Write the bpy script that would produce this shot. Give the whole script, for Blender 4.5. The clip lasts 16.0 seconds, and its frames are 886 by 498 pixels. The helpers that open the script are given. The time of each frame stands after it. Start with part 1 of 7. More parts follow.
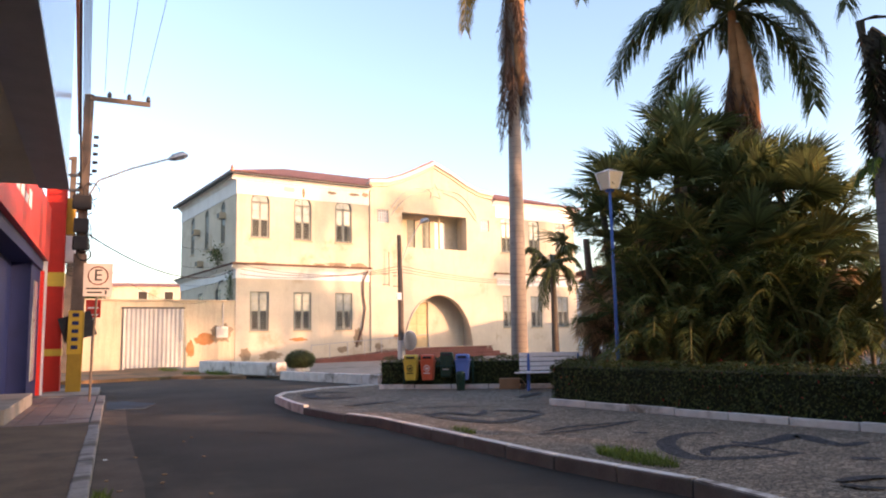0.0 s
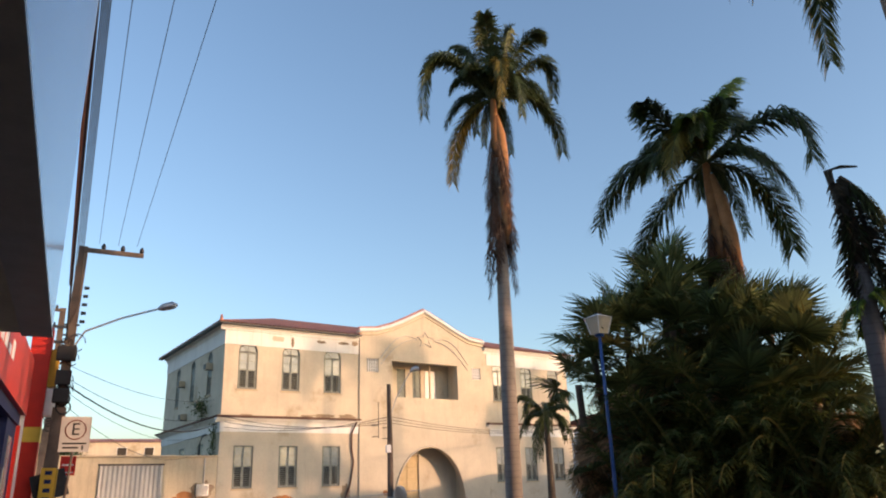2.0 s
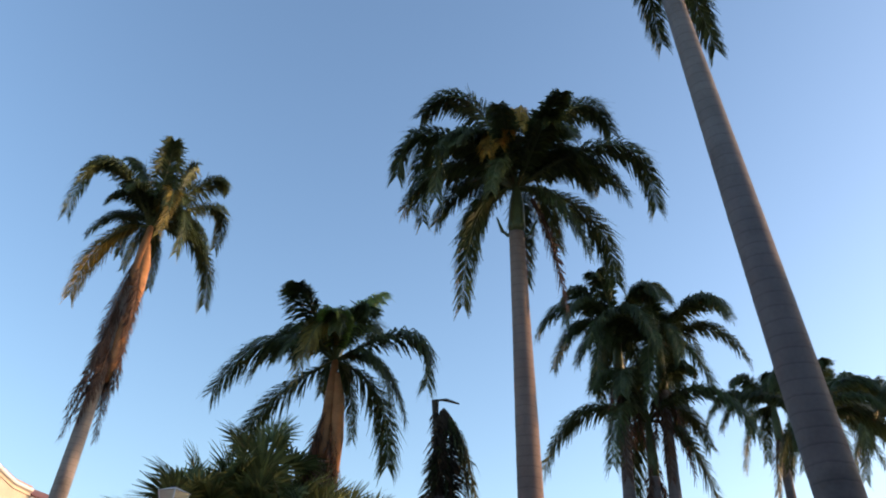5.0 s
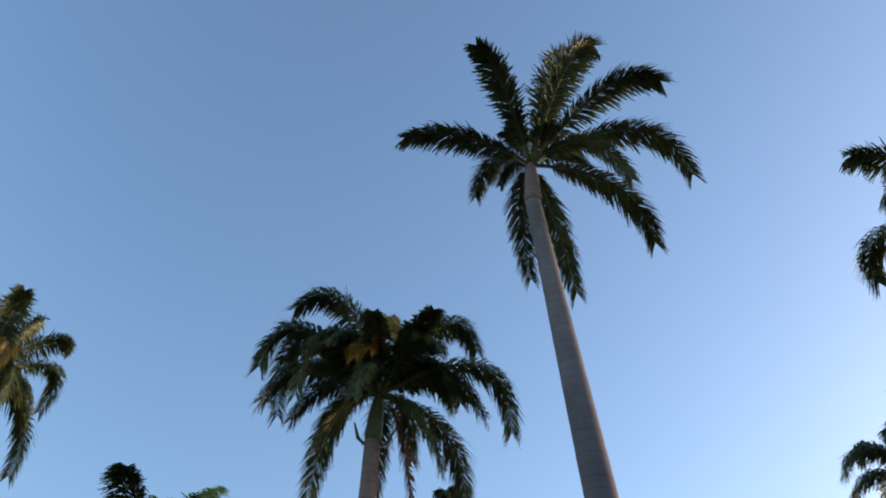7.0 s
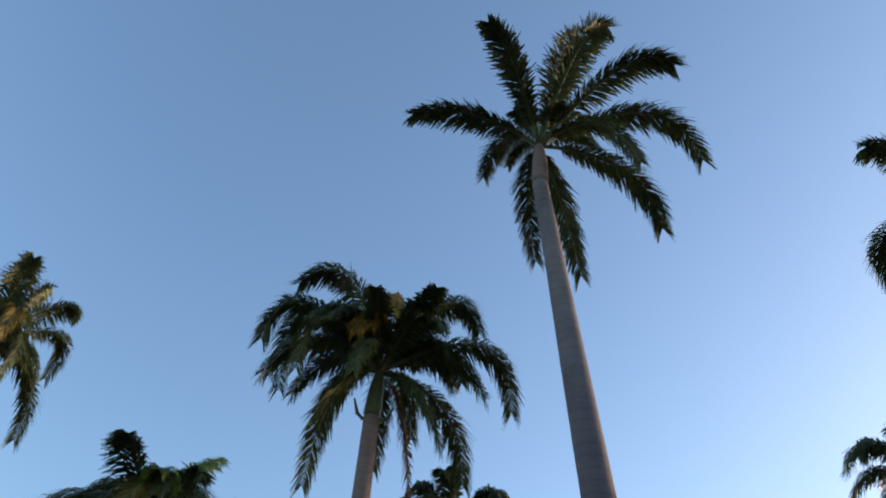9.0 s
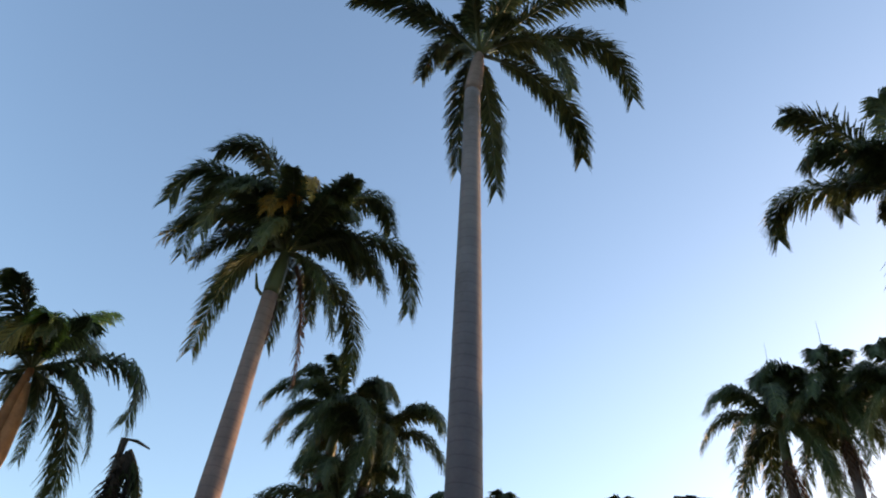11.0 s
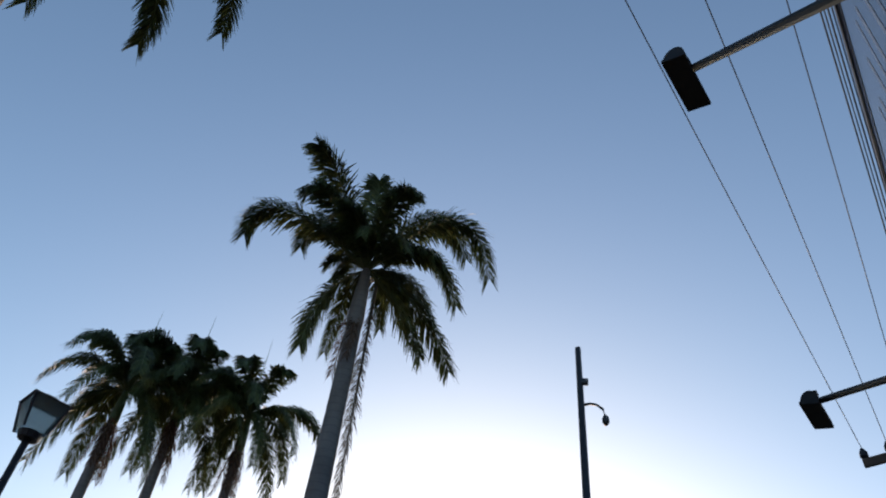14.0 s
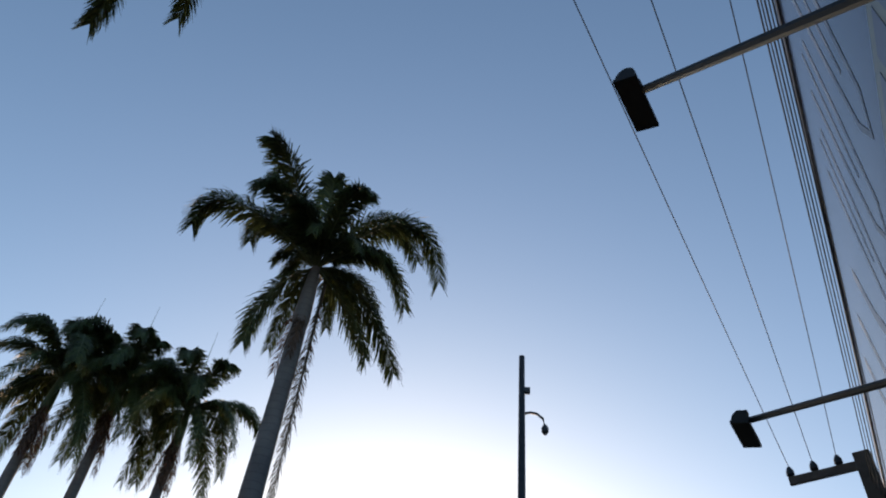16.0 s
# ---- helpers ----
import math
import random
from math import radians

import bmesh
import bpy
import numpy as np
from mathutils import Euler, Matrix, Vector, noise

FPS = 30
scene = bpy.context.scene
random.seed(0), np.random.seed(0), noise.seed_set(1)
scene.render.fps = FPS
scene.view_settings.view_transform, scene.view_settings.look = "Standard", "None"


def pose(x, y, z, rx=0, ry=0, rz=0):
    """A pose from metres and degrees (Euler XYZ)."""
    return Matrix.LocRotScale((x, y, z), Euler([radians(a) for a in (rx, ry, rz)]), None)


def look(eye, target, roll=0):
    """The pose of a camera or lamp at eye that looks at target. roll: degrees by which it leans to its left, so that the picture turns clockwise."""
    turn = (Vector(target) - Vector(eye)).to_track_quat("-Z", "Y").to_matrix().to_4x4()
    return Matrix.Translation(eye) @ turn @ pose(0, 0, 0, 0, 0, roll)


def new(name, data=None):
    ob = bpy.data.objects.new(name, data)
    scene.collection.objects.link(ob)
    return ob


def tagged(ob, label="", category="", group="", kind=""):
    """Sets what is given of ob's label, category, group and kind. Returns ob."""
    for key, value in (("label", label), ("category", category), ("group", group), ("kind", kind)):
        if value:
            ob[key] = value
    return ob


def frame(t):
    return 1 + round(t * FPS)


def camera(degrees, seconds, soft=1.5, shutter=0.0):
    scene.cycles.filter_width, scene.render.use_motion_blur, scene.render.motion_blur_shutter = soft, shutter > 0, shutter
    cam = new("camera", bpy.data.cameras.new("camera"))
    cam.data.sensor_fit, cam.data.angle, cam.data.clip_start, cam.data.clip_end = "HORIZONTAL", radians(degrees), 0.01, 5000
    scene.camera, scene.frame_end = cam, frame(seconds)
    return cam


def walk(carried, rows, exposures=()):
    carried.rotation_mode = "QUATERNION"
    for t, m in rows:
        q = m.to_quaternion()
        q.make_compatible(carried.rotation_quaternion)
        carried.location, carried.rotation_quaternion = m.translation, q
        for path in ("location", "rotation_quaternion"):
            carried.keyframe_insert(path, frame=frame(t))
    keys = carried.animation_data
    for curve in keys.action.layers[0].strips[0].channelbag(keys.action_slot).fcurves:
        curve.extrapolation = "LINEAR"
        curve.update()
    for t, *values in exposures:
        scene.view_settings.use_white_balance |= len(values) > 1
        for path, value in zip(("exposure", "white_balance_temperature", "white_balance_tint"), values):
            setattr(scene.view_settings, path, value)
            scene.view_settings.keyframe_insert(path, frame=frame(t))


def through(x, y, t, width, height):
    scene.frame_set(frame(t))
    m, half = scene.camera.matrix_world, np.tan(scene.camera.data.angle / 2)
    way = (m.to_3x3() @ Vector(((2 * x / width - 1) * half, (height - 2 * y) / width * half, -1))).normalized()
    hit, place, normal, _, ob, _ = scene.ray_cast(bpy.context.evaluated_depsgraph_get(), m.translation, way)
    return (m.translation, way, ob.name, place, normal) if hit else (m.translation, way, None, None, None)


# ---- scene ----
cam = camera(63.1, 16.0, soft=2.0)


def aim(x, y, z, yaw, pitch, roll):
    """Camera pose: yaw to the left of +y, pitch up, roll to its left."""
    return pose(x, y, z, 90 + pitch, 0, yaw) @ pose(0, 0, 0, 0, 0, roll)


PATH = [
    (0, -0.018, -0.006, 1.472, -24.46, 6.88, -1.19),
    (0.5, -0.052, -0.034, 1.439, -24.96, 9.53, -1.14),
    (1, -0.035, -0.019, 1.417, -25.46, 13.19, -1.50),
    (1.5, 0.010, 0.006, 1.422, -25.80, 16.55, -2.18),
    (2, 0.015, 0.001, 1.427, -25.56, 18.61, -2.02),
    (2.5, 0.017, 0.008, 1.423, -25.74, 19.08, -1.80),
    (3, 0.073, 0.094, 1.430, -31.19, 20.22, -1.88),
    (3.5, 0.300, 0.314, 1.540, -40.60, 22.32, -1.26),
    (4, 0.461, 0.335, 1.613, -47.11, 25.12, 0.53),
    (4.5, 0.550, 0.408, 1.607, -52.58, 29.51, 3.00),
    (5, 0.443, 0.401, 1.606, -55.96, 32.78, 3.84),
    (5.2, 0.369, 0.361, 1.640, -57.09, 33.82, 3.58),
    (7.5, 0.157, 0.299, 1.702, -68.99, 50.48, 4.72),
    (8, 0.229, 0.282, 1.646, -68.08, 49.89, 5.69),
    (8.5, 0.279, 0.285, 1.660, -67.92, 48.83, 5.59),
    (8.7, 0.333, 0.270, 1.653, -67.42, 48.51, 6.28),
    (10.8, 0.412, -0.141, 1.490, -73.43, 40.67, 9.76),
    (11, 0.428, -0.154, 1.448, -76.22, 41.04, 10.06),
    (11.5, 0.423, -0.116, 1.321, -84.48, 41.79, 9.95),
    (12, 0.70, -0.19, 1.23, -95.4, 44.04, 8.8),
    (12.5, 0.908, 0.085, 1.236, -111.30, 45.23, 7.91),
    (13, 1.025, 0.217, 1.291, -122.03, 45.07, 6.76),
    (13.5, 0.976, 0.171, 1.278, -127.88, 44.16, 7.05),
    (14, 0.942, 0.202, 1.197, -132.61, 45.14, 6.95),
    (14.5, 0.896, 0.183, 1.190, -137.78, 46.23, 6.69),
    (15, 0.862, 0.136, 1.301, -141.91, 46.35, 6.06),
    (15.5, 0.825, 0.102, 1.307, -141.35, 45.89, 6.78),
    (16, 0.845, 0.149, 1.274, -137.57, 45.60, 6.50),
]
walk(cam, [(t, aim(*row)) for t, *row in PATH],
     exposures=[(0, 2.36, 7900, 27), (0.5, 2.26, 7900, 25), (1.5, 1.76, 7500, 19), (2.5, 1.34, 6900, 14), (3.5, 1.42, 6750, 13), (5.0, 1.74, 6950, 15),
                (8.5, 1.64, 6700, 13), (11.0, 1.92, 7500, 16), (12.5, 1.78, 7400, 14), (13.0, 1.38, 7100, 13), (13.5, 1.15, 6900, 12), (14.0, 1.1, 6800, 12), (16.0, 1.04, 6800, 12)])

# ---- light: low late-afternoon sun behind the square, clear sky ----
SUN_AZ, SUN_EL = 138.0, 7.5
world = bpy.data.worlds.new("sky")
scene.world = world
world.use_nodes = True
wn = world.node_tree.nodes
sky = wn.new("ShaderNodeTexSky")
sky.sky_type = "NISHITA"
sky.sun_disc = False
sky.sun_elevation = radians(SUN_EL)
sky.sun_rotation = radians(SUN_AZ)
sky.air_density, sky.dust_density, sky.ozone_density = 1.0, 1.7, 2.5
wn["Background"].inputs[1].default_value = 0.15
world.node_tree.links.new(sky.outputs[0], wn["Background"].inputs[0])
sun_lamp = bpy.data.lights.new("sun", "SUN")
sun_lamp.energy, sun_lamp.angle, sun_lamp.color = 1.3, radians(0.6), (1.0, 0.65, 0.42)
sun = new("sun", sun_lamp)
sd = Vector((math.sin(radians(SUN_AZ)) * math.cos(radians(SUN_EL)), math.cos(radians(SUN_AZ)) * math.cos(radians(SUN_EL)), math.sin(radians(SUN_EL))))
sun.matrix_world = look(sd * 100, (0, 0, 0))

# ---- materials ----


def mat(name, col, rough=0.8, vary=0.2, scale=3.0, fine=30.0, bump=0.2, metal=0.0, stain=None, stain_at=0.62, island=False, spec=0.3, coat=0.0):
    m = bpy.data.materials.new(name)
    m.use_nodes = True
    nt = m.node_tree
    b = nt.nodes["Principled BSDF"]
    b.inputs["Roughness"].default_value, b.inputs["Metallic"].default_value = rough, metal
    b.inputs["Specular IOR Level"].default_value = spec
    b.inputs["Coat Weight"].default_value = coat
    geo = nt.nodes.new("ShaderNodeNewGeometry")
    n1, n2 = nt.nodes.new("ShaderNodeTexNoise"), nt.nodes.new("ShaderNodeTexNoise")
    for n, s, d in ((n1, scale, 5), (n2, fine, 3)):
        n.inputs["Scale"].default_value, n.inputs["Detail"].default_value = s, d
        nt.links.new(geo.outputs["Position"], n.inputs["Vector"])
    add = nt.nodes.new("ShaderNodeMath")
    add.operation = "MULTIPLY_ADD"
    nt.links.new(n2.outputs[0], add.inputs[0])
    add.inputs[1].default_value = 0.45
    nt.links.new(n1.outputs[0], add.inputs[2])
    ramp = nt.nodes.new("ShaderNodeValToRGB")
    ramp.color_ramp.elements[0].position, ramp.color_ramp.elements[1].position = 0.35, 1.05
    lo, hi = [max(0.0, c * (1 - vary)) for c in col], [min(1.0, c * (1 + vary * 0.7)) for c in col]
    ramp.color_ramp.elements[0].color, ramp.color_ramp.elements[1].color = (*lo, 1), (*hi, 1)
    nt.links.new(add.outputs[0], ramp.inputs[0])
    out = ramp.outputs[0]
    if stain:
        n3 = nt.nodes.new("ShaderNodeTexNoise")
        n3.inputs["Scale"].default_value, n3.inputs["Detail"].default_value = scale * 0.35, 8
        n3.inputs["Roughness"].default_value = 0.65
        nt.links.new(geo.outputs["Position"], n3.inputs["Vector"])
        r3 = nt.nodes.new("ShaderNodeValToRGB")
        r3.color_ramp.elements[0].position, r3.color_ramp.elements[1].position = stain_at, stain_at + 0.12
        nt.links.new(n3.outputs[0], r3.inputs[0])
        mix = nt.nodes.new("ShaderNodeMix")
        mix.data_type = "RGBA"
        nt.links.new(r3.outputs[0], mix.inputs[0])
        nt.links.new(out, mix.inputs[6])
        mix.inputs[7].default_value = (*stain, 1)
        out = mix.outputs[2]
    if island:
        hsv = nt.nodes.new("ShaderNodeHueSaturation")
        mr = nt.nodes.new("ShaderNodeMapRange")
        mr.inputs[3].default_value, mr.inputs[4].default_value = 0.55, 1.5
        nt.links.new(geo.outputs["Random Per Island"], mr.inputs[0])
        nt.links.new(mr.outputs[0], hsv.inputs["Value"])
        nt.links.new(out, hsv.inputs["Color"])
        out = hsv.outputs[0]
    nt.links.new(out, b.inputs["Base Color"])
    bp = nt.nodes.new("ShaderNodeBump")
    bp.inputs["Strength"].default_value, bp.inputs["Distance"].default_value = bump, 0.02
    nt.links.new(add.outputs[0], bp.inputs["Height"])
    nt.links.new(bp.outputs[0], b.inputs["Normal"])
    return m


def leaf_mat(name, col, through=0.3, rough=0.5):
    m = mat(name, col, rough, 0.35, 0.8, 6.0, 0.0, island=True, spec=0.22)
    nt = m.node_tree
    b, o = nt.nodes["Principled BSDF"], nt.nodes["Material Output"]
    tr, mx = nt.nodes.new("ShaderNodeBsdfTranslucent"), nt.nodes.new("ShaderNodeMixShader")
    src = b.inputs["Base Color"].links[0].from_socket
    nt.links.new(src, tr.inputs[0])
    mx.inputs[0].default_value = through
    nt.links.new(b.outputs[0], mx.inputs[1])
    nt.links.new(tr.outputs[0], mx.inputs[2])
    nt.links.new(mx.outputs[0], o.inputs[0])
    return m


def banded(m, period, depth, dark):
    """Rings round a trunk: darker, raised leaf scars at even heights."""
    nt = m.node_tree
    b = nt.nodes["Principled BSDF"]
    geo, w = nt.nodes.new("ShaderNodeNewGeometry"), nt.nodes.new("ShaderNodeTexWave")
    w.bands_direction, w.wave_profile = "Z", "SAW"
    w.inputs["Scale"].default_value = 0.314 / period
    w.inputs["Distortion"].default_value, w.inputs["Detail"].default_value, w.inputs["Detail Scale"].default_value = 1.2, 2.0, 1.5
    nt.links.new(geo.outputs["Position"], w.inputs["Vector"])
    r = nt.nodes.new("ShaderNodeValToRGB")
    r.color_ramp.elements[0].position, r.color_ramp.elements[1].position = 0.0, 0.16
    r.color_ramp.elements[0].color, r.color_ramp.elements[1].color = (dark, dark, dark, 1), (1, 1, 1, 1)
    nt.links.new(w.outputs[0], r.inputs[0])
    mx = nt.nodes.new("ShaderNodeMix")
    mx.data_type, mx.blend_type = "RGBA", "MULTIPLY"
    mx.inputs[0].default_value = 1.0
    nt.links.new(b.inputs["Base Color"].links[0].from_socket, mx.inputs[6])
    nt.links.new(r.outputs[0], mx.inputs[7])
    nt.links.new(mx.outputs[2], b.inputs["Base Color"])
    return m


def streaked(m, col, amount, width=0.9, at=0.5):
    """Rain streaks: narrow, tall stains of another colour down a plastered face."""
    nt = m.node_tree
    b = nt.nodes["Principled BSDF"]
    geo, mp, n = nt.nodes.new("ShaderNodeNewGeometry"), nt.nodes.new("ShaderNodeMapping"), nt.nodes.new("ShaderNodeTexNoise")
    mp.inputs["Scale"].default_value = (1 / width, 1 / width, 0.16)
    n.inputs["Scale"].default_value, n.inputs["Detail"].default_value, n.inputs["Roughness"].default_value = 1.6, 7, 0.7
    nt.links.new(geo.outputs["Position"], mp.inputs[0])
    nt.links.new(mp.outputs[0], n.inputs["Vector"])
    r = nt.nodes.new("ShaderNodeValToRGB")
    r.color_ramp.elements[0].position, r.color_ramp.elements[1].position = at, at + 0.25
    r.color_ramp.elements[0].color, r.color_ramp.elements[1].color = (0, 0, 0, 1), (amount, amount, amount, 1)
    nt.links.new(n.outputs[0], r.inputs[0])
    mx = nt.nodes.new("ShaderNodeMix")
    mx.data_type = "RGBA"
    nt.links.new(r.outputs[0], mx.inputs[0])
    nt.links.new(b.inputs["Base Color"].links[0].from_socket, mx.inputs[6])
    mx.inputs[7].default_value = (*col, 1)
    nt.links.new(mx.outputs[2], b.inputs["Base Color"])
    return m


def cobbled(m, size):
    """Small set stones: cells with dark joints and relief."""
    nt = m.node_tree
    b = nt.nodes["Principled BSDF"]
    geo, v = nt.nodes.new("ShaderNodeNewGeometry"), nt.nodes.new("ShaderNodeTexVoronoi")
    v.feature = "DISTANCE_TO_EDGE"
    v.inputs["Scale"].default_value = 1 / size
    nt.links.new(geo.outputs["Position"], v.inputs["Vector"])
    v2 = nt.nodes.new("ShaderNodeTexVoronoi")
    v2.inputs["Scale"].default_value = 1 / size
    nt.links.new(geo.outputs["Position"], v2.inputs["Vector"])
    r = nt.nodes.new("ShaderNodeValToRGB")
    r.color_ramp.elements[0].position, r.color_ramp.elements[1].position = 0.02, 0.14
    r.color_ramp.elements[0].color = (0.3, 0.28, 0.25, 1)
    nt.links.new(v.outputs[0], r.inputs[0])
    hsv, sep = nt.nodes.new("ShaderNodeHueSaturation"), nt.nodes.new("ShaderNodeSeparateColor")
    nt.links.new(v2.outputs["Color"], sep.inputs[0])
    mr = nt.nodes.new("ShaderNodeMapRange")
    mr.inputs[3].default_value, mr.inputs[4].default_value = 0.6, 1.35
    nt.links.new(sep.outputs[0], mr.inputs[0])
    nt.links.new(mr.outputs[0], hsv.inputs["Value"])
    mx = nt.nodes.new("ShaderNodeMix")
    mx.data_type, mx.blend_type = "RGBA", "MULTIPLY"
    mx.inputs[0].default_value = 1.0
    nt.links.new(b.inputs["Base Color"].links[0].from_socket, hsv.inputs["Color"])
    nt.links.new(hsv.outputs[0], mx.inputs[6])
    nt.links.new(r.outputs[0], mx.inputs[7])
    nt.links.new(mx.outputs[2], b.inputs["Base Color"])
    bp = nt.nodes.new("ShaderNodeBump")
    bp.inputs["Strength"].default_value, bp.inputs["Distance"].default_value = 0.7, 0.015
    nt.links.new(r.outputs[0], bp.inputs["Height"])
    nt.links.new(bp.outputs[0], b.inputs["Normal"])
    return m


OLD_CONCRETE = mat("old_brown_concrete", (0.14, 0.096, 0.062), 0.9, 0.5, 1.2, 30, 0.5, stain=(0.075, 0.056, 0.04), stain_at=0.52)
KERB_WORN = mat("worn_whitewash", (0.27, 0.25, 0.235), 0.9, 0.45, 3, 30, 0.5, stain=(0.12, 0.105, 0.09), stain_at=0.47)
GUTTER = mat("gutter_earth", (0.095, 0.072, 0.055), 0.95, 0.45, 2, 40, 0.5, stain=(0.05, 0.045, 0.04), stain_at=0.55)
BLUE_ROAD = mat("worn_blue_road_paint", (0.035, 0.06, 0.085), 0.85, 0.4, 2, 40, 0.4, stain=(0.05, 0.046, 0.042), stain_at=0.52)
ASPHALT = mat("asphalt", (0.041, 0.034, 0.027), 0.92, 0.6, 0.5, 55, 0.9, stain=(0.086, 0.068, 0.05), stain_at=0.52)
DIRT = mat("dirt", (0.26, 0.145, 0.075), 0.95, 0.5, 1.2, 25, 0.7, stain=(0.11, 0.09, 0.05), stain_at=0.5)
CONCRETE = mat("concrete", (0.27, 0.24, 0.21), 0.9, 0.35, 1.5, 40, 0.4, stain=(0.12, 0.1, 0.09), stain_at=0.55)
KERB_GREY = mat("kerb_grey", (0.15, 0.13, 0.12), 0.9, 0.35, 3, 40, 0.5, stain=(0.13, 0.12, 0.1), stain_at=0.55)
KERB_WHITE = mat("kerb_whitewash", (0.62, 0.59, 0.55), 0.9, 0.3, 3, 40, 0.4, stain=(0.2, 0.17, 0.14), stain_at=0.53)
PINK_TILE = mat("pinkish_floor_tile", (0.17, 0.115, 0.1), 0.55, 0.3, 2, 30, 0.2)
COBBLE = cobbled(mat("pale_cobble", (0.25, 0.2, 0.152), 0.85, 0.35, 1.1, 18, 0.3, stain=(0.16, 0.13, 0.1), stain_at=0.58), 0.062)
COBBLE_DARK = cobbled(mat("dark_cobble", (0.06, 0.06, 0.065), 0.8, 0.35, 3, 20, 0.3), 0.062)
CREAM = mat("cream_plaster", (0.575, 0.5, 0.39), 0.9, 0.16, 0.9, 10, 0.2, stain=(0.4, 0.31, 0.21), stain_at=0.57)
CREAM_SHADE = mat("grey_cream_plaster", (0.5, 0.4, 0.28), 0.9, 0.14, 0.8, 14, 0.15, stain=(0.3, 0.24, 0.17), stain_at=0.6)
WHITE_PLASTER = mat("white_plaster", (0.76, 0.75, 0.73), 0.9, 0.12, 0.9, 14, 0.15, stain=(0.42, 0.36, 0.28), stain_at=0.64)
OLD_WALL = mat("peeling_plaster", (0.55, 0.46, 0.33), 0.95, 0.2, 0.9, 12, 0.3, stain=(0.42, 0.33, 0.22), stain_at=0.56)
streaked(CREAM, (0.35, 0.28, 0.2), 0.45, 0.6, 0.54)
streaked(WHITE_PLASTER, (0.45, 0.4, 0.33), 0.5, 0.4, 0.54)
streaked(OLD_WALL, (0.34, 0.27, 0.2), 0.7, 0.6, 0.5)
MOULD = mat("brown_mould_stain", (0.28, 0.21, 0.145), 0.95, 0.5, 2, 14, 0.3)
BRICK_BARE = mat("bare_red_brick", (0.38, 0.17, 0.07), 0.95, 0.35, 3, 20, 0.5)
ROOF_TILE = mat("red_roof_tile", (0.5, 0.21, 0.15), 0.85, 0.35, 1.5, 20, 0.3, stain=(0.24, 0.1, 0.075), stain_at=0.6)
FRAME_GREY = mat("dark_grey_window_frame", (0.15, 0.16, 0.145), 0.7, 0.25, 4, 30, 0.1)
SHUTTER = mat("grey_green_shutter", (0.27, 0.285, 0.255), 0.7, 0.25, 4, 30, 0.1)
BEIGE_WOOD = mat("beige_door_paint", (0.55, 0.42, 0.24), 0.6, 0.15, 3, 30, 0.1)
# near black, so that the shade of unlit rooms lies in the colour
DARK_ROOM = mat("interior_shade", (0.05, 0.042, 0.035), 0.9, 0.3, 1, 10, 0.0)
RED_FLOOR = mat("red_cement", (0.17, 0.062, 0.047), 0.75, 0.35, 1.5, 20, 0.2, stain=(0.16, 0.09, 0.06), stain_at=0.56)
GATE_METAL = mat("galvanised_gate", (0.38, 0.385, 0.38), 0.55, 0.14, 1.5, 20, 0.1, metal=0.3)
DARK_METAL = mat("dark_metal", (0.05, 0.05, 0.055), 0.5, 0.3, 6, 40, 0.1, metal=0.6)
GREY_METAL = mat("grey_metal", (0.4, 0.4, 0.41), 0.4, 0.15, 6, 40, 0.1, metal=0.7)
BLUE_PAINT = mat("blue_paint", (0.05, 0.13, 0.36), 0.4, 0.25, 6, 40, 0.1)
WHITE_PAINT = mat("white_paint", (0.8, 0.79, 0.77), 0.5, 0.1, 5, 40, 0.1)
POLE_CONCRETE = mat("pole_concrete", (0.13, 0.098, 0.08), 0.9, 0.35, 3, 30, 0.3, stain=(0.07, 0.058, 0.05), stain_at=0.55)
YELLOW = mat("yellow_plastic", (0.72, 0.5, 0.08), 0.45, 0.12, 5, 40, 0.05)
YELLOW_PAINT = mat("yellow_paint", (0.42, 0.24, 0.03), 0.6, 0.2, 4, 40, 0.1)
PLATE_OCHRE = mat("ochre_sign_plate", (0.66, 0.4, 0.05), 0.6, 0.2, 4, 40, 0.05)
RED_PLASTIC = mat("red_plastic", (0.68, 0.13, 0.06), 0.45, 0.12, 5, 40, 0.05)
RED_PAINT = mat("red_paint", (0.6, 0.03, 0.02), 0.45, 0.15, 3, 40, 0.05)
GREEN_PLASTIC = mat("green_plastic", (0.011, 0.045, 0.028), 0.45, 0.15, 5, 40, 0.05)
BLUE_PLASTIC = mat("blue_plastic", (0.12, 0.22, 0.55), 0.45, 0.12, 5, 40, 0.05)
BLACK = mat("black_paint", (0.02, 0.02, 0.022), 0.6, 0.2, 5, 40, 0.05)
NAVY = mat("navy_paint", (0.008, 0.017, 0.08), 0.6, 0.2, 2, 30, 0.05)
PANEL = mat("pale_blue_sign_panel", (0.22, 0.3, 0.46), 0.16, 0.2, 0.35, 3, 0.02, spec=0.6)
# rear sign print: blue, white and yellow darkened to put shade into them
PANEL_SHADED = mat("shade_darkened_blue_panel", (0.035, 0.06, 0.13), 0.16, 0.4, 0.35, 3, 0.02, spec=0.25)
SOFFIT_DARK = mat("grey_brown_soffit", (0.56, 0.52, 0.48), 0.6, 0.2, 1, 20, 0.05)
PANEL_WHITE_SHADED = mat("shade_darkened_white_graphic", (0.1, 0.15, 0.24), 0.38, 0.2, 1, 8, 0.02, spec=0.4)
PANEL_YELLOW_SHADED = mat("shade_darkened_yellow_band", (0.12, 0.13, 0.085), 0.3, 0.2, 1, 8, 0.02, spec=0.4)
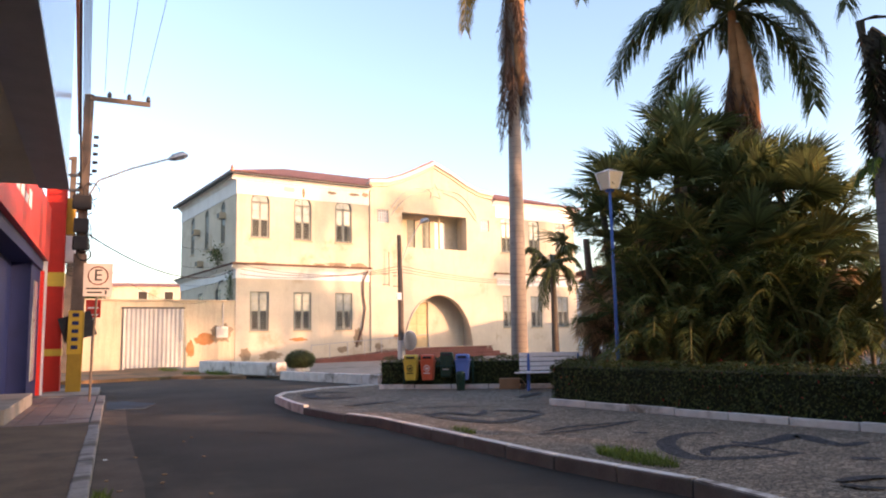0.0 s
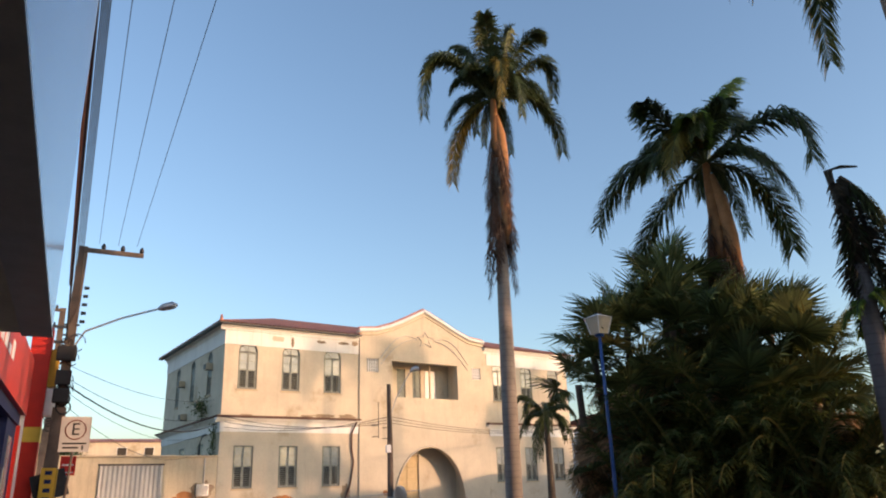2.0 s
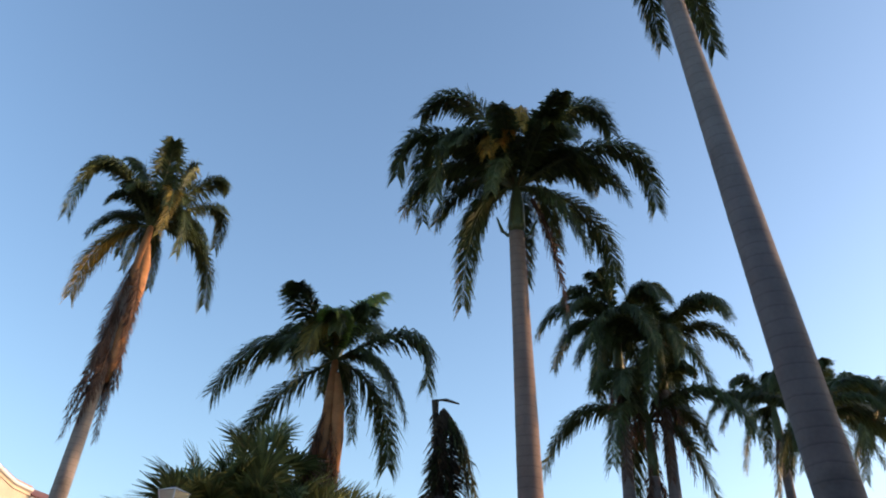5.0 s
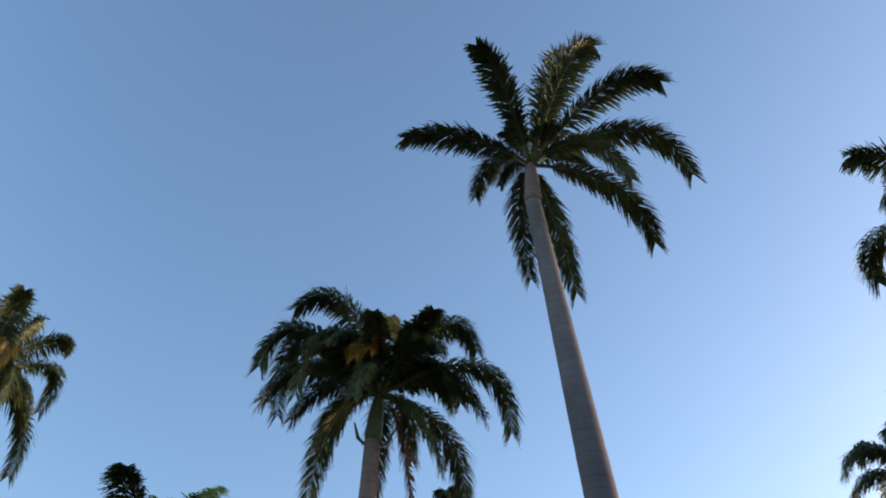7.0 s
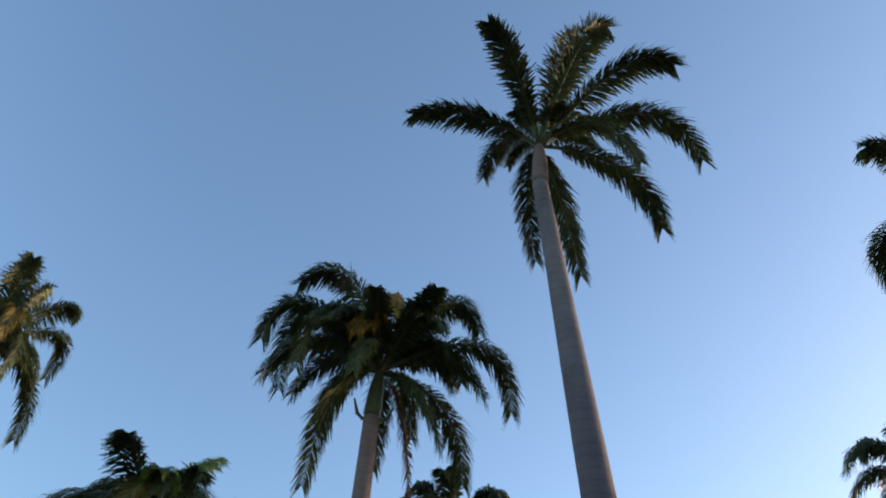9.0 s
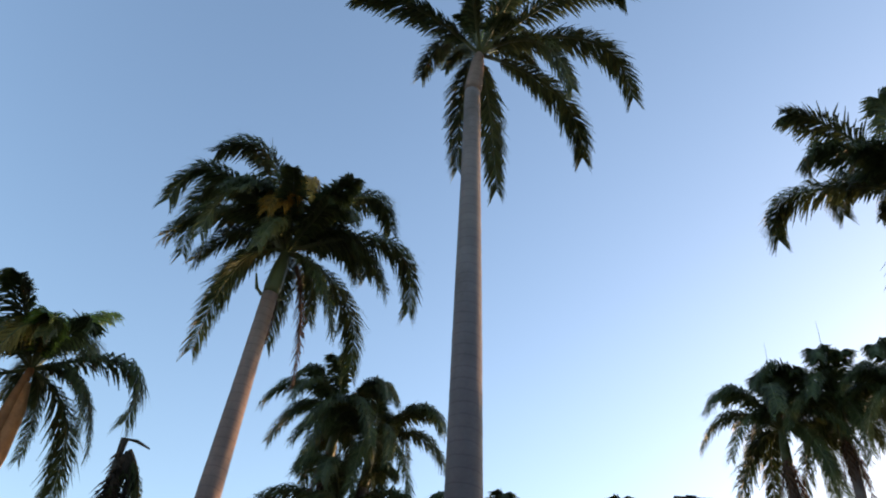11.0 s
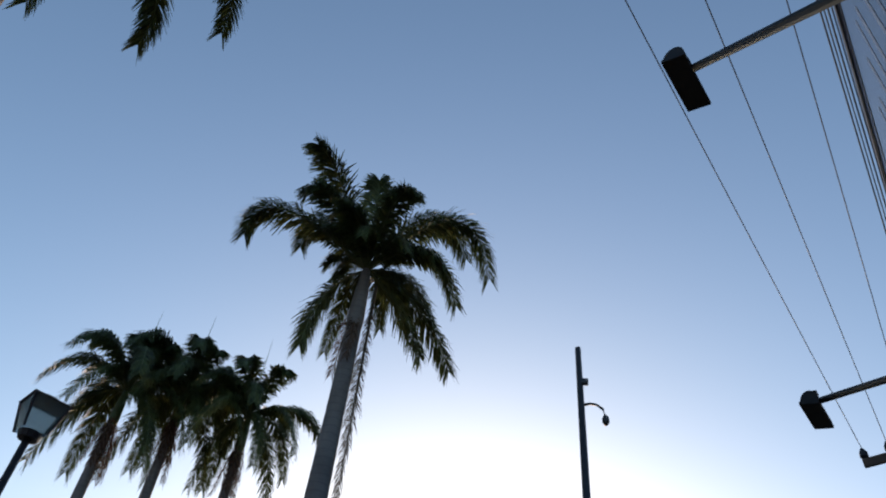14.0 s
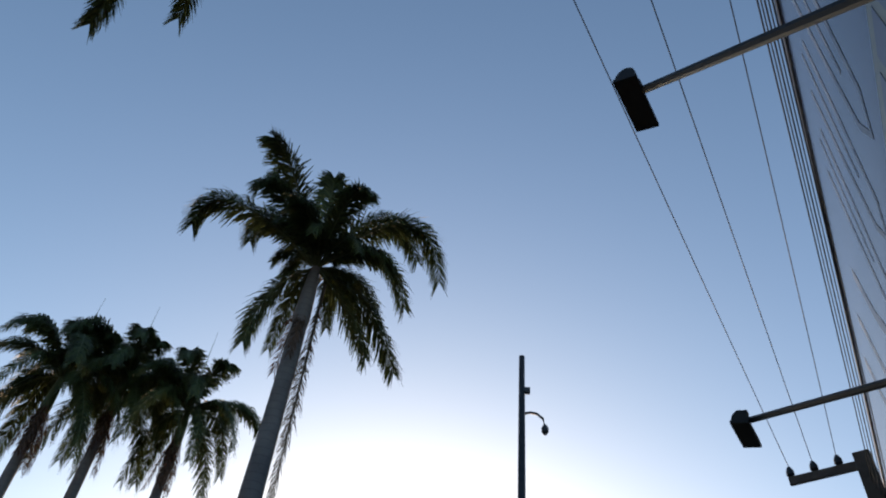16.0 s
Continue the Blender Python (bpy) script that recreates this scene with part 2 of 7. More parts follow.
PANEL_BLUE = mat("dark_blue_sign_graphic", (0.03, 0.04, 0.09), 0.3, 0.1, 1, 8, 0.02, spec=0.4)
SOFFIT = mat("grey_soffit", (0.78, 0.74, 0.66), 0.7, 0.2, 1, 20, 0.05)
SIGN_PLATE = mat("weathered_sign_plate", (0.46, 0.44, 0.41), 0.6, 0.15, 3, 30, 0.05)
CARTON = mat("cardboard", (0.3, 0.18, 0.1), 0.9, 0.2, 4, 40, 0.1)
TRUNK = banded(mat("palm_trunk", (0.165, 0.148, 0.145), 0.9, 0.25, 2.0, 22, 0.3, stain=(0.11, 0.1, 0.095), stain_at=0.6), 0.2, 0.4, 0.72)
# paler trunk copy: sunlight on the bark is put into the colour
TRUNK_LIT_PALE = banded(mat("palm_trunk_lit_pale", (0.27, 0.23, 0.2), 0.9, 0.28, 2.0, 22, 0.3, stain=(0.16, 0.135, 0.12), stain_at=0.58), 0.2, 0.4, 0.7)
# trunk copy with the orange of low sunlight put into its colour
TRUNK_LIT_WARM = banded(mat("palm_trunk_lit_warm", (0.205, 0.152, 0.128), 0.9, 0.28, 2.0, 22, 0.3, stain=(0.15, 0.11, 0.09), stain_at=0.58), 0.2, 0.4, 0.7)
TRUNK_THIN = banded(mat("thin_palm_trunk", (0.15, 0.12, 0.095), 0.9, 0.3, 3, 30, 0.4), 0.12, 0.4, 0.6)
SHAFT = mat("green_crownshaft", (0.08, 0.1, 0.04), 0.45, 0.25, 2, 14, 0.05)
SHAFT_ORANGE = mat("orange_brown_sheath", (0.3, 0.14, 0.06), 0.7, 0.35, 3, 18, 0.2)
SHEATH_DRY = mat("papery_dry_sheath", (0.4, 0.19, 0.085), 0.8, 0.4, 3, 14, 0.3, stain=(0.16, 0.09, 0.055), stain_at=0.55)
LEAF = leaf_mat("palm_leaflet", (0.06, 0.08, 0.03), 0.23, 0.45)
LEAF_YOUNG = leaf_mat("young_palm_leaflet", (0.13, 0.2, 0.04), 0.35, 0.42)
LEAF_OLIVE = leaf_mat("yellowing_palm_leaflet", (0.17, 0.135, 0.035), 0.3, 0.5)
LEAF_GOLD = leaf_mat("golden_dry_leaflet", (0.38, 0.24, 0.05), 0.4, 0.6)
LEAF_DEAD = leaf_mat("dead_palm_leaflet", (0.1, 0.06, 0.042), 0.15, 0.8)
LEAF_DEAD_DARK = leaf_mat("withered_palm_leaflet", (0.055, 0.045, 0.032), 0.15, 0.8)
LEAF_FAN = leaf_mat("fan_palm_blade", (0.105, 0.13, 0.048), 0.25, 0.7)
LEAF_FAN_OLIVE = leaf_mat("olive_fan_blade", (0.17, 0.16, 0.055), 0.3, 0.5)
LEAF_FEATHER = leaf_mat("feather_palm_leaflet", (0.075, 0.1, 0.028), 0.35, 0.65)
LEAF_FAN_DEAD = leaf_mat("dry_fan_blade", (0.33, 0.22, 0.12), 0.2, 0.8)
LEAF_HEDGE = leaf_mat("hedge_leaf", (0.06, 0.076, 0.022), 0.25, 0.5)
# the shade between twigs is put into this near-black core colour
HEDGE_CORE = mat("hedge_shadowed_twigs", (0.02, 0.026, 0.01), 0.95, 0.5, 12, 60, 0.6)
BLOSSOM = leaf_mat("red_blossom", (0.4, 0.03, 0.04), 0.2, 0.6)
GRASS = leaf_mat("grass_blade", (0.12, 0.17, 0.03), 0.3, 0.6)
GOLD = mat("gilded_statue", (0.5, 0.3, 0.08), 0.45, 0.3, 4, 30, 0.2, metal=0.5)
GLASS_DARK = mat("window_glass", (0.27, 0.3, 0.3), 0.15, 0.35, 1.4, 5, 0.0, spec=0.5)
CAR_WHITE = mat("white_car_paint", (0.7, 0.7, 0.7), 0.25, 0.03, 1, 10, 0.0, coat=0.6)
RUBBER = mat("black_rubber", (0.02, 0.02, 0.02), 0.8, 0.2, 6, 40, 0.1)
LANTERN_CLEAR = mat("grey_green_lantern_glass", (0.42, 0.5, 0.46), 0.2, 0.1, 3, 20, 0.02)
LANTERN_CLEAR.node_tree.nodes["Principled BSDF"].inputs["Transmission Weight"].default_value = 0.75
LANTERN_GLASS = mat("frosted_lantern_glass", (0.62, 0.53, 0.38), 0.35, 0.08, 3, 20, 0.02)
TREE_LEAF = leaf_mat("tree_leaf", (0.06, 0.09, 0.025), 0.3, 0.5)

# ---- building blocks ----


def mesh_of(bm, mats, smooth=False):
    me = bpy.data.meshes.new("m")
    bm.to_mesh(me)
    bm.free()
    for m in mats if isinstance(mats, (list, tuple)) else [mats]:
        me.materials.append(m)
    if smooth:
        me.polygons.foreach_set("use_smooth", [True] * len(me.polygons))
    return me


def from_arrays(verts, faces, mats, index=None, smooth=False):
    me = bpy.data.meshes.new("m")
    me.from_pydata([tuple(v) for v in verts], [], faces)
    for m in mats if isinstance(mats, (list, tuple)) else [mats]:
        me.materials.append(m)
    if index is not None:
        me.polygons.foreach_set("material_index", index)
    if smooth:
        me.polygons.foreach_set("use_smooth", [True] * len(me.polygons))
    return me


def part(name, bm, material, parent, label="", smooth=False):
    me = bm if isinstance(bm, bpy.types.Mesh) else mesh_of(bm, material, smooth)
    ob = new(name, me)
    ob.parent = parent
    if label:
        ob["label"] = label
    return ob


def thing(name, m, label, category, group="", kind=""):
    ob = new(name)
    ob.empty_display_size = 0.2
    ob.matrix_world = m
    return tagged(ob, label, category, group, kind)


def solid(name, bm, material, label, category, group="", kind="", m=None, smooth=False):
    ob = new(name, bm if isinstance(bm, bpy.types.Mesh) else mesh_of(bm, material, smooth))
    if m is not None:
        ob.matrix_world = m
    return tagged(ob, label, category, group, kind)


def box(bm, x0, x1, y0, y1, z0, z1, bevel=0.0, mi=0, m=None):
    vs = [bm.verts.new((x, y, z)) for x in (x0, x1) for y in (y0, y1) for z in (z0, z1)]
    fs = [bm.faces.new([vs[i] for i in q]) for q in ((0, 1, 3, 2), (4, 6, 7, 5), (0, 4, 5, 1), (2, 3, 7, 6), (0, 2, 6, 4), (1, 5, 7, 3))]
    for f in fs:
        f.material_index = mi
    if bevel:
        es = {e for f in fs for e in f.edges}
        r = bmesh.ops.bevel(bm, geom=list(es), offset=bevel, segments=2, affect="EDGES", profile=0.6)
        vs = list({v for f in r["faces"] for v in f.verts} | {v for v in vs if v.is_valid})
    if m is not None:
        bmesh.ops.transform(bm, matrix=m, verts=vs)
    return bm


def boxed(*a, **k):
    return box(bmesh.new(), *a, **k)


def tube(bm, pts, radii, sides=10, cap=True, mi=0):
    """A round tube along points, with one radius a point."""
    pts = [Vector(p) for p in pts]
    rings = []
    for i, p in enumerate(pts):
        d = (pts[min(i + 1, len(pts) - 1)] - pts[max(i - 1, 0)]).normalized()
        a = d.orthogonal().normalized() if abs(d.z) < 0.9 else Vector((1, 0, 0)) - d * d.x
        a.normalize()
        b = d.cross(a)
        r = radii[i] if isinstance(radii, (list, tuple)) else radii
        rings.append([bm.verts.new(p + (a * math.cos(2 * math.pi * k / sides) + b * math.sin(2 * math.pi * k / sides)) * r) for k in range(sides)])
    for r0, r1 in zip(rings, rings[1:]):
        for k in range(sides):
            bm.faces.new((r0[k], r0[(k + 1) % sides], r1[(k + 1) % sides], r1[k])).material_index = mi
    if cap:
        bm.faces.new(rings[0][::-1]).material_index = mi
        bm.faces.new(rings[-1]).material_index = mi
    return bm


def tubed(*a, **k):
    return tube(bmesh.new(), *a, **k)


def prism(bm, poly, z0, z1, mi=0):
    lo, hi = [bm.verts.new((x, y, z0)) for x, y in poly], [bm.verts.new((x, y, z1)) for x, y in poly]
    bm.faces.new(hi).material_index = mi
    bm.faces.new(lo[::-1]).material_index = mi
    for i in range(len(poly)):
        j = (i + 1) % len(poly)
        bm.faces.new((lo[i], lo[j], hi[j], hi[i])).material_index = mi
    return bm


def upright(bm, poly, y0, y1, mi=0):
    """A prism standing up: poly in x and z, from y0 to y1."""
    a, b = [bm.verts.new((x, y0, z)) for x, z in poly], [bm.verts.new((x, y1, z)) for x, z in poly]
    bm.faces.new(a).material_index = mi
    bm.faces.new(b[::-1]).material_index = mi
    for i in range(len(poly)):
        j = (i + 1) % len(poly)
        bm.faces.new((a[j], a[i], b[i], b[j])).material_index = mi
    return bm


def wall(bm, x0, x1, z0, z1, y0, y1, holes):
    """A wall in x and z, one welded shell, with holes (xa, xb, za, zb, arched) that go through it."""
    xs = sorted({x0, x1, *[h[0] for h in holes], *[h[1] for h in holes]})
    zs = sorted({z0, z1, *[h[2] for h in holes], *[h[3] for h in holes]})
    nx, nz = len(xs) - 1, len(zs) - 1

    def full(i, j):
        if not (0 <= i < nx and 0 <= j < nz):
            return False
        mx, mz = (xs[i] + xs[i + 1]) / 2, (zs[j] + zs[j + 1]) / 2
        return not any(h[0] < mx < h[1] and h[2] < mz < h[3] for h in holes)

    vert = {}

    def v(i, j, k):
        if (i, j, k) not in vert:
            vert[i, j, k] = bm.verts.new((xs[i], y1 if k else y0, zs[j]))
        return vert[i, j, k]

    for i in range(nx):
        for j in range(nz):
            if not full(i, j):
                continue
            bm.faces.new((v(i, j, 0), v(i + 1, j, 0), v(i + 1, j + 1, 0), v(i, j + 1, 0)))
            bm.faces.new((v(i, j, 1), v(i, j + 1, 1), v(i + 1, j + 1, 1), v(i + 1, j, 1)))
            if not full(i - 1, j):
                bm.faces.new((v(i, j, 0), v(i, j + 1, 0), v(i, j + 1, 1), v(i, j, 1)))
            if not full(i + 1, j):
                bm.faces.new((v(i + 1, j, 0), v(i + 1, j, 1), v(i + 1, j + 1, 1), v(i + 1, j + 1, 0)))
            if not full(i, j - 1):
                bm.faces.new((v(i, j, 0), v(i, j, 1), v(i + 1, j, 1), v(i + 1, j, 0)))
            if not full(i, j + 1):
                bm.faces.new((v(i, j + 1, 0), v(i + 1, j + 1, 0), v(i + 1, j + 1, 1), v(i, j + 1, 1)))
    for xa, xb, za, zb, arched in holes:
        if arched:
            r, cx = (xb - xa) / 2, (xa + xb) / 2
            for s in (-1, 1):
                arc = [(cx + s * r * math.cos(a), zb - r + r * math.sin(a)) for a in np.linspace(0, math.pi / 2, 9)]
                poly = arc + [(cx + s * r, zb)]
                upright(bm, poly if s < 0 else poly[::-1], y0, y1)
    bmesh.ops.remove_doubles(bm, verts=bm.verts, dist=0.0005)
    return bm


def wire(name, a, b, sag, r, material, label, group="overhead wires", via=None):
    """A sagging wire from a to b, or by way of a point between."""
    stops = [Vector(p) for p in (a, *(via or ()), b)]
    n = 14
    pts = [p.lerp(q, i / n) - Vector((0, 0, sag * 4 * (i / n) * (1 - i / n))) for p, q in zip(stops, stops[1:]) for i in range(n)] + [stops[-1]]
    return solid(name, tubed(pts, r, 5), material, label, "wire", group)

# ---- ground, road, pavements ----
g = bmesh.new()
bmesh.ops.create_grid(g, x_segments=60, y_segments=60, size=1500)
bmesh.ops.translate(g, vec=(0, 0, -0.13), verts=g.verts)
ground = solid("ground", g, ASPHALT, "worn dark grey asphalt road and open ground", "ground", kind="structure")

PLAZA = [(4.75, -14), (5.05, -2), (5.2, 5.6), (4.85, 7.5), (4.4, 12.6), (3.95, 14.3), (3.72, 16.5), (3.8, 18.8), (4.25, 19.9), (5.6, 20.9), (7.2, 21.2), (12, 18.6), (20, 25), (33, 27), (38, 20), (38, -22), (30, -26), (6, -26)]
plaza = solid("pavement", prism(bmesh.new(), PLAZA, -0.3, 0.02), COBBLE, "pale cobbled plaza pavement with dark wave motifs", "pavement", kind="structure")


def kerb_run(name, pts, w, z, material, label, stripe=None):
    """Kerb stones end to end along a line, each a little out of true."""
    root = tagged(new(name), label, "kerb", "", "structure")
    for a, b in zip(pts, pts[1:]):
        a, b = Vector((*a, 0)), Vector((*b, 0))
        n = max(1, round((b - a).length / 0.95))
        d = (b - a) / n
        for i in range(n):
            p = a + d * i
            bm = boxed(0.012, d.length - 0.012, -w / 2, w / 2, -0.2, z + random.uniform(-0.008, 0.008), bevel=0.02)
            ob = part("kerb_stone", bm, material, root)
            ob.matrix_world = Matrix.Translation(p) @ Matrix.Rotation(math.atan2(d.y, d.x) + random.uniform(-0.008, 0.008), 4, "Z")
            if stripe:
                pt = part("painted_top", boxed(0.02, d.length - 0.02, -w * 0.42, w * 0.42, z - 0.03, z + 0.014), stripe, root, "whitewashed top")
                pt.matrix_world = ob.matrix_world
    return root


kerb_run("kerb", [(5.05, -2), (5.2, 5.6), (4.85, 7.5), (4.4, 12.6), (4.12, 13.6)], 0.14, 0.03, KERB_GREY, "grey concrete kerb with whitewashed top", KERB_WHITE)
kerb_run("kerb", [(4.75, -14), (5.05, -2.02)], 0.14, 0.03, KERB_GREY, "grey concrete kerb with whitewashed top", KERB_WHITE)
kerb_run("kerb", [(4.12, 13.6), (3.78, 15.6)], 0.16, 0.012, KERB_GREY, "lowered grey kerb at the crossing")
kerb_run("kerb", [(3.78, 15.6), (3.72, 16.5), (3.8, 18.8), (4.25, 19.9), (5.6, 20.9), (7.2, 21.2)], 0.12, 0.06, KERB_WHITE, "whitewashed kerb round the pavement corner")


def ribbon(pts, w):
    """A dark band in the paving along a curve, of swelling width."""
    vs, fs = [], []
    n = len(pts)
    for i, p in enumerate(pts):
        a, b = pts[max(i - 1, 0)], pts[min(i + 1, n - 1)]
        d = Vector((b[0] - a[0], b[1] - a[1])).normalized()
        k = w * (0.25 + 0.75 * math.sin(math.pi * (0.08 + 0.84 * i / (n - 1))))
        vs += [(p[0] - d.y * k, p[1] + d.x * k, 0.024), (p[0] + d.y * k, p[1] - d.x * k, 0.024)]
    for i in range(n - 1):
        fs.append((2 * i + 1, 2 * i + 3, 2 * i + 2, 2 * i))
    return vs, fs


motif = new("paving_motif")


def scroll(pts, w):
    """One dark stone band of the scroll pattern, smoothed through its turning points."""
    ends = [pts[0]] + pts + [pts[-1]]
    line = []
    for k in range(len(pts) - 1):
        p0, p1, p2, p3 = (Vector(q) for q in ends[k:k + 4])
        for i in range(8):
            s = i / 8
            line.append(0.5 * (2 * p1 + (p2 - p0) * s + (2 * p0 - 5 * p1 + 4 * p2 - p3) * s * s + (3 * p1 - p0 - 3 * p2 + p3) * s ** 3))
    line.append(Vector(pts[-1]))
    vs, fs = ribbon(line, w)
    n = len(motif.children)
    part("dark_stone_band", from_arrays([(x, y, z + 0.0012 * n) for x, y, z in vs], fs, COBBLE_DARK), None, motif)


scroll([(7.39, 6.21), (6.80, 6.25), (6.30, 6.41), (6.10, 6.68), (6.39, 7.35), (6.85, 7.85), (7.45, 8.14), (7.82, 8.00)], 0.13)
scroll([(7.35, 7.25), (7.53, 6.97), (8.03, 7.10), (8.53, 7.21), (8.34, 6.70), (8.30, 6.34), (8.74, 6.37)], 0.15)
scroll([(7.51, 5.67), (7.77, 5.51)], 0.09)
scroll([(7.28, 6.28), (7.23, 6.94), (6.89, 7.00), (6.54, 6.87), (6.33, 6.60)], 0.08)
scroll([(6.86, 8.63), (7.07, 8.49)], 0.08)
scroll([(5.65, 9.22), (6.21, 9.25), (6.96, 9.40), (7.87, 9.76)], 0.07)
scroll([(5.83, 9.40), (6.41, 9.65), (7.09, 9.66), (7.75, 9.71)], 0.06)
scroll([(7.16, 11.53), (6.49, 11.10), (5.83, 10.88), (5.57, 11.39), (5.40, 12.00), (5.33, 12.82)], 0.15)
scroll([(6.71, 12.51), (7.08, 12.24), (7.27, 11.77)], 0.11)
scroll([(5.32, 12.51), (5.79, 12.66), (6.04, 12.01), (6.56, 12.62)], 0.10)
scroll([(5.46, 13.86), (6.18, 13.72), (6.81, 13.36)], 0.06)
scroll([(5.43, 17.29), (4.92, 17.41), (4.57, 17.55), (4.54, 18.56), (4.92, 19.34), (5.44, 19.25), (5.71, 18.70)], 0.19)
scroll([(4.96, 18.08), (5.40, 18.03)], 0.14)
scroll([(4.47, 15.07), (5.15, 15.41), (5.89, 15.54)], 0.09)
scroll([(6.25, 4.87), (6.55, 4.86), (6.84, 4.80)], 0.08)
scroll([(6.16, 4.78), (6.18, 4.60), (6.32, 4.44)], 0.06)
scroll([(8.55, 14.73), (9.62, 15.55)], 0.13)
tagged(motif, "dark stone scroll motif set in the paving", "paving motif", kind="structure")

# left pavement in front of the shops
left = new("pavement_left", mesh_of(prism(bmesh.new(), [(-0.38, -30), (-0.38, 15.2), (-3.2, 15.2), (-3.2, -30)], -0.3, 0.02), OLD_CONCRETE))
tagged(left, "stained bare concrete pavement along the shops", "pavement", kind="structure")
tiles = tagged(new("pavement_tiles"), "pinkish tiled pavement by the corner shop", "pavement", kind="structure")
tile_mesh = mesh_of(boxed(0.006, 0.394, 0.006, 0.394, -0.2, 0.02, bevel=0.006), PINK_TILE)
for i in range(6):
    for j in range(18):
        ob = part("tile", tile_mesh, None, tiles)
        ob.location = (-2.85 + 0.41 * i, 15.22 + 0.41 * j, random.uniform(-0.004, 0.004))
part("bed", boxed(-3.2, -0.4, 15.2, 27.4, -0.3, 0.0), CONCRETE, tiles)
kerb_run("kerb", [(-0.3, -25), (-0.3, 22.6)], 0.18, 0.03, KERB_WORN, "worn grey concrete kerb along the shops")
kerb_run("kerb", [(-0.3, 22.7), (-0.9, 23.2), (-3.2, 23.3)], 0.18, 0.03, KERB_GREY, "worn grey kerb turning round the corner")

gutter = new("gutter", mesh_of(prism(bmesh.new(), [(-0.2, -25), (0.3, -25), (0.22, 4), (0.34, 9), (0.25, 15), (0.3, 21), (-0.2, 22.5)], -0.2, -0.124), GUTTER))
tagged(gutter, "earth-stained gutter along the kerb", "gutter", kind="structure")
blue_mark = new("road_marking", mesh_of(prism(bmesh.new(), [(-0.15, 19.5), (0.7, 19.3), (1.0, 20.6), (0.3, 22.0), (-0.15, 22.2)], -0.2, -0.121), BLUE_ROAD))
tagged(blue_mark, "worn blue painted patch on the road", "road marking", kind="structure")
litter = random.Random(4)
for _ in range(14):
    lx, ly = litter.uniform(-0.15, 1.3), litter.uniform(6.5, 14)
    solid("litter", boxed(-0.03, 0.03, -0.02, 0.02, 0, 0.012, bevel=0.004), WHITE_PAINT if litter.random() < 0.5 else CARTON, "small scrap of litter on the road", "litter", m=Matrix.Translation((lx, ly, -0.126)) @ Matrix.Rotation(litter.uniform(0, 6), 4, "Z"))

# pavement before the large building, with dirt verge
front = new("pavement_front", mesh_of(prism(bmesh.new(), [(6.3, 29.4), (8.3, 23.6), (14, 21.6), (40, 36), (40, 60), (2.6, 50), (2.8, 42.5), (4.6, 36)], -0.3, 0.01), CONCRETE))
tagged(front, "pale concrete pavement before the old building", "pavement", kind="structure")
kerb_run("kerb", [(6.2, 29.6), (8.25, 23.5), (13.9, 21.4)], 0.22, 0.2, KERB_WHITE, "thick whitewashed kerb before the old building")
verge = new("verge", mesh_of(prism(bmesh.new(), [(-5, 33.2), (-1, 32.6), (2.2, 33.4), (3.9, 32.2), (5.0, 31), (4.6, 38), (2.8, 46), (-9, 47.5)], -0.2, 0.0), DIRT))
tagged(verge, "orange-brown bare earth verge before the gate", "verge", kind="structure")

# ---- the large old two-storey building ----
LEDGE_TILE = mat("sooty_ledge_tile", (0.13, 0.07, 0.052), 0.9, 0.5, 2.0, 14, 0.3)
B = Matrix.Translation((6.51, 44.42, 0)) @ Matrix.Rotation(radians(9.48), 4, "Z")
bld = thing("public_building", B, "old cream two-storey building with arched windows and red tiled roof", "building")
EAVE, MID = 11.5, 5.9
up_w = [(0.87, 2.07), (3.66, 4.86), (6.52, 7.74)]
rt_w = [(20.35, 21.5), (23.1, 24.25), (25.9, 27.05)]
Z1a, Z1b, Z0a, Z0b = 7.7, 10.55, 2.0, 4.4
holes_l = [(a, b, Z1a, Z1b, True) for a, b in up_w] + [(a, b, Z0a, Z0b, False) for a, b in up_w]
holes_r = [(a, b, Z1a, Z1b, True) for a, b in rt_w] + [(a, b, Z0a, Z0b, False) for a, b in rt_w]
part("left_wall", wall(bmesh.new(), 0.35, 9.06, 0, EAVE, 0, 0.35, holes_l), CREAM, bld)
part("right_wall", wall(bmesh.new(), 19.5, 28.0, 0, EAVE, 0, 0.35, holes_r), CREAM, bld)
side_h = [(2.3, 3.2, 7.6, 10.3, True), (5.9, 6.8, 7.6, 10.3, True), (9.4, 10.3, 7.6, 10.3, True), (3.0, 4.2, 2.4, 4.7, False), (7.0, 8.2, 2.4, 4.7, False)]
sw = wall(bmesh.new(), 0, 13.0, 0, EAVE, 0, 0.35, side_h)
bmesh.ops.transform(sw, matrix=Matrix(((0, 1, 0, 0), (1, 0, 0, 0), (0, 0, 1, 0), (0, 0, 0, 1))), verts=sw.verts)
bmesh.ops.reverse_faces(sw, faces=sw.faces)
part("side_wall", sw, CREAM, bld)
part("back_wall", boxed(0.35, 28, 12.65, 13, 0, EAVE), CREAM, bld)
part("end_wall", boxed(27.65, 28, 0.36, 12.64, 0, EAVE), CREAM, bld)
part("storey_floor", boxed(0.36, 27.6, 3.4, 12.6, MID - 0.3, MID), CONCRETE, bld)
part("inner_wall", boxed(0.36, 9.0, 3.2, 3.35, 0, EAVE - 0.3), DARK_ROOM, bld)
part("inner_wall", boxed(19.6, 27.6, 3.2, 3.35, 0, EAVE - 0.3), DARK_ROOM, bld)

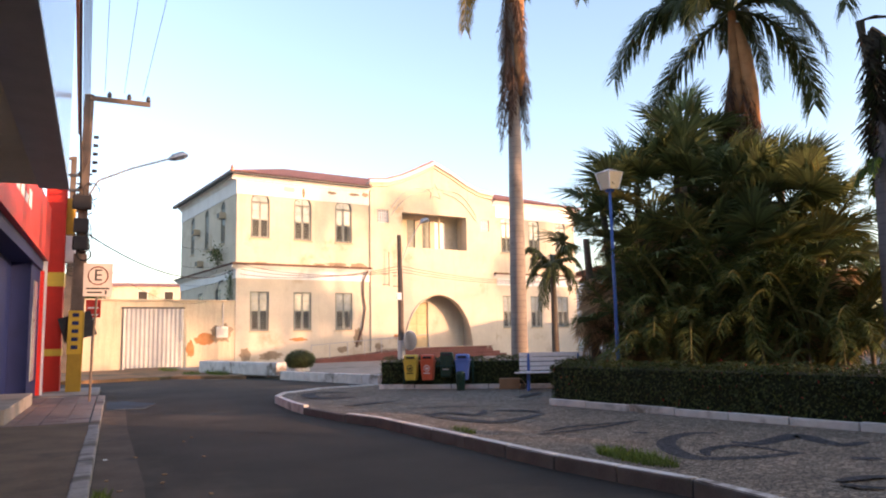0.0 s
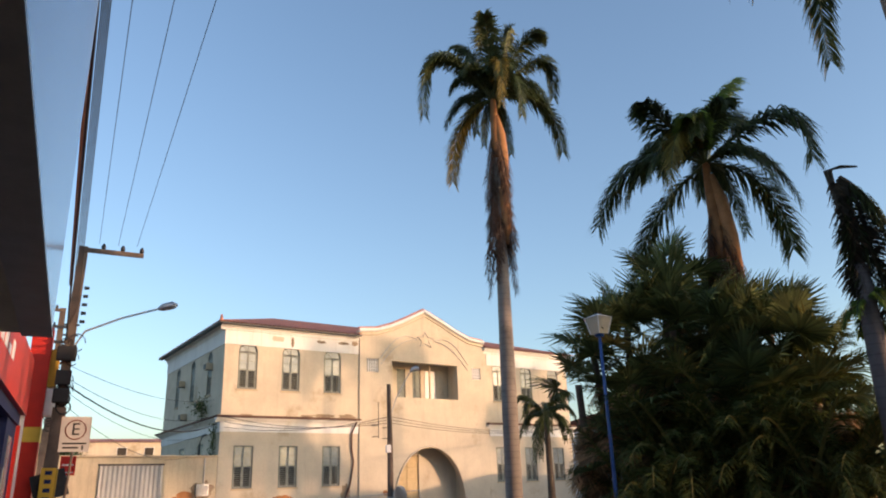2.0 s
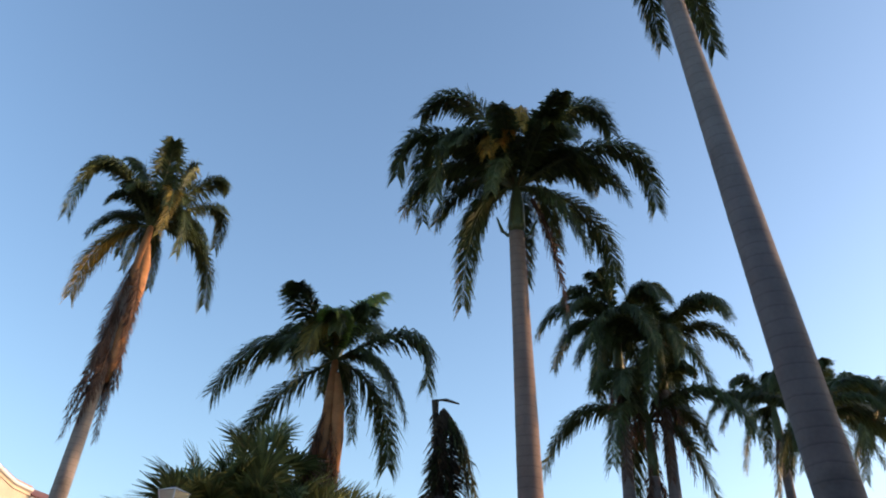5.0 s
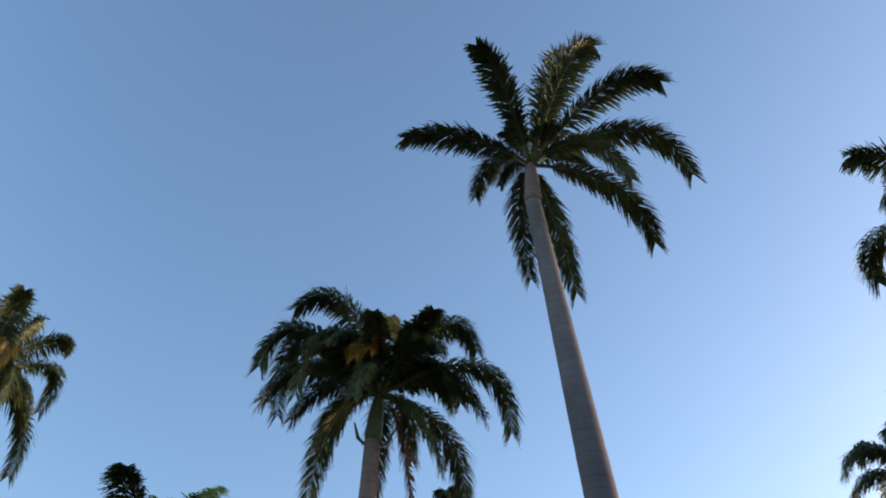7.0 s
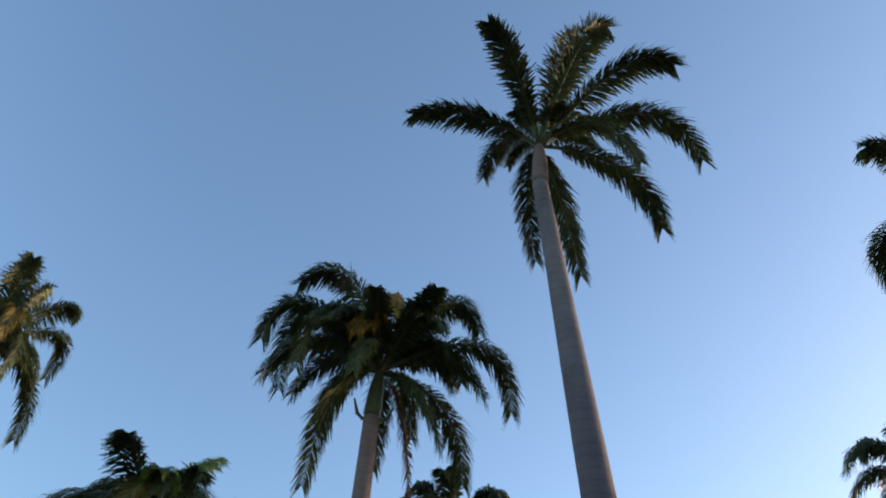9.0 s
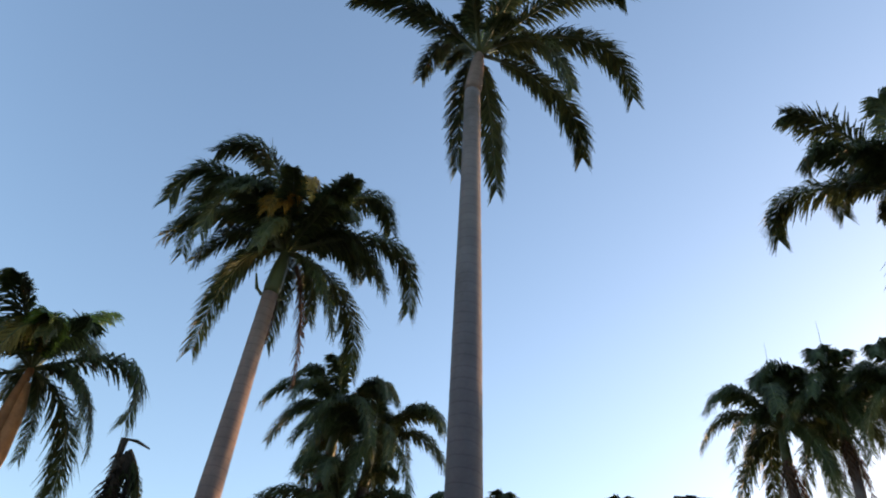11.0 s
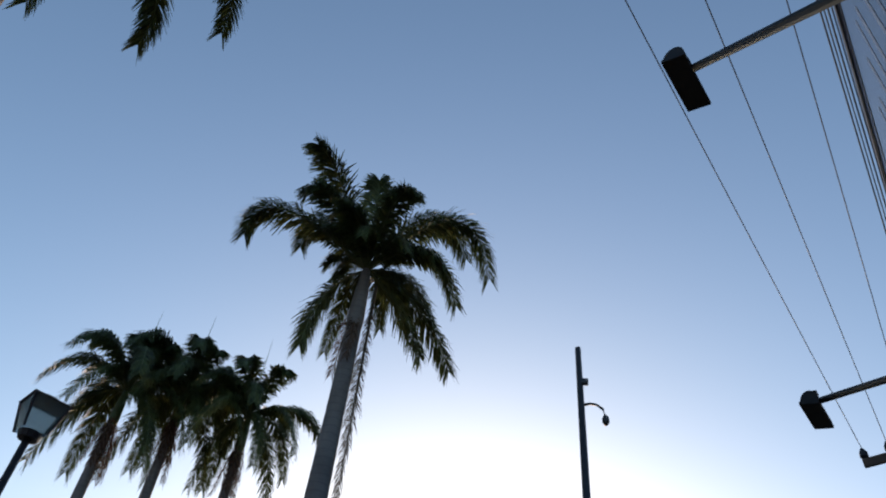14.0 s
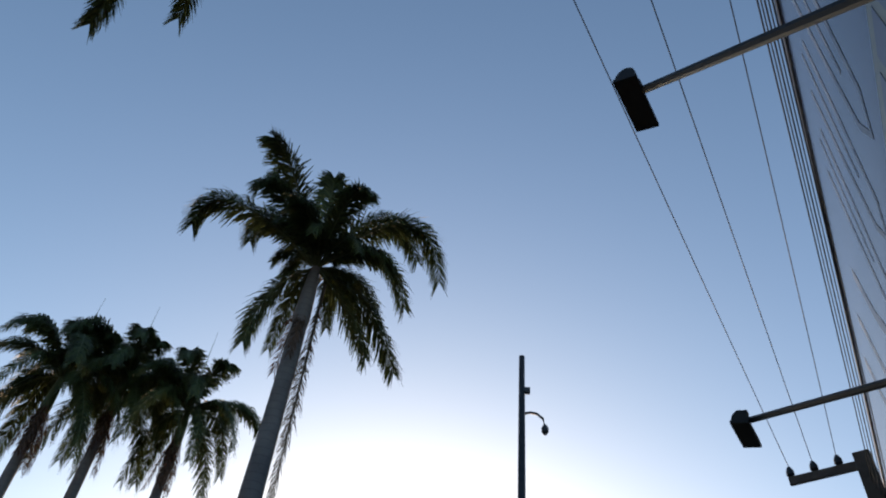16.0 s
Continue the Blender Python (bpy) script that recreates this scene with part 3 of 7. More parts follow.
# projecting middle bay with loggia, arch and gable
BY = -0.12
bay = wall(bmesh.new(), 9.06, 19.5, 0, EAVE, BY, BY + 0.45, [(11.56, 17.05, 7.65, 10.1, False), (11.65, 17.35, 0.75, 4.4, False), (9.6, 10.5, 9.25, 10.15, False), (18.35, 19.15, 9.2, 10.05, False)])
part("bay_wall", bay, CREAM, bld)
# the wide door arch: springs from the floor of the porch
cx, rx, rz = 14.5, 2.85, 3.65
for s in (-1, 1):
    arc = [(cx + s * rx * math.cos(a), 0.75 + rz * math.sin(a)) for a in np.linspace(0.0, math.pi / 2, 15)]
    poly = arc + [(cx + s * rx, 4.4)]
    part("arch_spandrel", upright(bmesh.new(), poly if s < 0 else poly[::-1], BY, BY + 0.45), CREAM, bld)
arc = [(cx + rx * math.cos(a), BY - 0.03, 0.75 + rz * math.sin(a)) for a in np.linspace(0.02, math.pi - 0.02, 40)]
part("arch_moulding", tubed(arc, 0.07, 8), CREAM, bld, "raised plaster moulding round the arch")
part("bay_side", boxed(9.06, 9.4, BY + 0.45, 2.9, 0, EAVE), CREAM, bld)
part("bay_side", boxed(19.16, 19.5, BY + 0.45, 2.9, 0, EAVE), CREAM, bld)
# porch and loggia interiors
part("porch_floor", boxed(9.4, 19.16, BY, 2.6, 0.0, 0.72), RED_FLOOR, bld)
part("porch_back_wall", wall(bmesh.new(), 9.4, 19.16, 0.72, 5.0, 1.2, 1.4, [(12.4, 14.4, 0.72, 3.9, False)]), CREAM, bld)
part("porch_side_wall", boxed(17.5, 17.65, BY + 0.45, 1.2, 0.72, 5.0), CREAM, bld)
part("porch_side_wall", boxed(11.35, 11.5, BY + 0.45, 1.2, 0.72, 5.0), CREAM, bld)
part("porch_ceiling", boxed(9.4, 19.16, BY + 0.45, 2.5, 5.0, 5.2), CREAM, bld)
part("loggia_floor", boxed(9.4, 19.16, BY + 0.45, 2.9, 7.2, 7.4), CREAM, bld)
part("loggia_ceiling", boxed(9.4, 19.16, BY + 0.45, 2.9, 10.5, 10.65), CREAM, bld)
part("loggia_back_wall", wall(bmesh.new(), 9.4, 19.16, 7.4, 10.5, 1.5, 1.7, [(12.9, 13.6, 7.4, 9.9, False), (14.2, 14.9, 7.4, 9.9, False)]), CREAM, bld)
part("loggia_side_wall", boxed(17.3, 17.45, BY + 0.45, 1.5, 7.4, 10.5), CREAM, bld)
part("loggia_side_wall", boxed(11.15, 11.3, BY + 0.45, 1.5, 7.4, 10.5), CREAM, bld)
part("loggia_door", boxed(12.9, 13.6, 1.6, 1.65, 7.4, 9.9), SHUTTER, bld, "tall shuttered loggia door")
part("loggia_door", boxed(14.2, 14.9, 1.6, 1.65, 7.4, 9.9), SHUTTER, bld, "tall shuttered loggia door")
for x in (12.9, 14.2):
    for i in range(13):
        part("door_louvre", boxed(x + 0.08, x + 0.62, -0.02, 0.02, -0.012, 0.012, m=Matrix.Translation((0, 1.585, 7.75 + 0.16 * i)) @ Matrix.Rotation(radians(38), 4, "X")), SHUTTER, bld)
# white panel imitates sunlight on the door recess of the back wall
part("lit_recess_panel", boxed(15.25, 16.2, 1.46, 1.497, 7.42, 9.85, bevel=0.01), WHITE_PAINT, bld, "white panel standing for the sunlit door recess")
part("loggia_post", boxed(15.05, 15.15, 0.55, 0.65, 7.42, 10.48), CREAM_SHADE, bld, "slim loggia post")
door = part("entrance_door", boxed(12.4, 14.4, 1.32, 1.4, 0.72, 3.9), BEIGE_WOOD, bld, "tall beige panelled double door")
for i in range(2):
    for j in range(4):
        part("door_panel", boxed(12.5 + i * 1.0, 13.3 + i * 1.0, 1.29, 1.32, 0.86 + j * 0.75, 1.45 + j * 0.75, bevel=0.02), BEIGE_WOOD, door)

GABLE = [(9.0, 11.5), (9.0, 12.0), (10.4, 12.15), (11.6, 12.55), (12.8, 13.1), (14.25, 13.85), (15.8, 13.2), (17.0, 12.6), (18.2, 12.15), (19.55, 12.0), (19.55, 11.5)]
part("gable", upright(bmesh.new(), GABLE[::-1], BY, BY + 0.4), CREAM, bld)
for dz, r, my in ((0.0, 0.13, -0.06), (-0.32, 0.06, -0.02)):
    part("gable_moulding", tubed([(x, BY + my, z + dz) for x, z in GABLE[1:-1]], r, 8), WHITE_PLASTER if dz == 0 else CREAM, bld)
part("gable_tiles", tubed([(x, BY + 0.1, z + 0.16) for x, z in GABLE[1:-1]], 0.1, 8), ROOF_TILE, bld, "red ridge tiles along the gable")
# a star frame with two swept tails, bent wire left from festive lights
star = [(14.3 + (0.75 if i % 2 == 0 else 0.32) * math.cos(math.pi / 2 + i * math.pi / 5), BY - 0.05, 11.75 + (0.6 if i % 2 == 0 else 0.28) * math.sin(math.pi / 2 + i * math.pi / 5)) for i in range(11)]
orn = part("wire_ornament", tubed(star, 0.025, 5), GREY_METAL, bld, "bent wire star ornament with swept tails")
for s in (-1, 1):
    for r in (0.0, 0.38):
        pts = [(14.3 + s * (0.75 + 2.9 * k / 12), BY - 0.05, 11.7 + 0.1 * r - (1.9 - r) * (k / 12) ** 2 + r * math.sin(k / 12 * 3.14)) for k in range(13)]
        part("ornament_tail", tubed(pts, 0.022, 5), GREY_METAL, orn)


def course(name, x0, x1, y0, z, steps, material, side=False):
    """Stepped moulding: (out, height) boxes from the bottom up."""
    bm = bmesh.new()
    for out, h in steps:
        if side:
            box(bm, y0 - out, y0 + 0.02, x0, x1, z, z + h)
        else:
            box(bm, x0, x1, y0 - out, y0 + 0.02, z, z + h)
        z += h
    return part(name, bm, material, bld)


CORN = [(0.05, 0.12), (0.1, 0.08), (0.22, 0.1), (0.34, 0.08)]
for x0, x1, yy in ((-0.34, 9.03, 0.0), (19.53, 28.3, 0.0)):
    course("eave_band", x0 + 0.3, x1, yy, EAVE - 1.15, [(0.04, 0.85)], WHITE_PLASTER)
    course("eave_cornice", x0, x1, yy, EAVE - 0.28, CORN, WHITE_PLASTER)
    course("storey_band", x0 + 0.3, x1, yy, MID - 0.72, [(0.05, 0.55)], WHITE_PLASTER)
    course("storey_cornice", x0, x1, yy, MID - 0.17, [(0.1, 0.1), (0.26, 0.08), (0.36, 0.06)], WHITE_PLASTER)
    course("storey_tiles", x0, x1, yy, MID + 0.075, [(0.46, 0.09), (0.32, 0.05)], LEDGE_TILE)
course("eave_band", 0.0, 13.0, 0.0, EAVE - 1.15, [(0.04, 0.85)], WHITE_PLASTER, True)
course("eave_cornice", 0.0, 13.3, 0.0, EAVE - 0.28, CORN, WHITE_PLASTER, True)
course("storey_band", 0.0, 13.0, 0.0, MID - 0.72, [(0.05, 0.55)], WHITE_PLASTER, True)
course("storey_cornice", 0.0, 13.3, 0.0, MID - 0.17, [(0.1, 0.1), (0.26, 0.08), (0.36, 0.06)], WHITE_PLASTER, True)
course("storey_tiles", 0.0, 13.3, 0.0, MID + 0.075, [(0.46, 0.09), (0.32, 0.05)], LEDGE_TILE, True)
# ragged mould stains on ledges, brick showing through lost plaster: thin raised patches


def patch(cx, cz, w, h, y, material, seed, label=""):
    r = random.Random(seed)
    poly = []
    for i in range(22):
        a = -2 * math.pi * i / 22
        k = r.uniform(0.6, 1.0)
        poly.append((cx + w * k * math.cos(a), cz + h * k * math.sin(a)))
    return part("plaster_patch", upright(bmesh.new(), poly, y - 0.004, y + 0.01), material, bld, label)


patch(4.0, 1.45, 0.75, 0.14, 0, BRICK_BARE, 1, "bare brick where plaster fell away")
patch(11.0, 1.5, 0.3, 0.18, BY, BRICK_BARE, 2)
for k, (px_, pz_, w_, h_) in enumerate([(6.6, 6.25, 0.9, 0.14), (8.2, 6.25, 0.8, 0.16), (7.9, 11.0, 0.5, 0.12), (3.3, 10.9, 0.5, 0.22), (8.15, 1.5, 0.4, 0.75), (2.2, 0.5, 0.9, 0.3), (5.4, 6.2, 0.6, 0.08), (1.5, 6.18, 0.5, 0.06), (6.3, 10.95, 0.4, 0.12), (8.7, 11.05, 0.3, 0.2), (0.6, 0.6, 0.4, 0.5), (7.0, 0.75, 0.5, 0.25), (4.3, 10.75, 0.12, 0.4), (9.6, 0.9, 0.4, 0.25)]):
    patch(px_, pz_, w_, h_, -0.045 if pz_ > 10 else (BY if px_ > 9.1 else 0), MOULD if k != 3 else CREAM, 10 + k)
pipe = [(8.75, -0.3, 5.9), (8.5, -0.12, 5.2), (8.5, -0.1, 4.3), (8.65, -0.1, 3.4), (8.4, -0.1, 2.0), (7.9, -0.15, 0.9)]
part("downpipe", tubed(pipe, 0.055, 8), LEDGE_TILE, bld, "old bent dark downpipe")

# roofs with rows of tile ridges


def tiled_slope(a, b, c, d, rows):
    """Barrel tiles in rows square to the eave from a to b; the ridge runs from d to c, and hips cut the rows at both ends."""
    a, b, c, d = (Vector(p) for p in (a, b, c, d))
    along = (b - a).normalized()
    wide, left, right = (b - a).length, (d - a).dot(along), (c - a).dot(along)
    rise = (d - a) - along * left
    nrm = along.cross(rise).normalized()
    vs, fs = [], []
    n, steps = rows * 6, 14
    for i in range(n + 1):
        u = wide * i / n
        top = min(1.0, u / left if left > 0.01 else 1.0, (wide - u) / (wide - right) if wide - right > 0.01 else 1.0)
        h = 0.032 * math.cos(i / 6 * 2 * math.pi)
        for j in range(steps + 1):
            k = top * j / steps
            vs.append(a + along * u + rise * k + nrm * (h + 0.02 * (j % 2)))
    for i in range(n):
        for j in range(steps):
            q = i * (steps + 1) + j
            fs.append((q, q + steps + 1, q + steps + 2, q + 1))
    return from_arrays(vs, fs, ROOF_TILE)


RZ = EAVE + 0.12
part("roof_slope", tiled_slope((-0.6, -0.55, RZ), (9.02, -0.55, RZ), (9.02, 6.5, RZ + 2.2), (5.5, 6.5, RZ + 2.2), 34), None, bld)
part("roof_slope", tiled_slope((9.03, 0.15, RZ + 0.22), (19.53, 0.15, RZ + 0.22), (19.53, 6.5, RZ + 2.2), (9.03, 6.5, RZ + 2.2), 37), None, bld)
part("roof_slope", tiled_slope((19.54, -0.55, RZ), (28.6, -0.55, RZ), (22.5, 6.5, RZ + 2.2), (19.54, 6.5, RZ + 2.2), 32), None, bld)
part("roof_slope", tiled_slope((-0.6, 13.6, RZ), (-0.6, -0.55, RZ), (5.5, 6.5, RZ + 2.2), (5.5, 6.5, RZ + 2.2), 46), None, bld)
part("roof_slope", tiled_slope((28.6, -0.55, RZ), (28.6, 13.6, RZ), (22.5, 6.5, RZ + 2.2), (22.5, 6.5, RZ + 2.2), 46), None, bld)
part("roof_slope", tiled_slope((28.6, 13.6, RZ), (-0.6, 13.6, RZ), (5.5, 6.5, RZ + 2.2), (22.5, 6.5, RZ + 2.2), 90), None, bld)
part("eave_board", boxed(-0.6, 9.0, -0.55, -0.3, RZ - 0.12, RZ - 0.05), DARK_METAL, bld)
part("eave_board", boxed(-0.6, -0.3, -0.29, 13.6, RZ - 0.12, RZ - 0.05), DARK_METAL, bld)
part("corner_finial", tubed([(-0.45, -0.4, RZ), (-0.45, -0.4, RZ + 0.25), (-0.45, -0.4, RZ + 0.42)], [0.12, 0.09, 0.03], 8), ROOF_TILE, bld)


def shutter_window(xa, xb, za, zb, y, arched, side=False):
    """Casement with two leaves: panes above, louvres below; a fan light in an arched head."""
    w = part("window", boxed(xa - 0.06, xb + 0.06, y - 0.06, y + 0.01, za - 0.1, za), CREAM_SHADE, bld)
    top = zb - (xb - xa) / 2 if arched else zb
    yy = y + 0.035
    fr = bmesh.new()
    for x0, x1, z0, z1 in ((xa, xa + 0.07, za, top), (xb - 0.07, xb, za, top), (xa + 0.07, xb - 0.07, top - 0.05, top + 0.03), (xa + 0.07, xb - 0.07, za, za + 0.06)):
        box(fr, x0, x1, yy, yy + 0.08, z0, z1)
    part("frame", fr, FRAME_GREY, w)
    if arched:
        r, c = (xb - xa) / 2, (xa + xb) / 2
        pts = [(c + r * 0.96 * math.cos(a), yy + 0.04, top + r * 0.96 * math.sin(a)) for a in np.linspace(0, math.pi, 15)]
        part("arch_frame", tubed(pts, 0.075, 6), FRAME_GREY, w)
        fan = [(c, yy + 0.05, top)] + [(c + r * 0.95 * math.cos(a), yy + 0.05, top + r * 0.95 * math.sin(a)) for a in np.linspace(math.pi, 0, 13)]
        part("fanlight_pane", from_arrays(fan, [tuple(range(14))[::-1]], GLASS_DARK), None, w)
        for a in (math.pi / 4, math.pi / 2, 3 * math.pi / 4):
            part("glazing_bar", tubed([(c, yy + 0.03, top), (c + r * math.cos(a) * 0.95, yy + 0.03, top + r * math.sin(a) * 0.95)], 0.018, 5), SHUTTER, w)
    mid = za + (top - za) * 0.52
    cxm = (xa + xb) / 2
    for x0, x1 in ((xa + 0.075, cxm - 0.01), (cxm + 0.01, xb - 0.075)):
        leaf = bmesh.new()
        for q0, q1, z0, z1 in ((x0, x0 + 0.06, za + 0.065, top - 0.055), (x1 - 0.06, x1, za + 0.065, top - 0.055), (x0 + 0.06, x1 - 0.06, mid - 0.04, mid + 0.04), (x0 + 0.06, x1 - 0.06, za + 0.065, za + 0.13), (x0 + 0.06, x1 - 0.06, top - 0.12, top - 0.055), (x0 + 0.06, x1 - 0.06, (mid + top) / 2 - 0.02, (mid + top) / 2 + 0.02)):
            box(leaf, q0, q1, yy + 0.02, yy + 0.07, z0, z1)
        lf = part("leaf", leaf, SHUTTER, w)
        part("pane", boxed(x0 + 0.06, x1 - 0.06, yy + 0.04, yy + 0.05, mid + 0.04, top - 0.12), GLASS_DARK, lf)
        sl = bmesh.new()
        n = 9
        for i in range(n):
            z = za + 0.14 + (mid - 0.05 - za - 0.14) * (i + 0.5) / n
            box(sl, x0 + 0.06, x1 - 0.06, yy + 0.02, yy + 0.065, -0.008, 0.008, m=Matrix.Translation((0, 0, z)) @ Matrix.Translation((0, yy, 0)) @ Matrix.Rotation(radians(38), 4, "X") @ Matrix.Translation((0, -yy - 0.02, 0)))
        part("louvres", sl, SHUTTER, lf)
    if side:
        w.matrix_basis = Matrix(((0, 1, 0, 0), (1, 0, 0, 0), (0, 0, 1, 0), (0, 0, 0, 1)))
    return w


for a, b in up_w + rt_w:
    shutter_window(a, b, Z1a, Z1b, 0, True)
    shutter_window(a, b, Z0a, Z0b, 0, False)
for a, b, za, zb, ar in side_h:
    shutter_window(a, b, za, zb, 0, ar, side=True)
# pierced vent blocks beside the loggia
for x0, x1, z0, z1 in ((9.6, 10.5, 9.25, 10.15), (18.35, 19.15, 9.2, 10.05)):
    v = bmesh.new()
    for i in range(6):
        x = x0 + (x1 - x0) * i / 5
        box(v, x - 0.035, x + 0.035, BY + 0.08, BY + 0.2, z0, z1)
    for j in range(5):
        z = z0 + (z1 - z0) * j / 4
        box(v, x0, x1, BY + 0.09, BY + 0.19, z - 0.03, z + 0.03)
    part("vent_block", v, WHITE_PLASTER, bld, "pierced concrete vent block")
    part("vent_back", boxed(x0, x1, BY + 0.3, BY + 0.34, z0, z1), DARK_ROOM, bld)
# window air conditioners on the side wall
for y, z in ((8.3, 9.0), (2.4, 9.3), (7.3, 6.7), (3.8, 7.1)):
    ac = part("air_conditioner", boxed(-0.42, -0.02, y - 0.3, y + 0.3, z - 0.2, z + 0.2, bevel=0.03), CREAM_SHADE, bld, "weathered wall air conditioner on a bracket")
    part("grille", boxed(-0.44, -0.42, y - 0.25, y + 0.25, z - 0.15, z + 0.15), DARK_METAL, ac)
    part("bracket", boxed(-0.45, 0.0, y - 0.3, y - 0.26, z - 0.27, z - 0.21), DARK_METAL, ac)
# thin aerial rods on brackets beside the arch
for x, z0, z1 in ((10.3, 4.9, 7.2), (11.1, 4.8, 7.5)):
    rod = part("aerial_rod", tubed([(x, BY - 0.3, z0), (x, BY - 0.3, z1)], 0.03, 6), DARK_METAL, bld, "thin dark aerial rod")
    for z in (z0 + 0.1, z0 + 0.8):
        part("rod_bracket", tubed([(x, BY - 0.3, z), (x - 0.35, BY + 0.02, z)], 0.02, 5), DARK_METAL, rod)
# steps and ramp of red cement
st = bmesh.new()
for i in range(4):
    box(st, 12.6 - 0.0, 18.3 + 0.35 * (3 - i), BY - 0.35 * (4 - i), BY - 0.35 * (3 - i), 0.0, 0.18 * (i + 1))
part("steps", st, RED_FLOOR, bld, "red cement entrance steps")
part("ramp", upright(bmesh.new(), [(3.6, 0.0), (12.55, 0.0), (12.55, 0.72), (3.6, 0.16)], BY - 1.9, BY - 0.35), RED_FLOOR, bld, "red cement ramp with low wall")
for i in range(8):
    x = 4.0 + i * 1.2
    part("rail_post", tubed([(x, BY - 1.85, 0.15 + (x - 3.6) * 0.062), (x, BY - 1.85, 1.05 + (x - 3.6) * 0.062)], 0.022, 6), GREY_METAL, bld)
part("handrail", tubed([(4.0, BY - 1.85, 1.08), (12.4, BY - 1.85, 1.6)], 0.024, 6), GREY_METAL, bld)

# ---- yard wall, sliding gate, low white wall ----
YARD = B @ Matrix.Translation((0, -0.27, 0))
wallx = tagged(new("boundary_wall", mesh_of(wall(bmesh.new(), -9.8, -0.02, 0, 3.75, 0.3, 0.55, [(-6.15, -3.1, 0, 3.35, False)]), OLD_WALL)), "peeling cream plastered yard wall", "wall", kind="structure")
wallx.matrix_world = YARD
gate = thing("sliding_gate", YARD, "ribbed galvanised metal yard gate, closed", "gate")
n = 26
poly = []
for i in range(n * 2):
    x = -6.12 + 2.99 * i / (n * 2 - 1)
    poly.append((x, 0.2 if (i // 2) % 2 else 0.245))
gv = [(x, y, 0.06) for x, y in poly] + [(x, y, 3.32) for x, y in poly]
m_ = len(poly)
part("ribbed_sheet", from_arrays(gv, [(i, i + 1, m_ + i + 1, m_ + i) for i in range(m_ - 1)], GATE_METAL), None, gate)
part("top_rail", boxed(-6.3, -2.95, 0.17, 0.27, 3.33, 3.42), DARK_METAL, gate)
for x in (-6.2, -3.12):
    part("gate_post", boxed(x, x + 0.1, 0.15, 0.29, 0, 3.32), GREY_METAL, gate)
coping = solid("wall_coping", boxed(-9.8, -0.02, 0.22, 0.63, 3.752, 3.86, bevel=0.02), CREAM_SHADE, "weathered plaster coping on the yard wall", "coping", kind="structure", m=YARD)
meter = thing("meter_box", YARD, "grey electricity meter box set in stained plaster", "meter box")
part("case", boxed(-1.15, -0.45, 0.16, 0.297, 1.65, 2.3, bevel=0.02), GREY_METAL, meter)
part("lid", boxed(-1.08, -0.82, 0.14, 0.16, 1.75, 2.2, bevel=0.01), SIGN_PLATE, meter)
part("lid", boxed(-0.78, -0.52, 0.14, 0.16, 1.75, 2.2, bevel=0.01), SIGN_PLATE, meter)
part("conduit", tubed([(-0.75, 0.24, 2.3), (-0.75, 0.24, 3.7)], 0.04, 6), GREY_METAL, meter)


def wall_patch(cx_, cz_, w, h, seed, material, label):
    r = random.Random(seed)
    poly_ = [(cx_ + w * r.uniform(0.55, 1) * math.cos(-2 * math.pi * i / 20), cz_ + h * r.uniform(0.55, 1) * math.sin(-2 * math.pi * i / 20)) for i in range(20)]
    return solid("plaster_patch", upright(bmesh.new(), poly_, 0.292, 0.31), material, label, "wall patch", kind="structure", m=YARD)


wall_patch(-1.75, 1.55, 0.75, 0.42, 3, BRICK_BARE, "bare brick patch where wall plaster fell")
wall_patch(-0.8, 1.9, 0.8, 0.72, 4, MOULD, "dark stain round the meter box")
wall_patch(-2.6, 1.0, 0.28, 0.6, 5, BRICK_BARE, "cracked plaster patch beside the gate")
low = tagged(new("low_wall"), "thick whitewashed low wall before the building", "low wall", kind="structure")
for (xa, ya), (xb, yb) in (((3.9, 36.4), (4.9, 33.2)), ((4.93, 33.1), (6.2, 29.75))):
    d = Vector((xb - xa, yb - ya, 0))
    ob = part("wall_block", boxed(0, d.length, -0.25, 0.25, 0, 0.54, bevel=0.05), KERB_WHITE, low)
    ob.matrix_world = Matrix.Translation((xa, ya, 0)) @ Matrix.Rotation(math.atan2(d.y, d.x), 4, "Z")

# ---- palms ----


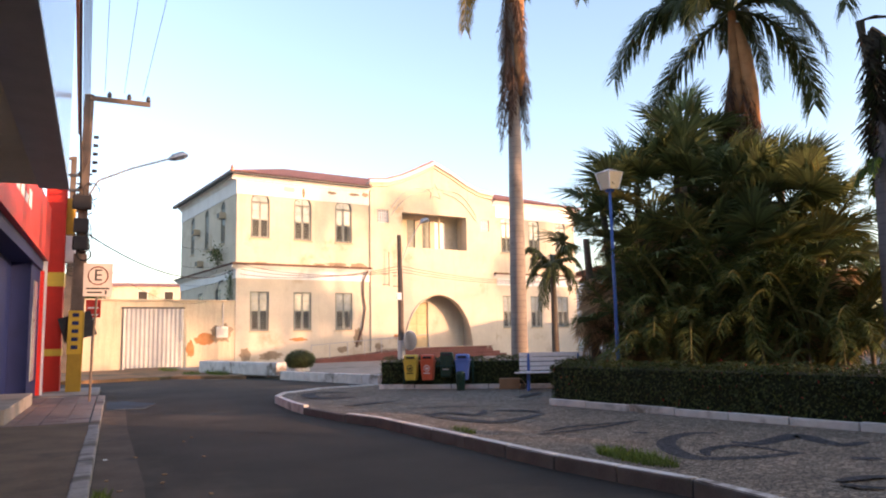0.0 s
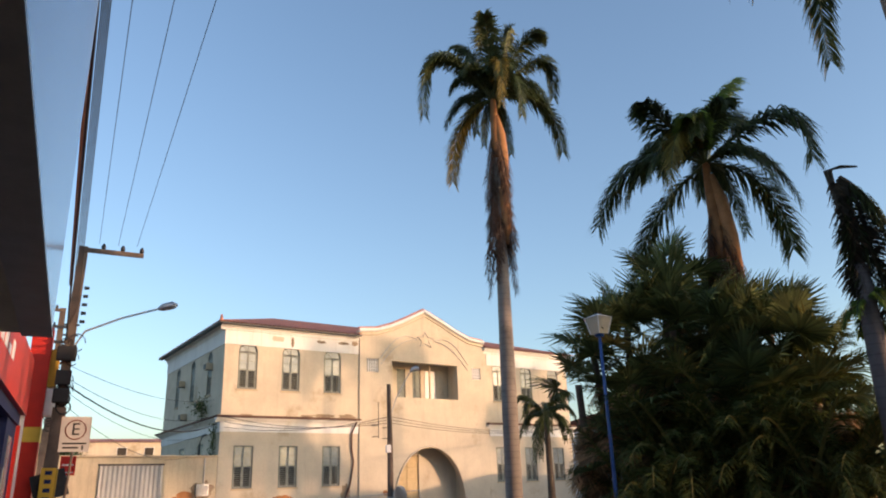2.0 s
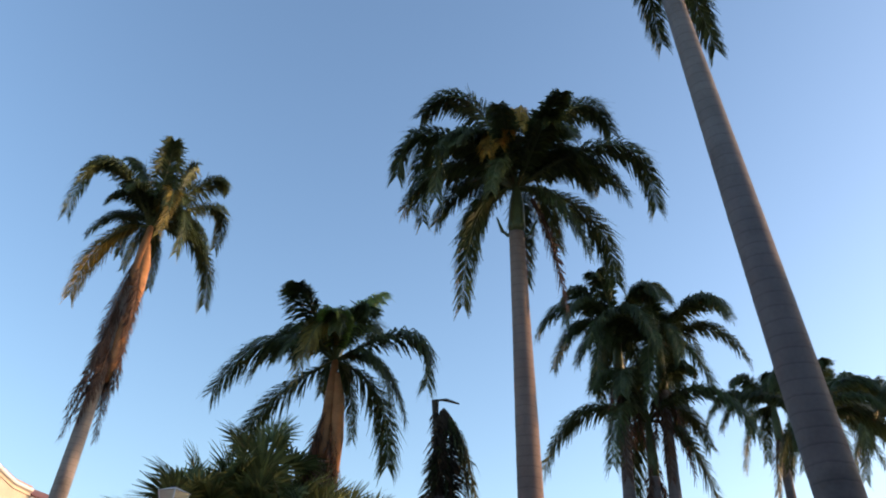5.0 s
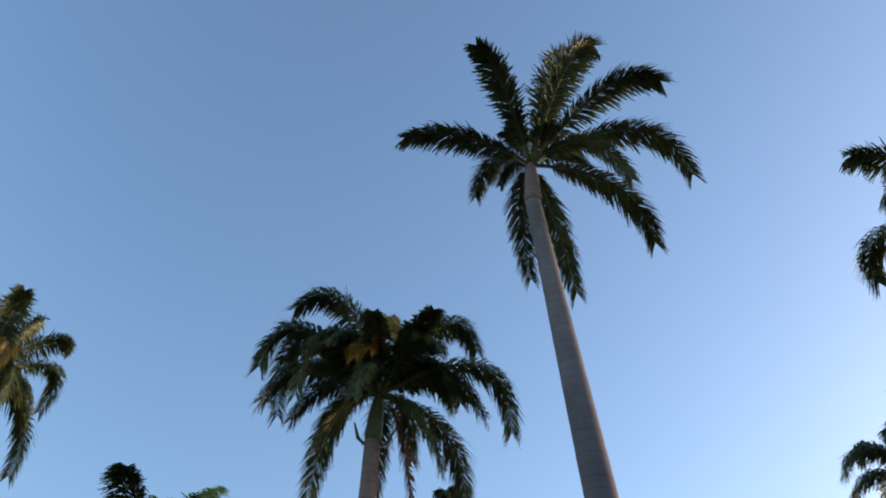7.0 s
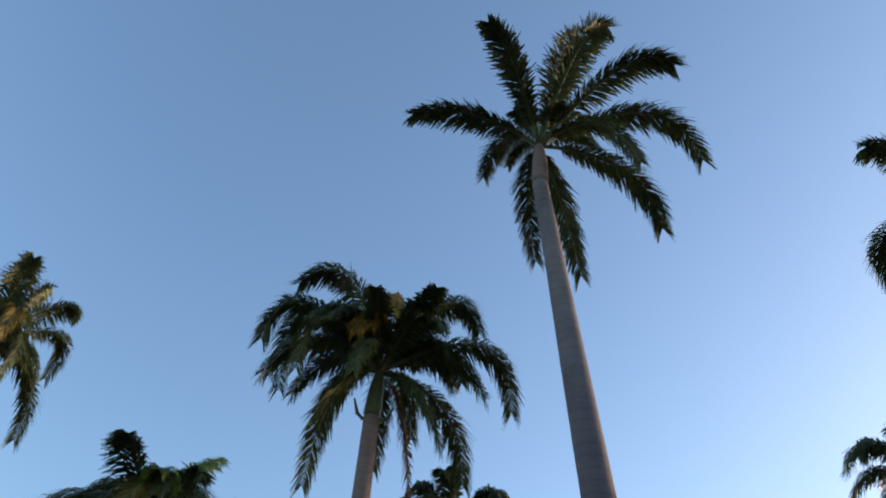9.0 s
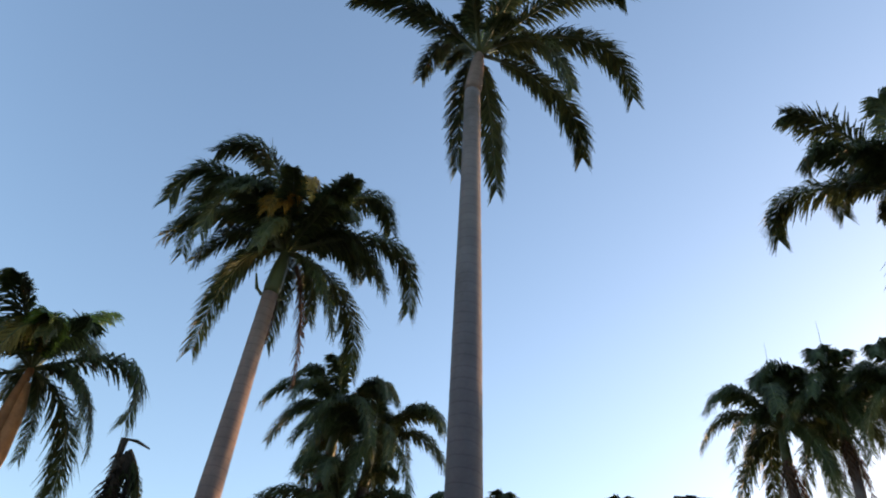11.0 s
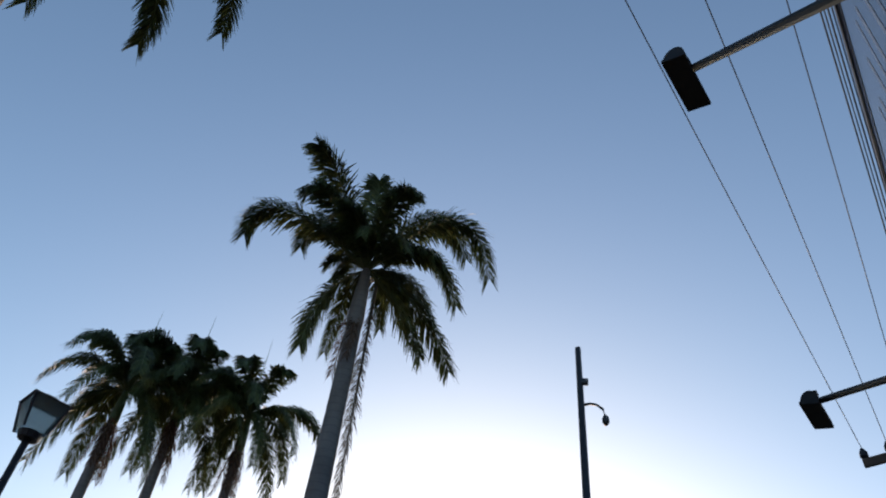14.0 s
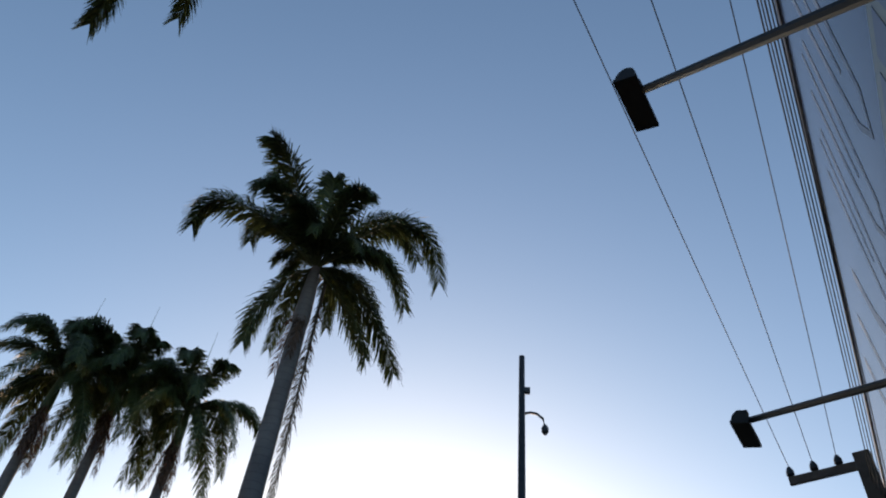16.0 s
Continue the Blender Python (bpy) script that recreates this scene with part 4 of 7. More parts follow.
def frond_mesh(tip, arch, mats, seed, leaf=0.74, pairs=96, droop=0.95, spread=0.85, start=0.1, sparse=0.0, wide=1.0):
    """A pinnate frond from the origin to tip, arched upwards; leaflets in ruffled rows that hang a little. mats: leaflet, rachis."""
    r = random.Random(seed)
    T_ = Vector(tip)
    L = T_.length
    P1 = 2 * Vector(arch) - T_ * 0.5 if isinstance(arch, tuple) else T_ * 0.5 + Vector((T_.x * 0.2, T_.y * 0.2, 2 * arch))
    up = Vector((0, 0, 1))

    def at(s):
        return P1 * (2 * s * (1 - s)) + T_ * (s * s)

    def tan(s):
        return (P1 * (2 * (1 - 2 * s)) + T_ * (2 * s)).normalized()

    vs, fs, ix = [], [], []
    n = 12
    for i in range(n + 1):
        s = i / n
        p, d = at(s), tan(s)
        a = d.cross(up)
        a = a.normalized() if a.length > 0.05 else Vector((1, 0, 0))
        b = a.cross(d)
        w = 0.055 * (1 - s) + 0.006
        vs += [p + a * w, p + b * w, p - a * w, p - b * w]
    for i in range(n):
        for k in range(4):
            fs.append((4 * i + k, 4 * i + (k + 1) % 4, 4 * i + 4 + (k + 1) % 4, 4 * i + 4 + k))
            ix.append(1)
    for i in range(pairs):
        s = start + (1 - start) * (i + 0.5) / pairs
        p, d = at(s), tan(s)
        a = d.cross(up)
        a = a.normalized() if a.length > 0.05 else Vector((1, 0, 0))
        b = a.cross(d)
        prof = leaf * min(1.0, 0.45 + 2.2 * (s - start)) * (1 - 0.42 * max(0.0, s - 0.6) / 0.4)
        for sgn in (-1, 1):
            for layer in (0, 1):
                if r.random() < sparse:
                    continue
                ln = prof * r.uniform(0.75, 1.1)
                lift = r.uniform(-0.55, 0.45) if layer == 0 else r.uniform(-0.1, 0.8)
                fwd = spread * r.uniform(0.7, 1.3) + 0.5 * s
                dr = (a * sgn + b * lift + d * fwd).normalized()
                w = r.uniform(0.018, 0.032) * wide
                q1 = p + dr * ln * 0.5 - up * droop * ln * 0.12
                dr2 = (dr - up * droop * r.uniform(0.75, 1.7)).normalized()
                q2 = q1 + dr2 * ln * 0.5
                wd = d * w
                k = len(vs)
                vs += [p - wd * 0.6, p + wd * 0.6, q1 + wd, q1 - wd, q2 + wd * 0.25, q2 - wd * 0.25]
                fs += [(k, k + 1, k + 2, k + 3), (k + 3, k + 2, k + 4, k + 5)]
                ix += [0, 0]
    return from_arrays(vs, fs, mats, ix)


def trunk_mesh(h, r0, r1, material, belly=0.0, lean=(0, 0), rings=60, sides=14, seed=0):
    rnd = random.Random(seed)
    vs, fs = [], []
    for i in range(rings + 1):
        s = i / rings
        rad = r0 + (r1 - r0) * s + belly * math.sin(math.pi * min(1, s * 1.25)) + 0.22 * r0 * math.exp(-s * h / 0.5)
        rad *= 1 + 0.012 * (i % 2) + rnd.uniform(-0.006, 0.006)
        for k in range(sides):
            a = 2 * math.pi * k / sides
            vs.append((lean[0] * s + rad * math.cos(a), lean[1] * s + rad * math.sin(a), h * s))
    for i in range(rings):
        for k in range(sides):
            q = i * sides
            fs.append((q + k, q + (k + 1) % sides, q + sides + (k + 1) % sides, q + sides + k))
    fs.append(tuple(range(rings * sides, rings * sides + sides)))
    return from_arrays(vs, fs, material, smooth=True)


def spear(h):
    return tubed([(0, 0, 0), (0.03, 0.02, h * 0.5), (0.06, 0.0, h)], [0.03, 0.02, 0.004], 5)


PALM_LABEL = "tall royal palm with ringed grey trunk and drooping fronds"
GENERIC = [frond_mesh(((2.5, 2.85, 2.85, 2.2, 1.7, 1.45)[i % 6], 0.2 * (i // 6), (-1.9, -1.0, -0.2, 0.5, -2.6, 1.35)[i % 6]), (0.95, 1.0, 1.0, 0.95, 0.8, 0.75)[i % 6], (LEAF, SHAFT), 100 + i) for i in range(12)]
DEAD = [frond_mesh((0.5, 0.1 * i, -2.6), 0.1, (LEAF_DEAD, LEAF_DEAD), 140 + i, leaf=0.5, pairs=40, droop=1.3, sparse=0.25) for i in range(4)]


def royal_palm(x, y, crown, rows=None, r0=0.27, r1=0.17, shaft=1.7, seed=1, count=15, scale=1.0, young=(), olive=(), dead=0, shaft_mat=None, skirt=0.0, inner=(2, 3, 1, 0, 2, 4, 3, 1, 0, 5), fill=(0.55, 0.82), tall=1.3, fringe=0.74, bark=None, belly=0.02, label=PALM_LABEL, lean=(0, 0)):
    """crown: height at which fronds part. rows: tip and middle of each frond, or none for an even crown."""
    r = random.Random(seed)
    t = thing("royal_palm", Matrix.Translation((x, y, 0)), label, "palm tree", "royal palms of the square")
    part("trunk", trunk_mesh(crown - shaft, r0, r1, bark or TRUNK, belly, lean, seed=seed), None, t)
    sh = tubed([(0, 0, crown - shaft), (0, 0, crown - shaft * 0.85), (0, 0, crown - shaft * 0.4), (0, 0, crown - 0.1), (0.02, 0, crown + 0.25)], [r1 * 0.98, r1 * 1.12, r1 * 0.95, r1 * 0.62, r1 * 0.2], 12)
    cs = part("crownshaft", sh, shaft_mat or SHAFT, t, "smooth crownshaft under the fronds", True)
    cs.location = (lean[0], lean[1], 0)
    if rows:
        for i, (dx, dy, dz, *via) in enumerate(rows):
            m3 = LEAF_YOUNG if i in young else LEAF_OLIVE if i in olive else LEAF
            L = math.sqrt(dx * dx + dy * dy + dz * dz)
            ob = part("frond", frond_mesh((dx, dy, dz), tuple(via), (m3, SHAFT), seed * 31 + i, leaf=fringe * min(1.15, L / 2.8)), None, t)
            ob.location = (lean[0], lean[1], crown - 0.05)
    else:
        for i in range(count):
            a = 2.399 * i + r.uniform(-0.25, 0.25)
            k = i * 6 // count
            pick = GENERIC[(3, 5, 2, 1, 0, 4)[k] + 6 * (i % 2)]
            ob = part("frond", pick, None, t)
            s = scale * r.uniform(0.88, 1.12)
            ob.matrix_basis = Matrix.Translation((lean[0], lean[1], crown - 0.05)) @ Matrix.Rotation(a, 4, "Z") @ Matrix.Rotation(r.uniform(-0.12, 0.12), 4, "X") @ Matrix.Scale(s, 4)
    if rows:
        for i, kind_ in enumerate(inner):
            ob = part("inner_frond", GENERIC[kind_ + 6 * (i % 2)], None, t)
            ob.matrix_basis = Matrix.Translation((lean[0], lean[1], crown - 0.05)) @ Matrix.Rotation(2.4 * i + seed, 4, "Z") @ Matrix.Scale(r.uniform(*fill), 4)
    sp = part("spear_leaf", spear(tall * scale), LEAF_YOUNG, t)
    sp.location = (lean[0], lean[1], crown)
    for i in range(dead):
        ob = part("dead_frond", DEAD[i % 4], None, t, "dry brown hanging frond")
        s = r.uniform(0.75, 1.15)
        zz = crown - shaft * 0.4 - skirt * (i / max(1, dead))
        ob.matrix_basis = Matrix.Translation((lean[0], lean[1], zz)) @ Matrix.Rotation(2.4 * i + r.uniform(-0.3, 0.3), 4, "Z") @ Matrix.Scale(s, 4)
    return t


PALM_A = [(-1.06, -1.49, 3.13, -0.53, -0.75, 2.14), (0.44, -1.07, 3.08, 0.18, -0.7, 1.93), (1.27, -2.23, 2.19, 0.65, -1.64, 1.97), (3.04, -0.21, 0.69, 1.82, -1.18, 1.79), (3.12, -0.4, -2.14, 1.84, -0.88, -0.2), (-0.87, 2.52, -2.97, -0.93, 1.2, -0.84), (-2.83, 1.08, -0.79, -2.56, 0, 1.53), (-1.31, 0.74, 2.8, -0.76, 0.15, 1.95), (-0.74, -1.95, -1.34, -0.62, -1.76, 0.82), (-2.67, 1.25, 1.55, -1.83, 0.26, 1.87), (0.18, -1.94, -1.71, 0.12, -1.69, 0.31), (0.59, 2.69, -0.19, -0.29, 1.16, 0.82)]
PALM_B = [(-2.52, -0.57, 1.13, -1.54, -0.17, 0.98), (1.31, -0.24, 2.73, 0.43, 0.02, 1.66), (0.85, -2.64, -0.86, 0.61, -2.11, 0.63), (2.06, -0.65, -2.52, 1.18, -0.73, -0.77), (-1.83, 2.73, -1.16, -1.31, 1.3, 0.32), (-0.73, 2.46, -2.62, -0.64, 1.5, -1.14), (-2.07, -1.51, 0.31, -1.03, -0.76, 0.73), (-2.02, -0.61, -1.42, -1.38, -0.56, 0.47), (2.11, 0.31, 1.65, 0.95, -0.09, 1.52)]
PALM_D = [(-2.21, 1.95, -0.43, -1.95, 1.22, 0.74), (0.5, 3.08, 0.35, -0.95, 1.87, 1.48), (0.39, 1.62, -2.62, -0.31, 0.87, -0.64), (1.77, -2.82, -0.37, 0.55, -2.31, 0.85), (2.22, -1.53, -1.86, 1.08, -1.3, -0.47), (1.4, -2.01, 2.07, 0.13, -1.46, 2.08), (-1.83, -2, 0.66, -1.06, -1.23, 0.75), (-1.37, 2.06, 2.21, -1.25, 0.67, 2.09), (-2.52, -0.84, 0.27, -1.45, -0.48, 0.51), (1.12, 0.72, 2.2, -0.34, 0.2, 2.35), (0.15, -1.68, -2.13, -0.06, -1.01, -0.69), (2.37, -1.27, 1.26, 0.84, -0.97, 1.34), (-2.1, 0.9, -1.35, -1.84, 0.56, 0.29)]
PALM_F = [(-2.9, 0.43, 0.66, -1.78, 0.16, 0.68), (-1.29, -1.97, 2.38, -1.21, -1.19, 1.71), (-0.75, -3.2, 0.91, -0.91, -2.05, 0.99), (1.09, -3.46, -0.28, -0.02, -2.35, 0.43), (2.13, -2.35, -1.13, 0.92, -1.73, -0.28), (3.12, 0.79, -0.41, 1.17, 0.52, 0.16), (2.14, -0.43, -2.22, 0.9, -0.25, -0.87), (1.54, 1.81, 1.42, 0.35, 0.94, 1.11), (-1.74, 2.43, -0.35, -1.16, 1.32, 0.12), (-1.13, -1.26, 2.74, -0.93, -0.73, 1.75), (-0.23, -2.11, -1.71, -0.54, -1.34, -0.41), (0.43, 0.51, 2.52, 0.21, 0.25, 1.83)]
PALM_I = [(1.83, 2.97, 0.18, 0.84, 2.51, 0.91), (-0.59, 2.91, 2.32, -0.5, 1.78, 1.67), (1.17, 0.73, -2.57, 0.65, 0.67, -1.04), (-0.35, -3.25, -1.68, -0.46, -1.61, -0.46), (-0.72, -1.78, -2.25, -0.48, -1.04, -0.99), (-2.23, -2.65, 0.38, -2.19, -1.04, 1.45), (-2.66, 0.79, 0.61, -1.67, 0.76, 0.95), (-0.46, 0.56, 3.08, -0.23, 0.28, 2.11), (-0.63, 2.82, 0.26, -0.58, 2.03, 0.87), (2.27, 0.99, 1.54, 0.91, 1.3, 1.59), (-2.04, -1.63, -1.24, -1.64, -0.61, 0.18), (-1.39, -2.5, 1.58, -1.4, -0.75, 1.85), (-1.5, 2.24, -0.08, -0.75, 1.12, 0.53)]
palm_a = royal_palm(12.6, 21.6, 15.97, [[v * 0.9 for v in row] for row in PALM_A], 0.28, 0.17, 2.6, 1, lean=(0.15, 0.0), olive=(8, 5), fringe=0.74, dead=28, skirt=4.6, bark=TRUNK_LIT_PALE, inner=(2, 3, 1, 0, 2, 4, 3, 1, 0, 5, 2, 1, 3, 2), fill=(0.6, 0.85), shaft_mat=SHAFT_ORANGE, label="tall royal palm wrapped in dry brown hanging fronds")
palm_b = royal_palm(14.76, 13.52, 9.98, PALM_B, 0.22, 0.16, 2.9, 2, young=(1, 6), olive=(7,), bark=TRUNK_LIT_PALE, dead=26, skirt=3.0, fringe=0.88, inner=(3, 5, 2, 1, 0, 3, 2, 4, 1, 0, 2, 3), fill=(0.65, 0.9), shaft_mat=SHAFT_ORANGE, label="shorter royal palm with orange-brown leaf sheath")
palm_d = royal_palm(12.95, 6.25, 12.43, PALM_D, 0.27, 0.18, 1.35, 3, lean=(-0.1, 0.5), olive=(9,), fringe=0.66, dead=1, skirt=0.3, shaft_mat=SHAFT, bark=TRUNK_LIT_WARM, inner=(2, 3, 2, 3, 2, 1, 3, 2, 0, 5, 2, 3, 1, 2, 2), fill=(0.75, 1.0), label="royal palm with full drooping crown and ringed trunk")
royal_palm(9.74, 0.76, 15.65, PALM_F, 0.28, 0.17, 1.5, 4, shaft_mat=TRUNK_LIT_WARM, olive=(), lean=(-0.16, 1.29), inner=(3, 2, 5, 2, 3), fill=(0.45, 0.65), fringe=0.6, label="tallest royal palm with star-shaped open crown")
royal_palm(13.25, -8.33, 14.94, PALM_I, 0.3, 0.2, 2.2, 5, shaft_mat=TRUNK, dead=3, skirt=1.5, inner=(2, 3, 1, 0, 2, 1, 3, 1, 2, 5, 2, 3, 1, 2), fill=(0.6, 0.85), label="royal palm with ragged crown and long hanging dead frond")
# broad dry leaf sheaths that hang down along two trunks
for palm, base, pts in [(palm_b, (0, 0, 0), [(0.05, -0.06, 9.55), (0.15, -0.16, 8.8), (0.22, -0.24, 7.7), (0.31, -0.34, 6.55)]), (palm_a, (0.15, 0, 0), [(0.06, -0.05, 15.2), (0.16, -0.12, 14.4), (0.2, -0.16, 13.3), (0.24, -0.18, 12.0)]),
                        (palm_a, (0.15, 0, 0), [(0.02, -0.06, 12.4), (0.1, -0.16, 11.6), (0.14, -0.2, 10.7), (0.12, -0.2, 9.9)])]:
    ob = part("dry_sheath", tubed(pts, [0.1, 0.19, 0.2, 0.05], 9), SHEATH_DRY, palm, "orange-brown papery dry sheath", True)
    ob.location = base
# golden dry fronds and a brown hanging one in the full crown
for i, (dx, dy, dz) in enumerate([(-1.0, -0.62, 1.95), (-1.12, -0.42, 1.85), (-1.05, -0.15, 1.6), (-1.2, 0.1, 1.3)]):
    ob = part("golden_frond", frond_mesh((-0.35, -0.14, -1.0), 0.14, (LEAF_GOLD, LEAF_GOLD), 820 + i, leaf=0.5, pairs=44, droop=1.4), None, palm_d, "yellowed short hanging frond")
    ob.location = (-0.1 + dx, 0.5 + dy, 12.0 + dz)
ob = part("dead_frond", frond_mesh((0.45, -0.6, -2.9), 0.25, (LEAF_DEAD, LEAF_DEAD), 830, leaf=0.45, pairs=60, droop=1.4), None, palm_d, "dry brown hanging frond")
ob.location = (0.1, 0.2, 12.1)
for sgn in (-1, 1):
    st = tubed([(0, 0, 0), (0.09 * sgn, -0.13 * sgn, 0.12), (0.16 * sgn, -0.24 * sgn, 0.5)], [0.05, 0.045, 0.02], 6)
    ob = part("sheath_stub", st, SHAFT, palm_d)
    ob.location = (-0.1 + 0.1 * sgn, 0.5 - 0.15 * sgn, 11.0)
# the long dry frond hanging by that trunk
hang = new("fallen_frond", frond_mesh((-0.05, -0.05, -6.3), 0.0, (LEAF_DEAD_DARK, LEAF_DEAD_DARK), 77, leaf=0.52, pairs=90, droop=1.5, spread=0.9))
hang.location = (12.96, -8.56, 14.3)
tagged(hang, "long dry frond hanging down along a palm trunk", "palm frond")
# clusters farther off
E_SET = [(19.9, 6.95, 11.75, 11, 0.82, 18), (20.2, 5.8, 11.1, 12, 0.86, 18), (20.15, 6.3, 8.7, 13, 1.0, 11)]
for x, y, z, s, size, n in E_SET:
    royal_palm(x, y, z + 0.25, None, 0.2, 0.14, 1.6, s, n, size, dead=5, skirt=1.5, label="royal palm of a close cluster, dry fronds below its crown")
for x, y, z, s in [(30.2, 4.3, 12.6, 21), (32.4, 2.7, 13.0, 22), (28.6, 0.5, 11.2, 23), (33.5, -2.5, 12.6, 24)]:
    royal_palm(x, y, z, None, 0.24, 0.16, 1.5, s, 12, 0.9, dead=2, skirt=0.8, label="distant royal palm across the square")
for x, y, z, s in [(27.1, -8.1, 16.3, 31), (26.4, -10.1, 17.0, 32), (25.2, -12.5, 16.7, 33)]:
    royal_palm(x, y, z, None, 0.26, 0.18, 1.6, s, 18, 1.2, dead=5, skirt=0.8, tall=3.4, label="royal palm of a group against the bright sky")
for x, y, z, s in [(22.6, 2.3, 9.3, 41), (22.95, -1.4, 9.4, 43)]:
    royal_palm(x, y, z, None, 0.22, 0.15, 1.4, s, 13, 0.85, label="smaller royal palm low behind the others")

# unseen palms added in a far row to dapple the old building with shade
for i, (xf, d_, z) in enumerate([(1.5, 78, 15.2), (14.2, 77, 20.0), (30.5, 80, 17.2), (33.0, 82, 20.4), (5.0, 81, 15.0), (20.0, 84, 21.4), (34.5, 76, 14.9), (7.0, 79, 14.4), (10.5, 81, 14.9), (13.5, 77, 13.2)]):
    royal_palm(xf + 0.669 * d_, 44.4 - 0.743 * d_, z, None, 0.24, 0.16, 1.5, 51 + i, 14, 1.0, label="unseen royal palm added to shade the old building")

# broken palm: its crown snapped and hangs down along the trunk
bp_ = thing("broken_palm", Matrix.Translation((13.35, 8.85, 0)), "broken royal palm whose dead crown hangs down the trunk", "palm tree")
part("trunk", trunk_mesh(5.4, 0.24, 0.16, TRUNK, 0.01, seed=9), None, bp_)
part("bent_sheath", tubed([(0, 0, 5.3), (-0.02, 0.03, 6.2), (-0.08, 0.1, 7.1), (-0.08, 0.1, 7.5), (0.05, -0.06, 7.53), (0.22, -0.3, 7.46)], [0.12, 0.07, 0.05, 0.045, 0.04, 0.02], 8), LEAF_DEAD_DARK, bp_, "dry folded sheath", True)
for i, (dx, dy, dz, mm) in enumerate([(0.12, -0.12, -2.5, LEAF_DEAD_DARK), (0.5, -0.75, -2.5, LEAF), (0.4, -0.6, -2.2, LEAF), (-0.1, 0.12, -2.7, LEAF_DEAD_DARK), (0.0, 0.0, -2.8, LEAF_DEAD_DARK), (-0.06, 0.08, -2.3, LEAF), (0.15, -0.1, -2.6, LEAF_DEAD_DARK), (0.3, -0.4, -2.6, LEAF)]):
    ob = part("hanging_frond", frond_mesh((dx, dy, dz), 0.35 if i in (1, 2) else 0.02, (mm, LEAF_DEAD_DARK), 900 + i, leaf=0.55, pairs=60, droop=1.3 if i in (1, 2, 7) else 0.5, spread=0.85 if i in (1, 2, 7) else 0.25), None, bp_)
    ob.location = (0.0, 0.0, 7.4 - 0.1 * i) if i in (1, 2, 7) else (-0.12 + 0.04 * i, 0.15 - 0.05 * i, 7.5 - 0.08 * i)
for i in range(6):
    ob = part("fern_frond", frond_mesh((0.5 * math.cos(i * 1.1), 0.5 * math.sin(i * 1.1), -0.25), 0.2, (LEAF_YOUNG, LEAF), 950 + i, leaf=0.25, pairs=20), None, bp_)
    ob.location = (0, 0, 4.2 + 0.12 * i)

# ---- dense planting of fan palms and feather palms behind the hedge ----


def fan_leaf(seed, size=1.0, mats=None, fold=0.25):
    """A fan of blades on a stalk along +x."""
    r = random.Random(seed)
    vs, fs, ix = [], [], []
    st_ = size * 0.9
    w = 0.014
    vs += [(0, w, 0), (0, -w, 0), (st_, -w, 0.12 * size), (st_, w, 0.12 * size)]
    fs.append((0, 1, 2, 3))
    ix.append(1)
    n = 30
    for i in range(n):
        a = radians(-125 + 250 * i / (n - 1)) + r.uniform(-0.03, 0.03)
        L = size * (0.62 + 0.25 * math.cos(a * 0.6)) * r.uniform(0.9, 1.08)
        dx, dy = math.cos(a), math.sin(a)
        zz = fold * size * (0.1 + 0.25 * abs(math.sin(a)))
        w0, w1 = 0.012 * size, 0.033 * size
        k = len(vs)
        sag = r.uniform(0.1, 0.4) * size
        p0 = (st_, 0, 0.12 * size)
        p1 = (st_ + dx * L * 0.6, dy * L * 0.6, 0.12 * size + zz * 0.6)
        p2 = (st_ + dx * L, dy * L, 0.12 * size + zz - sag * 0.5)
        for p, ww in ((p0, w0), (p1, w1), (p2, w0 * 0.4)):
            vs += [(p[0] - dy * ww, p[1] + dx * ww, p[2]), (p[0] + dy * ww, p[1] - dx * ww, p[2])]
        fs += [(k, k + 1, k + 3, k + 2), (k + 2, k + 3, k + 5, k + 4)]
        ix += [0, 0]
    return from_arrays(vs, fs, mats or (LEAF_FAN, LEAF_FAN), ix)


FANS = [fan_leaf(300 + i, 1.0 + 0.1 * (i % 3)) for i in range(5)]
FANS_OLIVE = [fan_leaf(310 + i, 1.0, (LEAF_FAN_OLIVE, LEAF_FAN_OLIVE)) for i in range(2)]
FANS_DEAD = [fan_leaf(320 + i, 0.9, (LEAF_FAN_DEAD, LEAF_FAN_DEAD), -0.6) for i in range(3)]
FEATHERS = [frond_mesh((1.45, 0, (1.0, 0.35, -0.35, 1.6)[i]), 0.5, (LEAF_FEATHER, LEAF_FAN_OLIVE), 340 + i, leaf=0.46, pairs=34, wide=0.42, droop=0.35, spread=0.6, sparse=0.3) for i in range(4)]


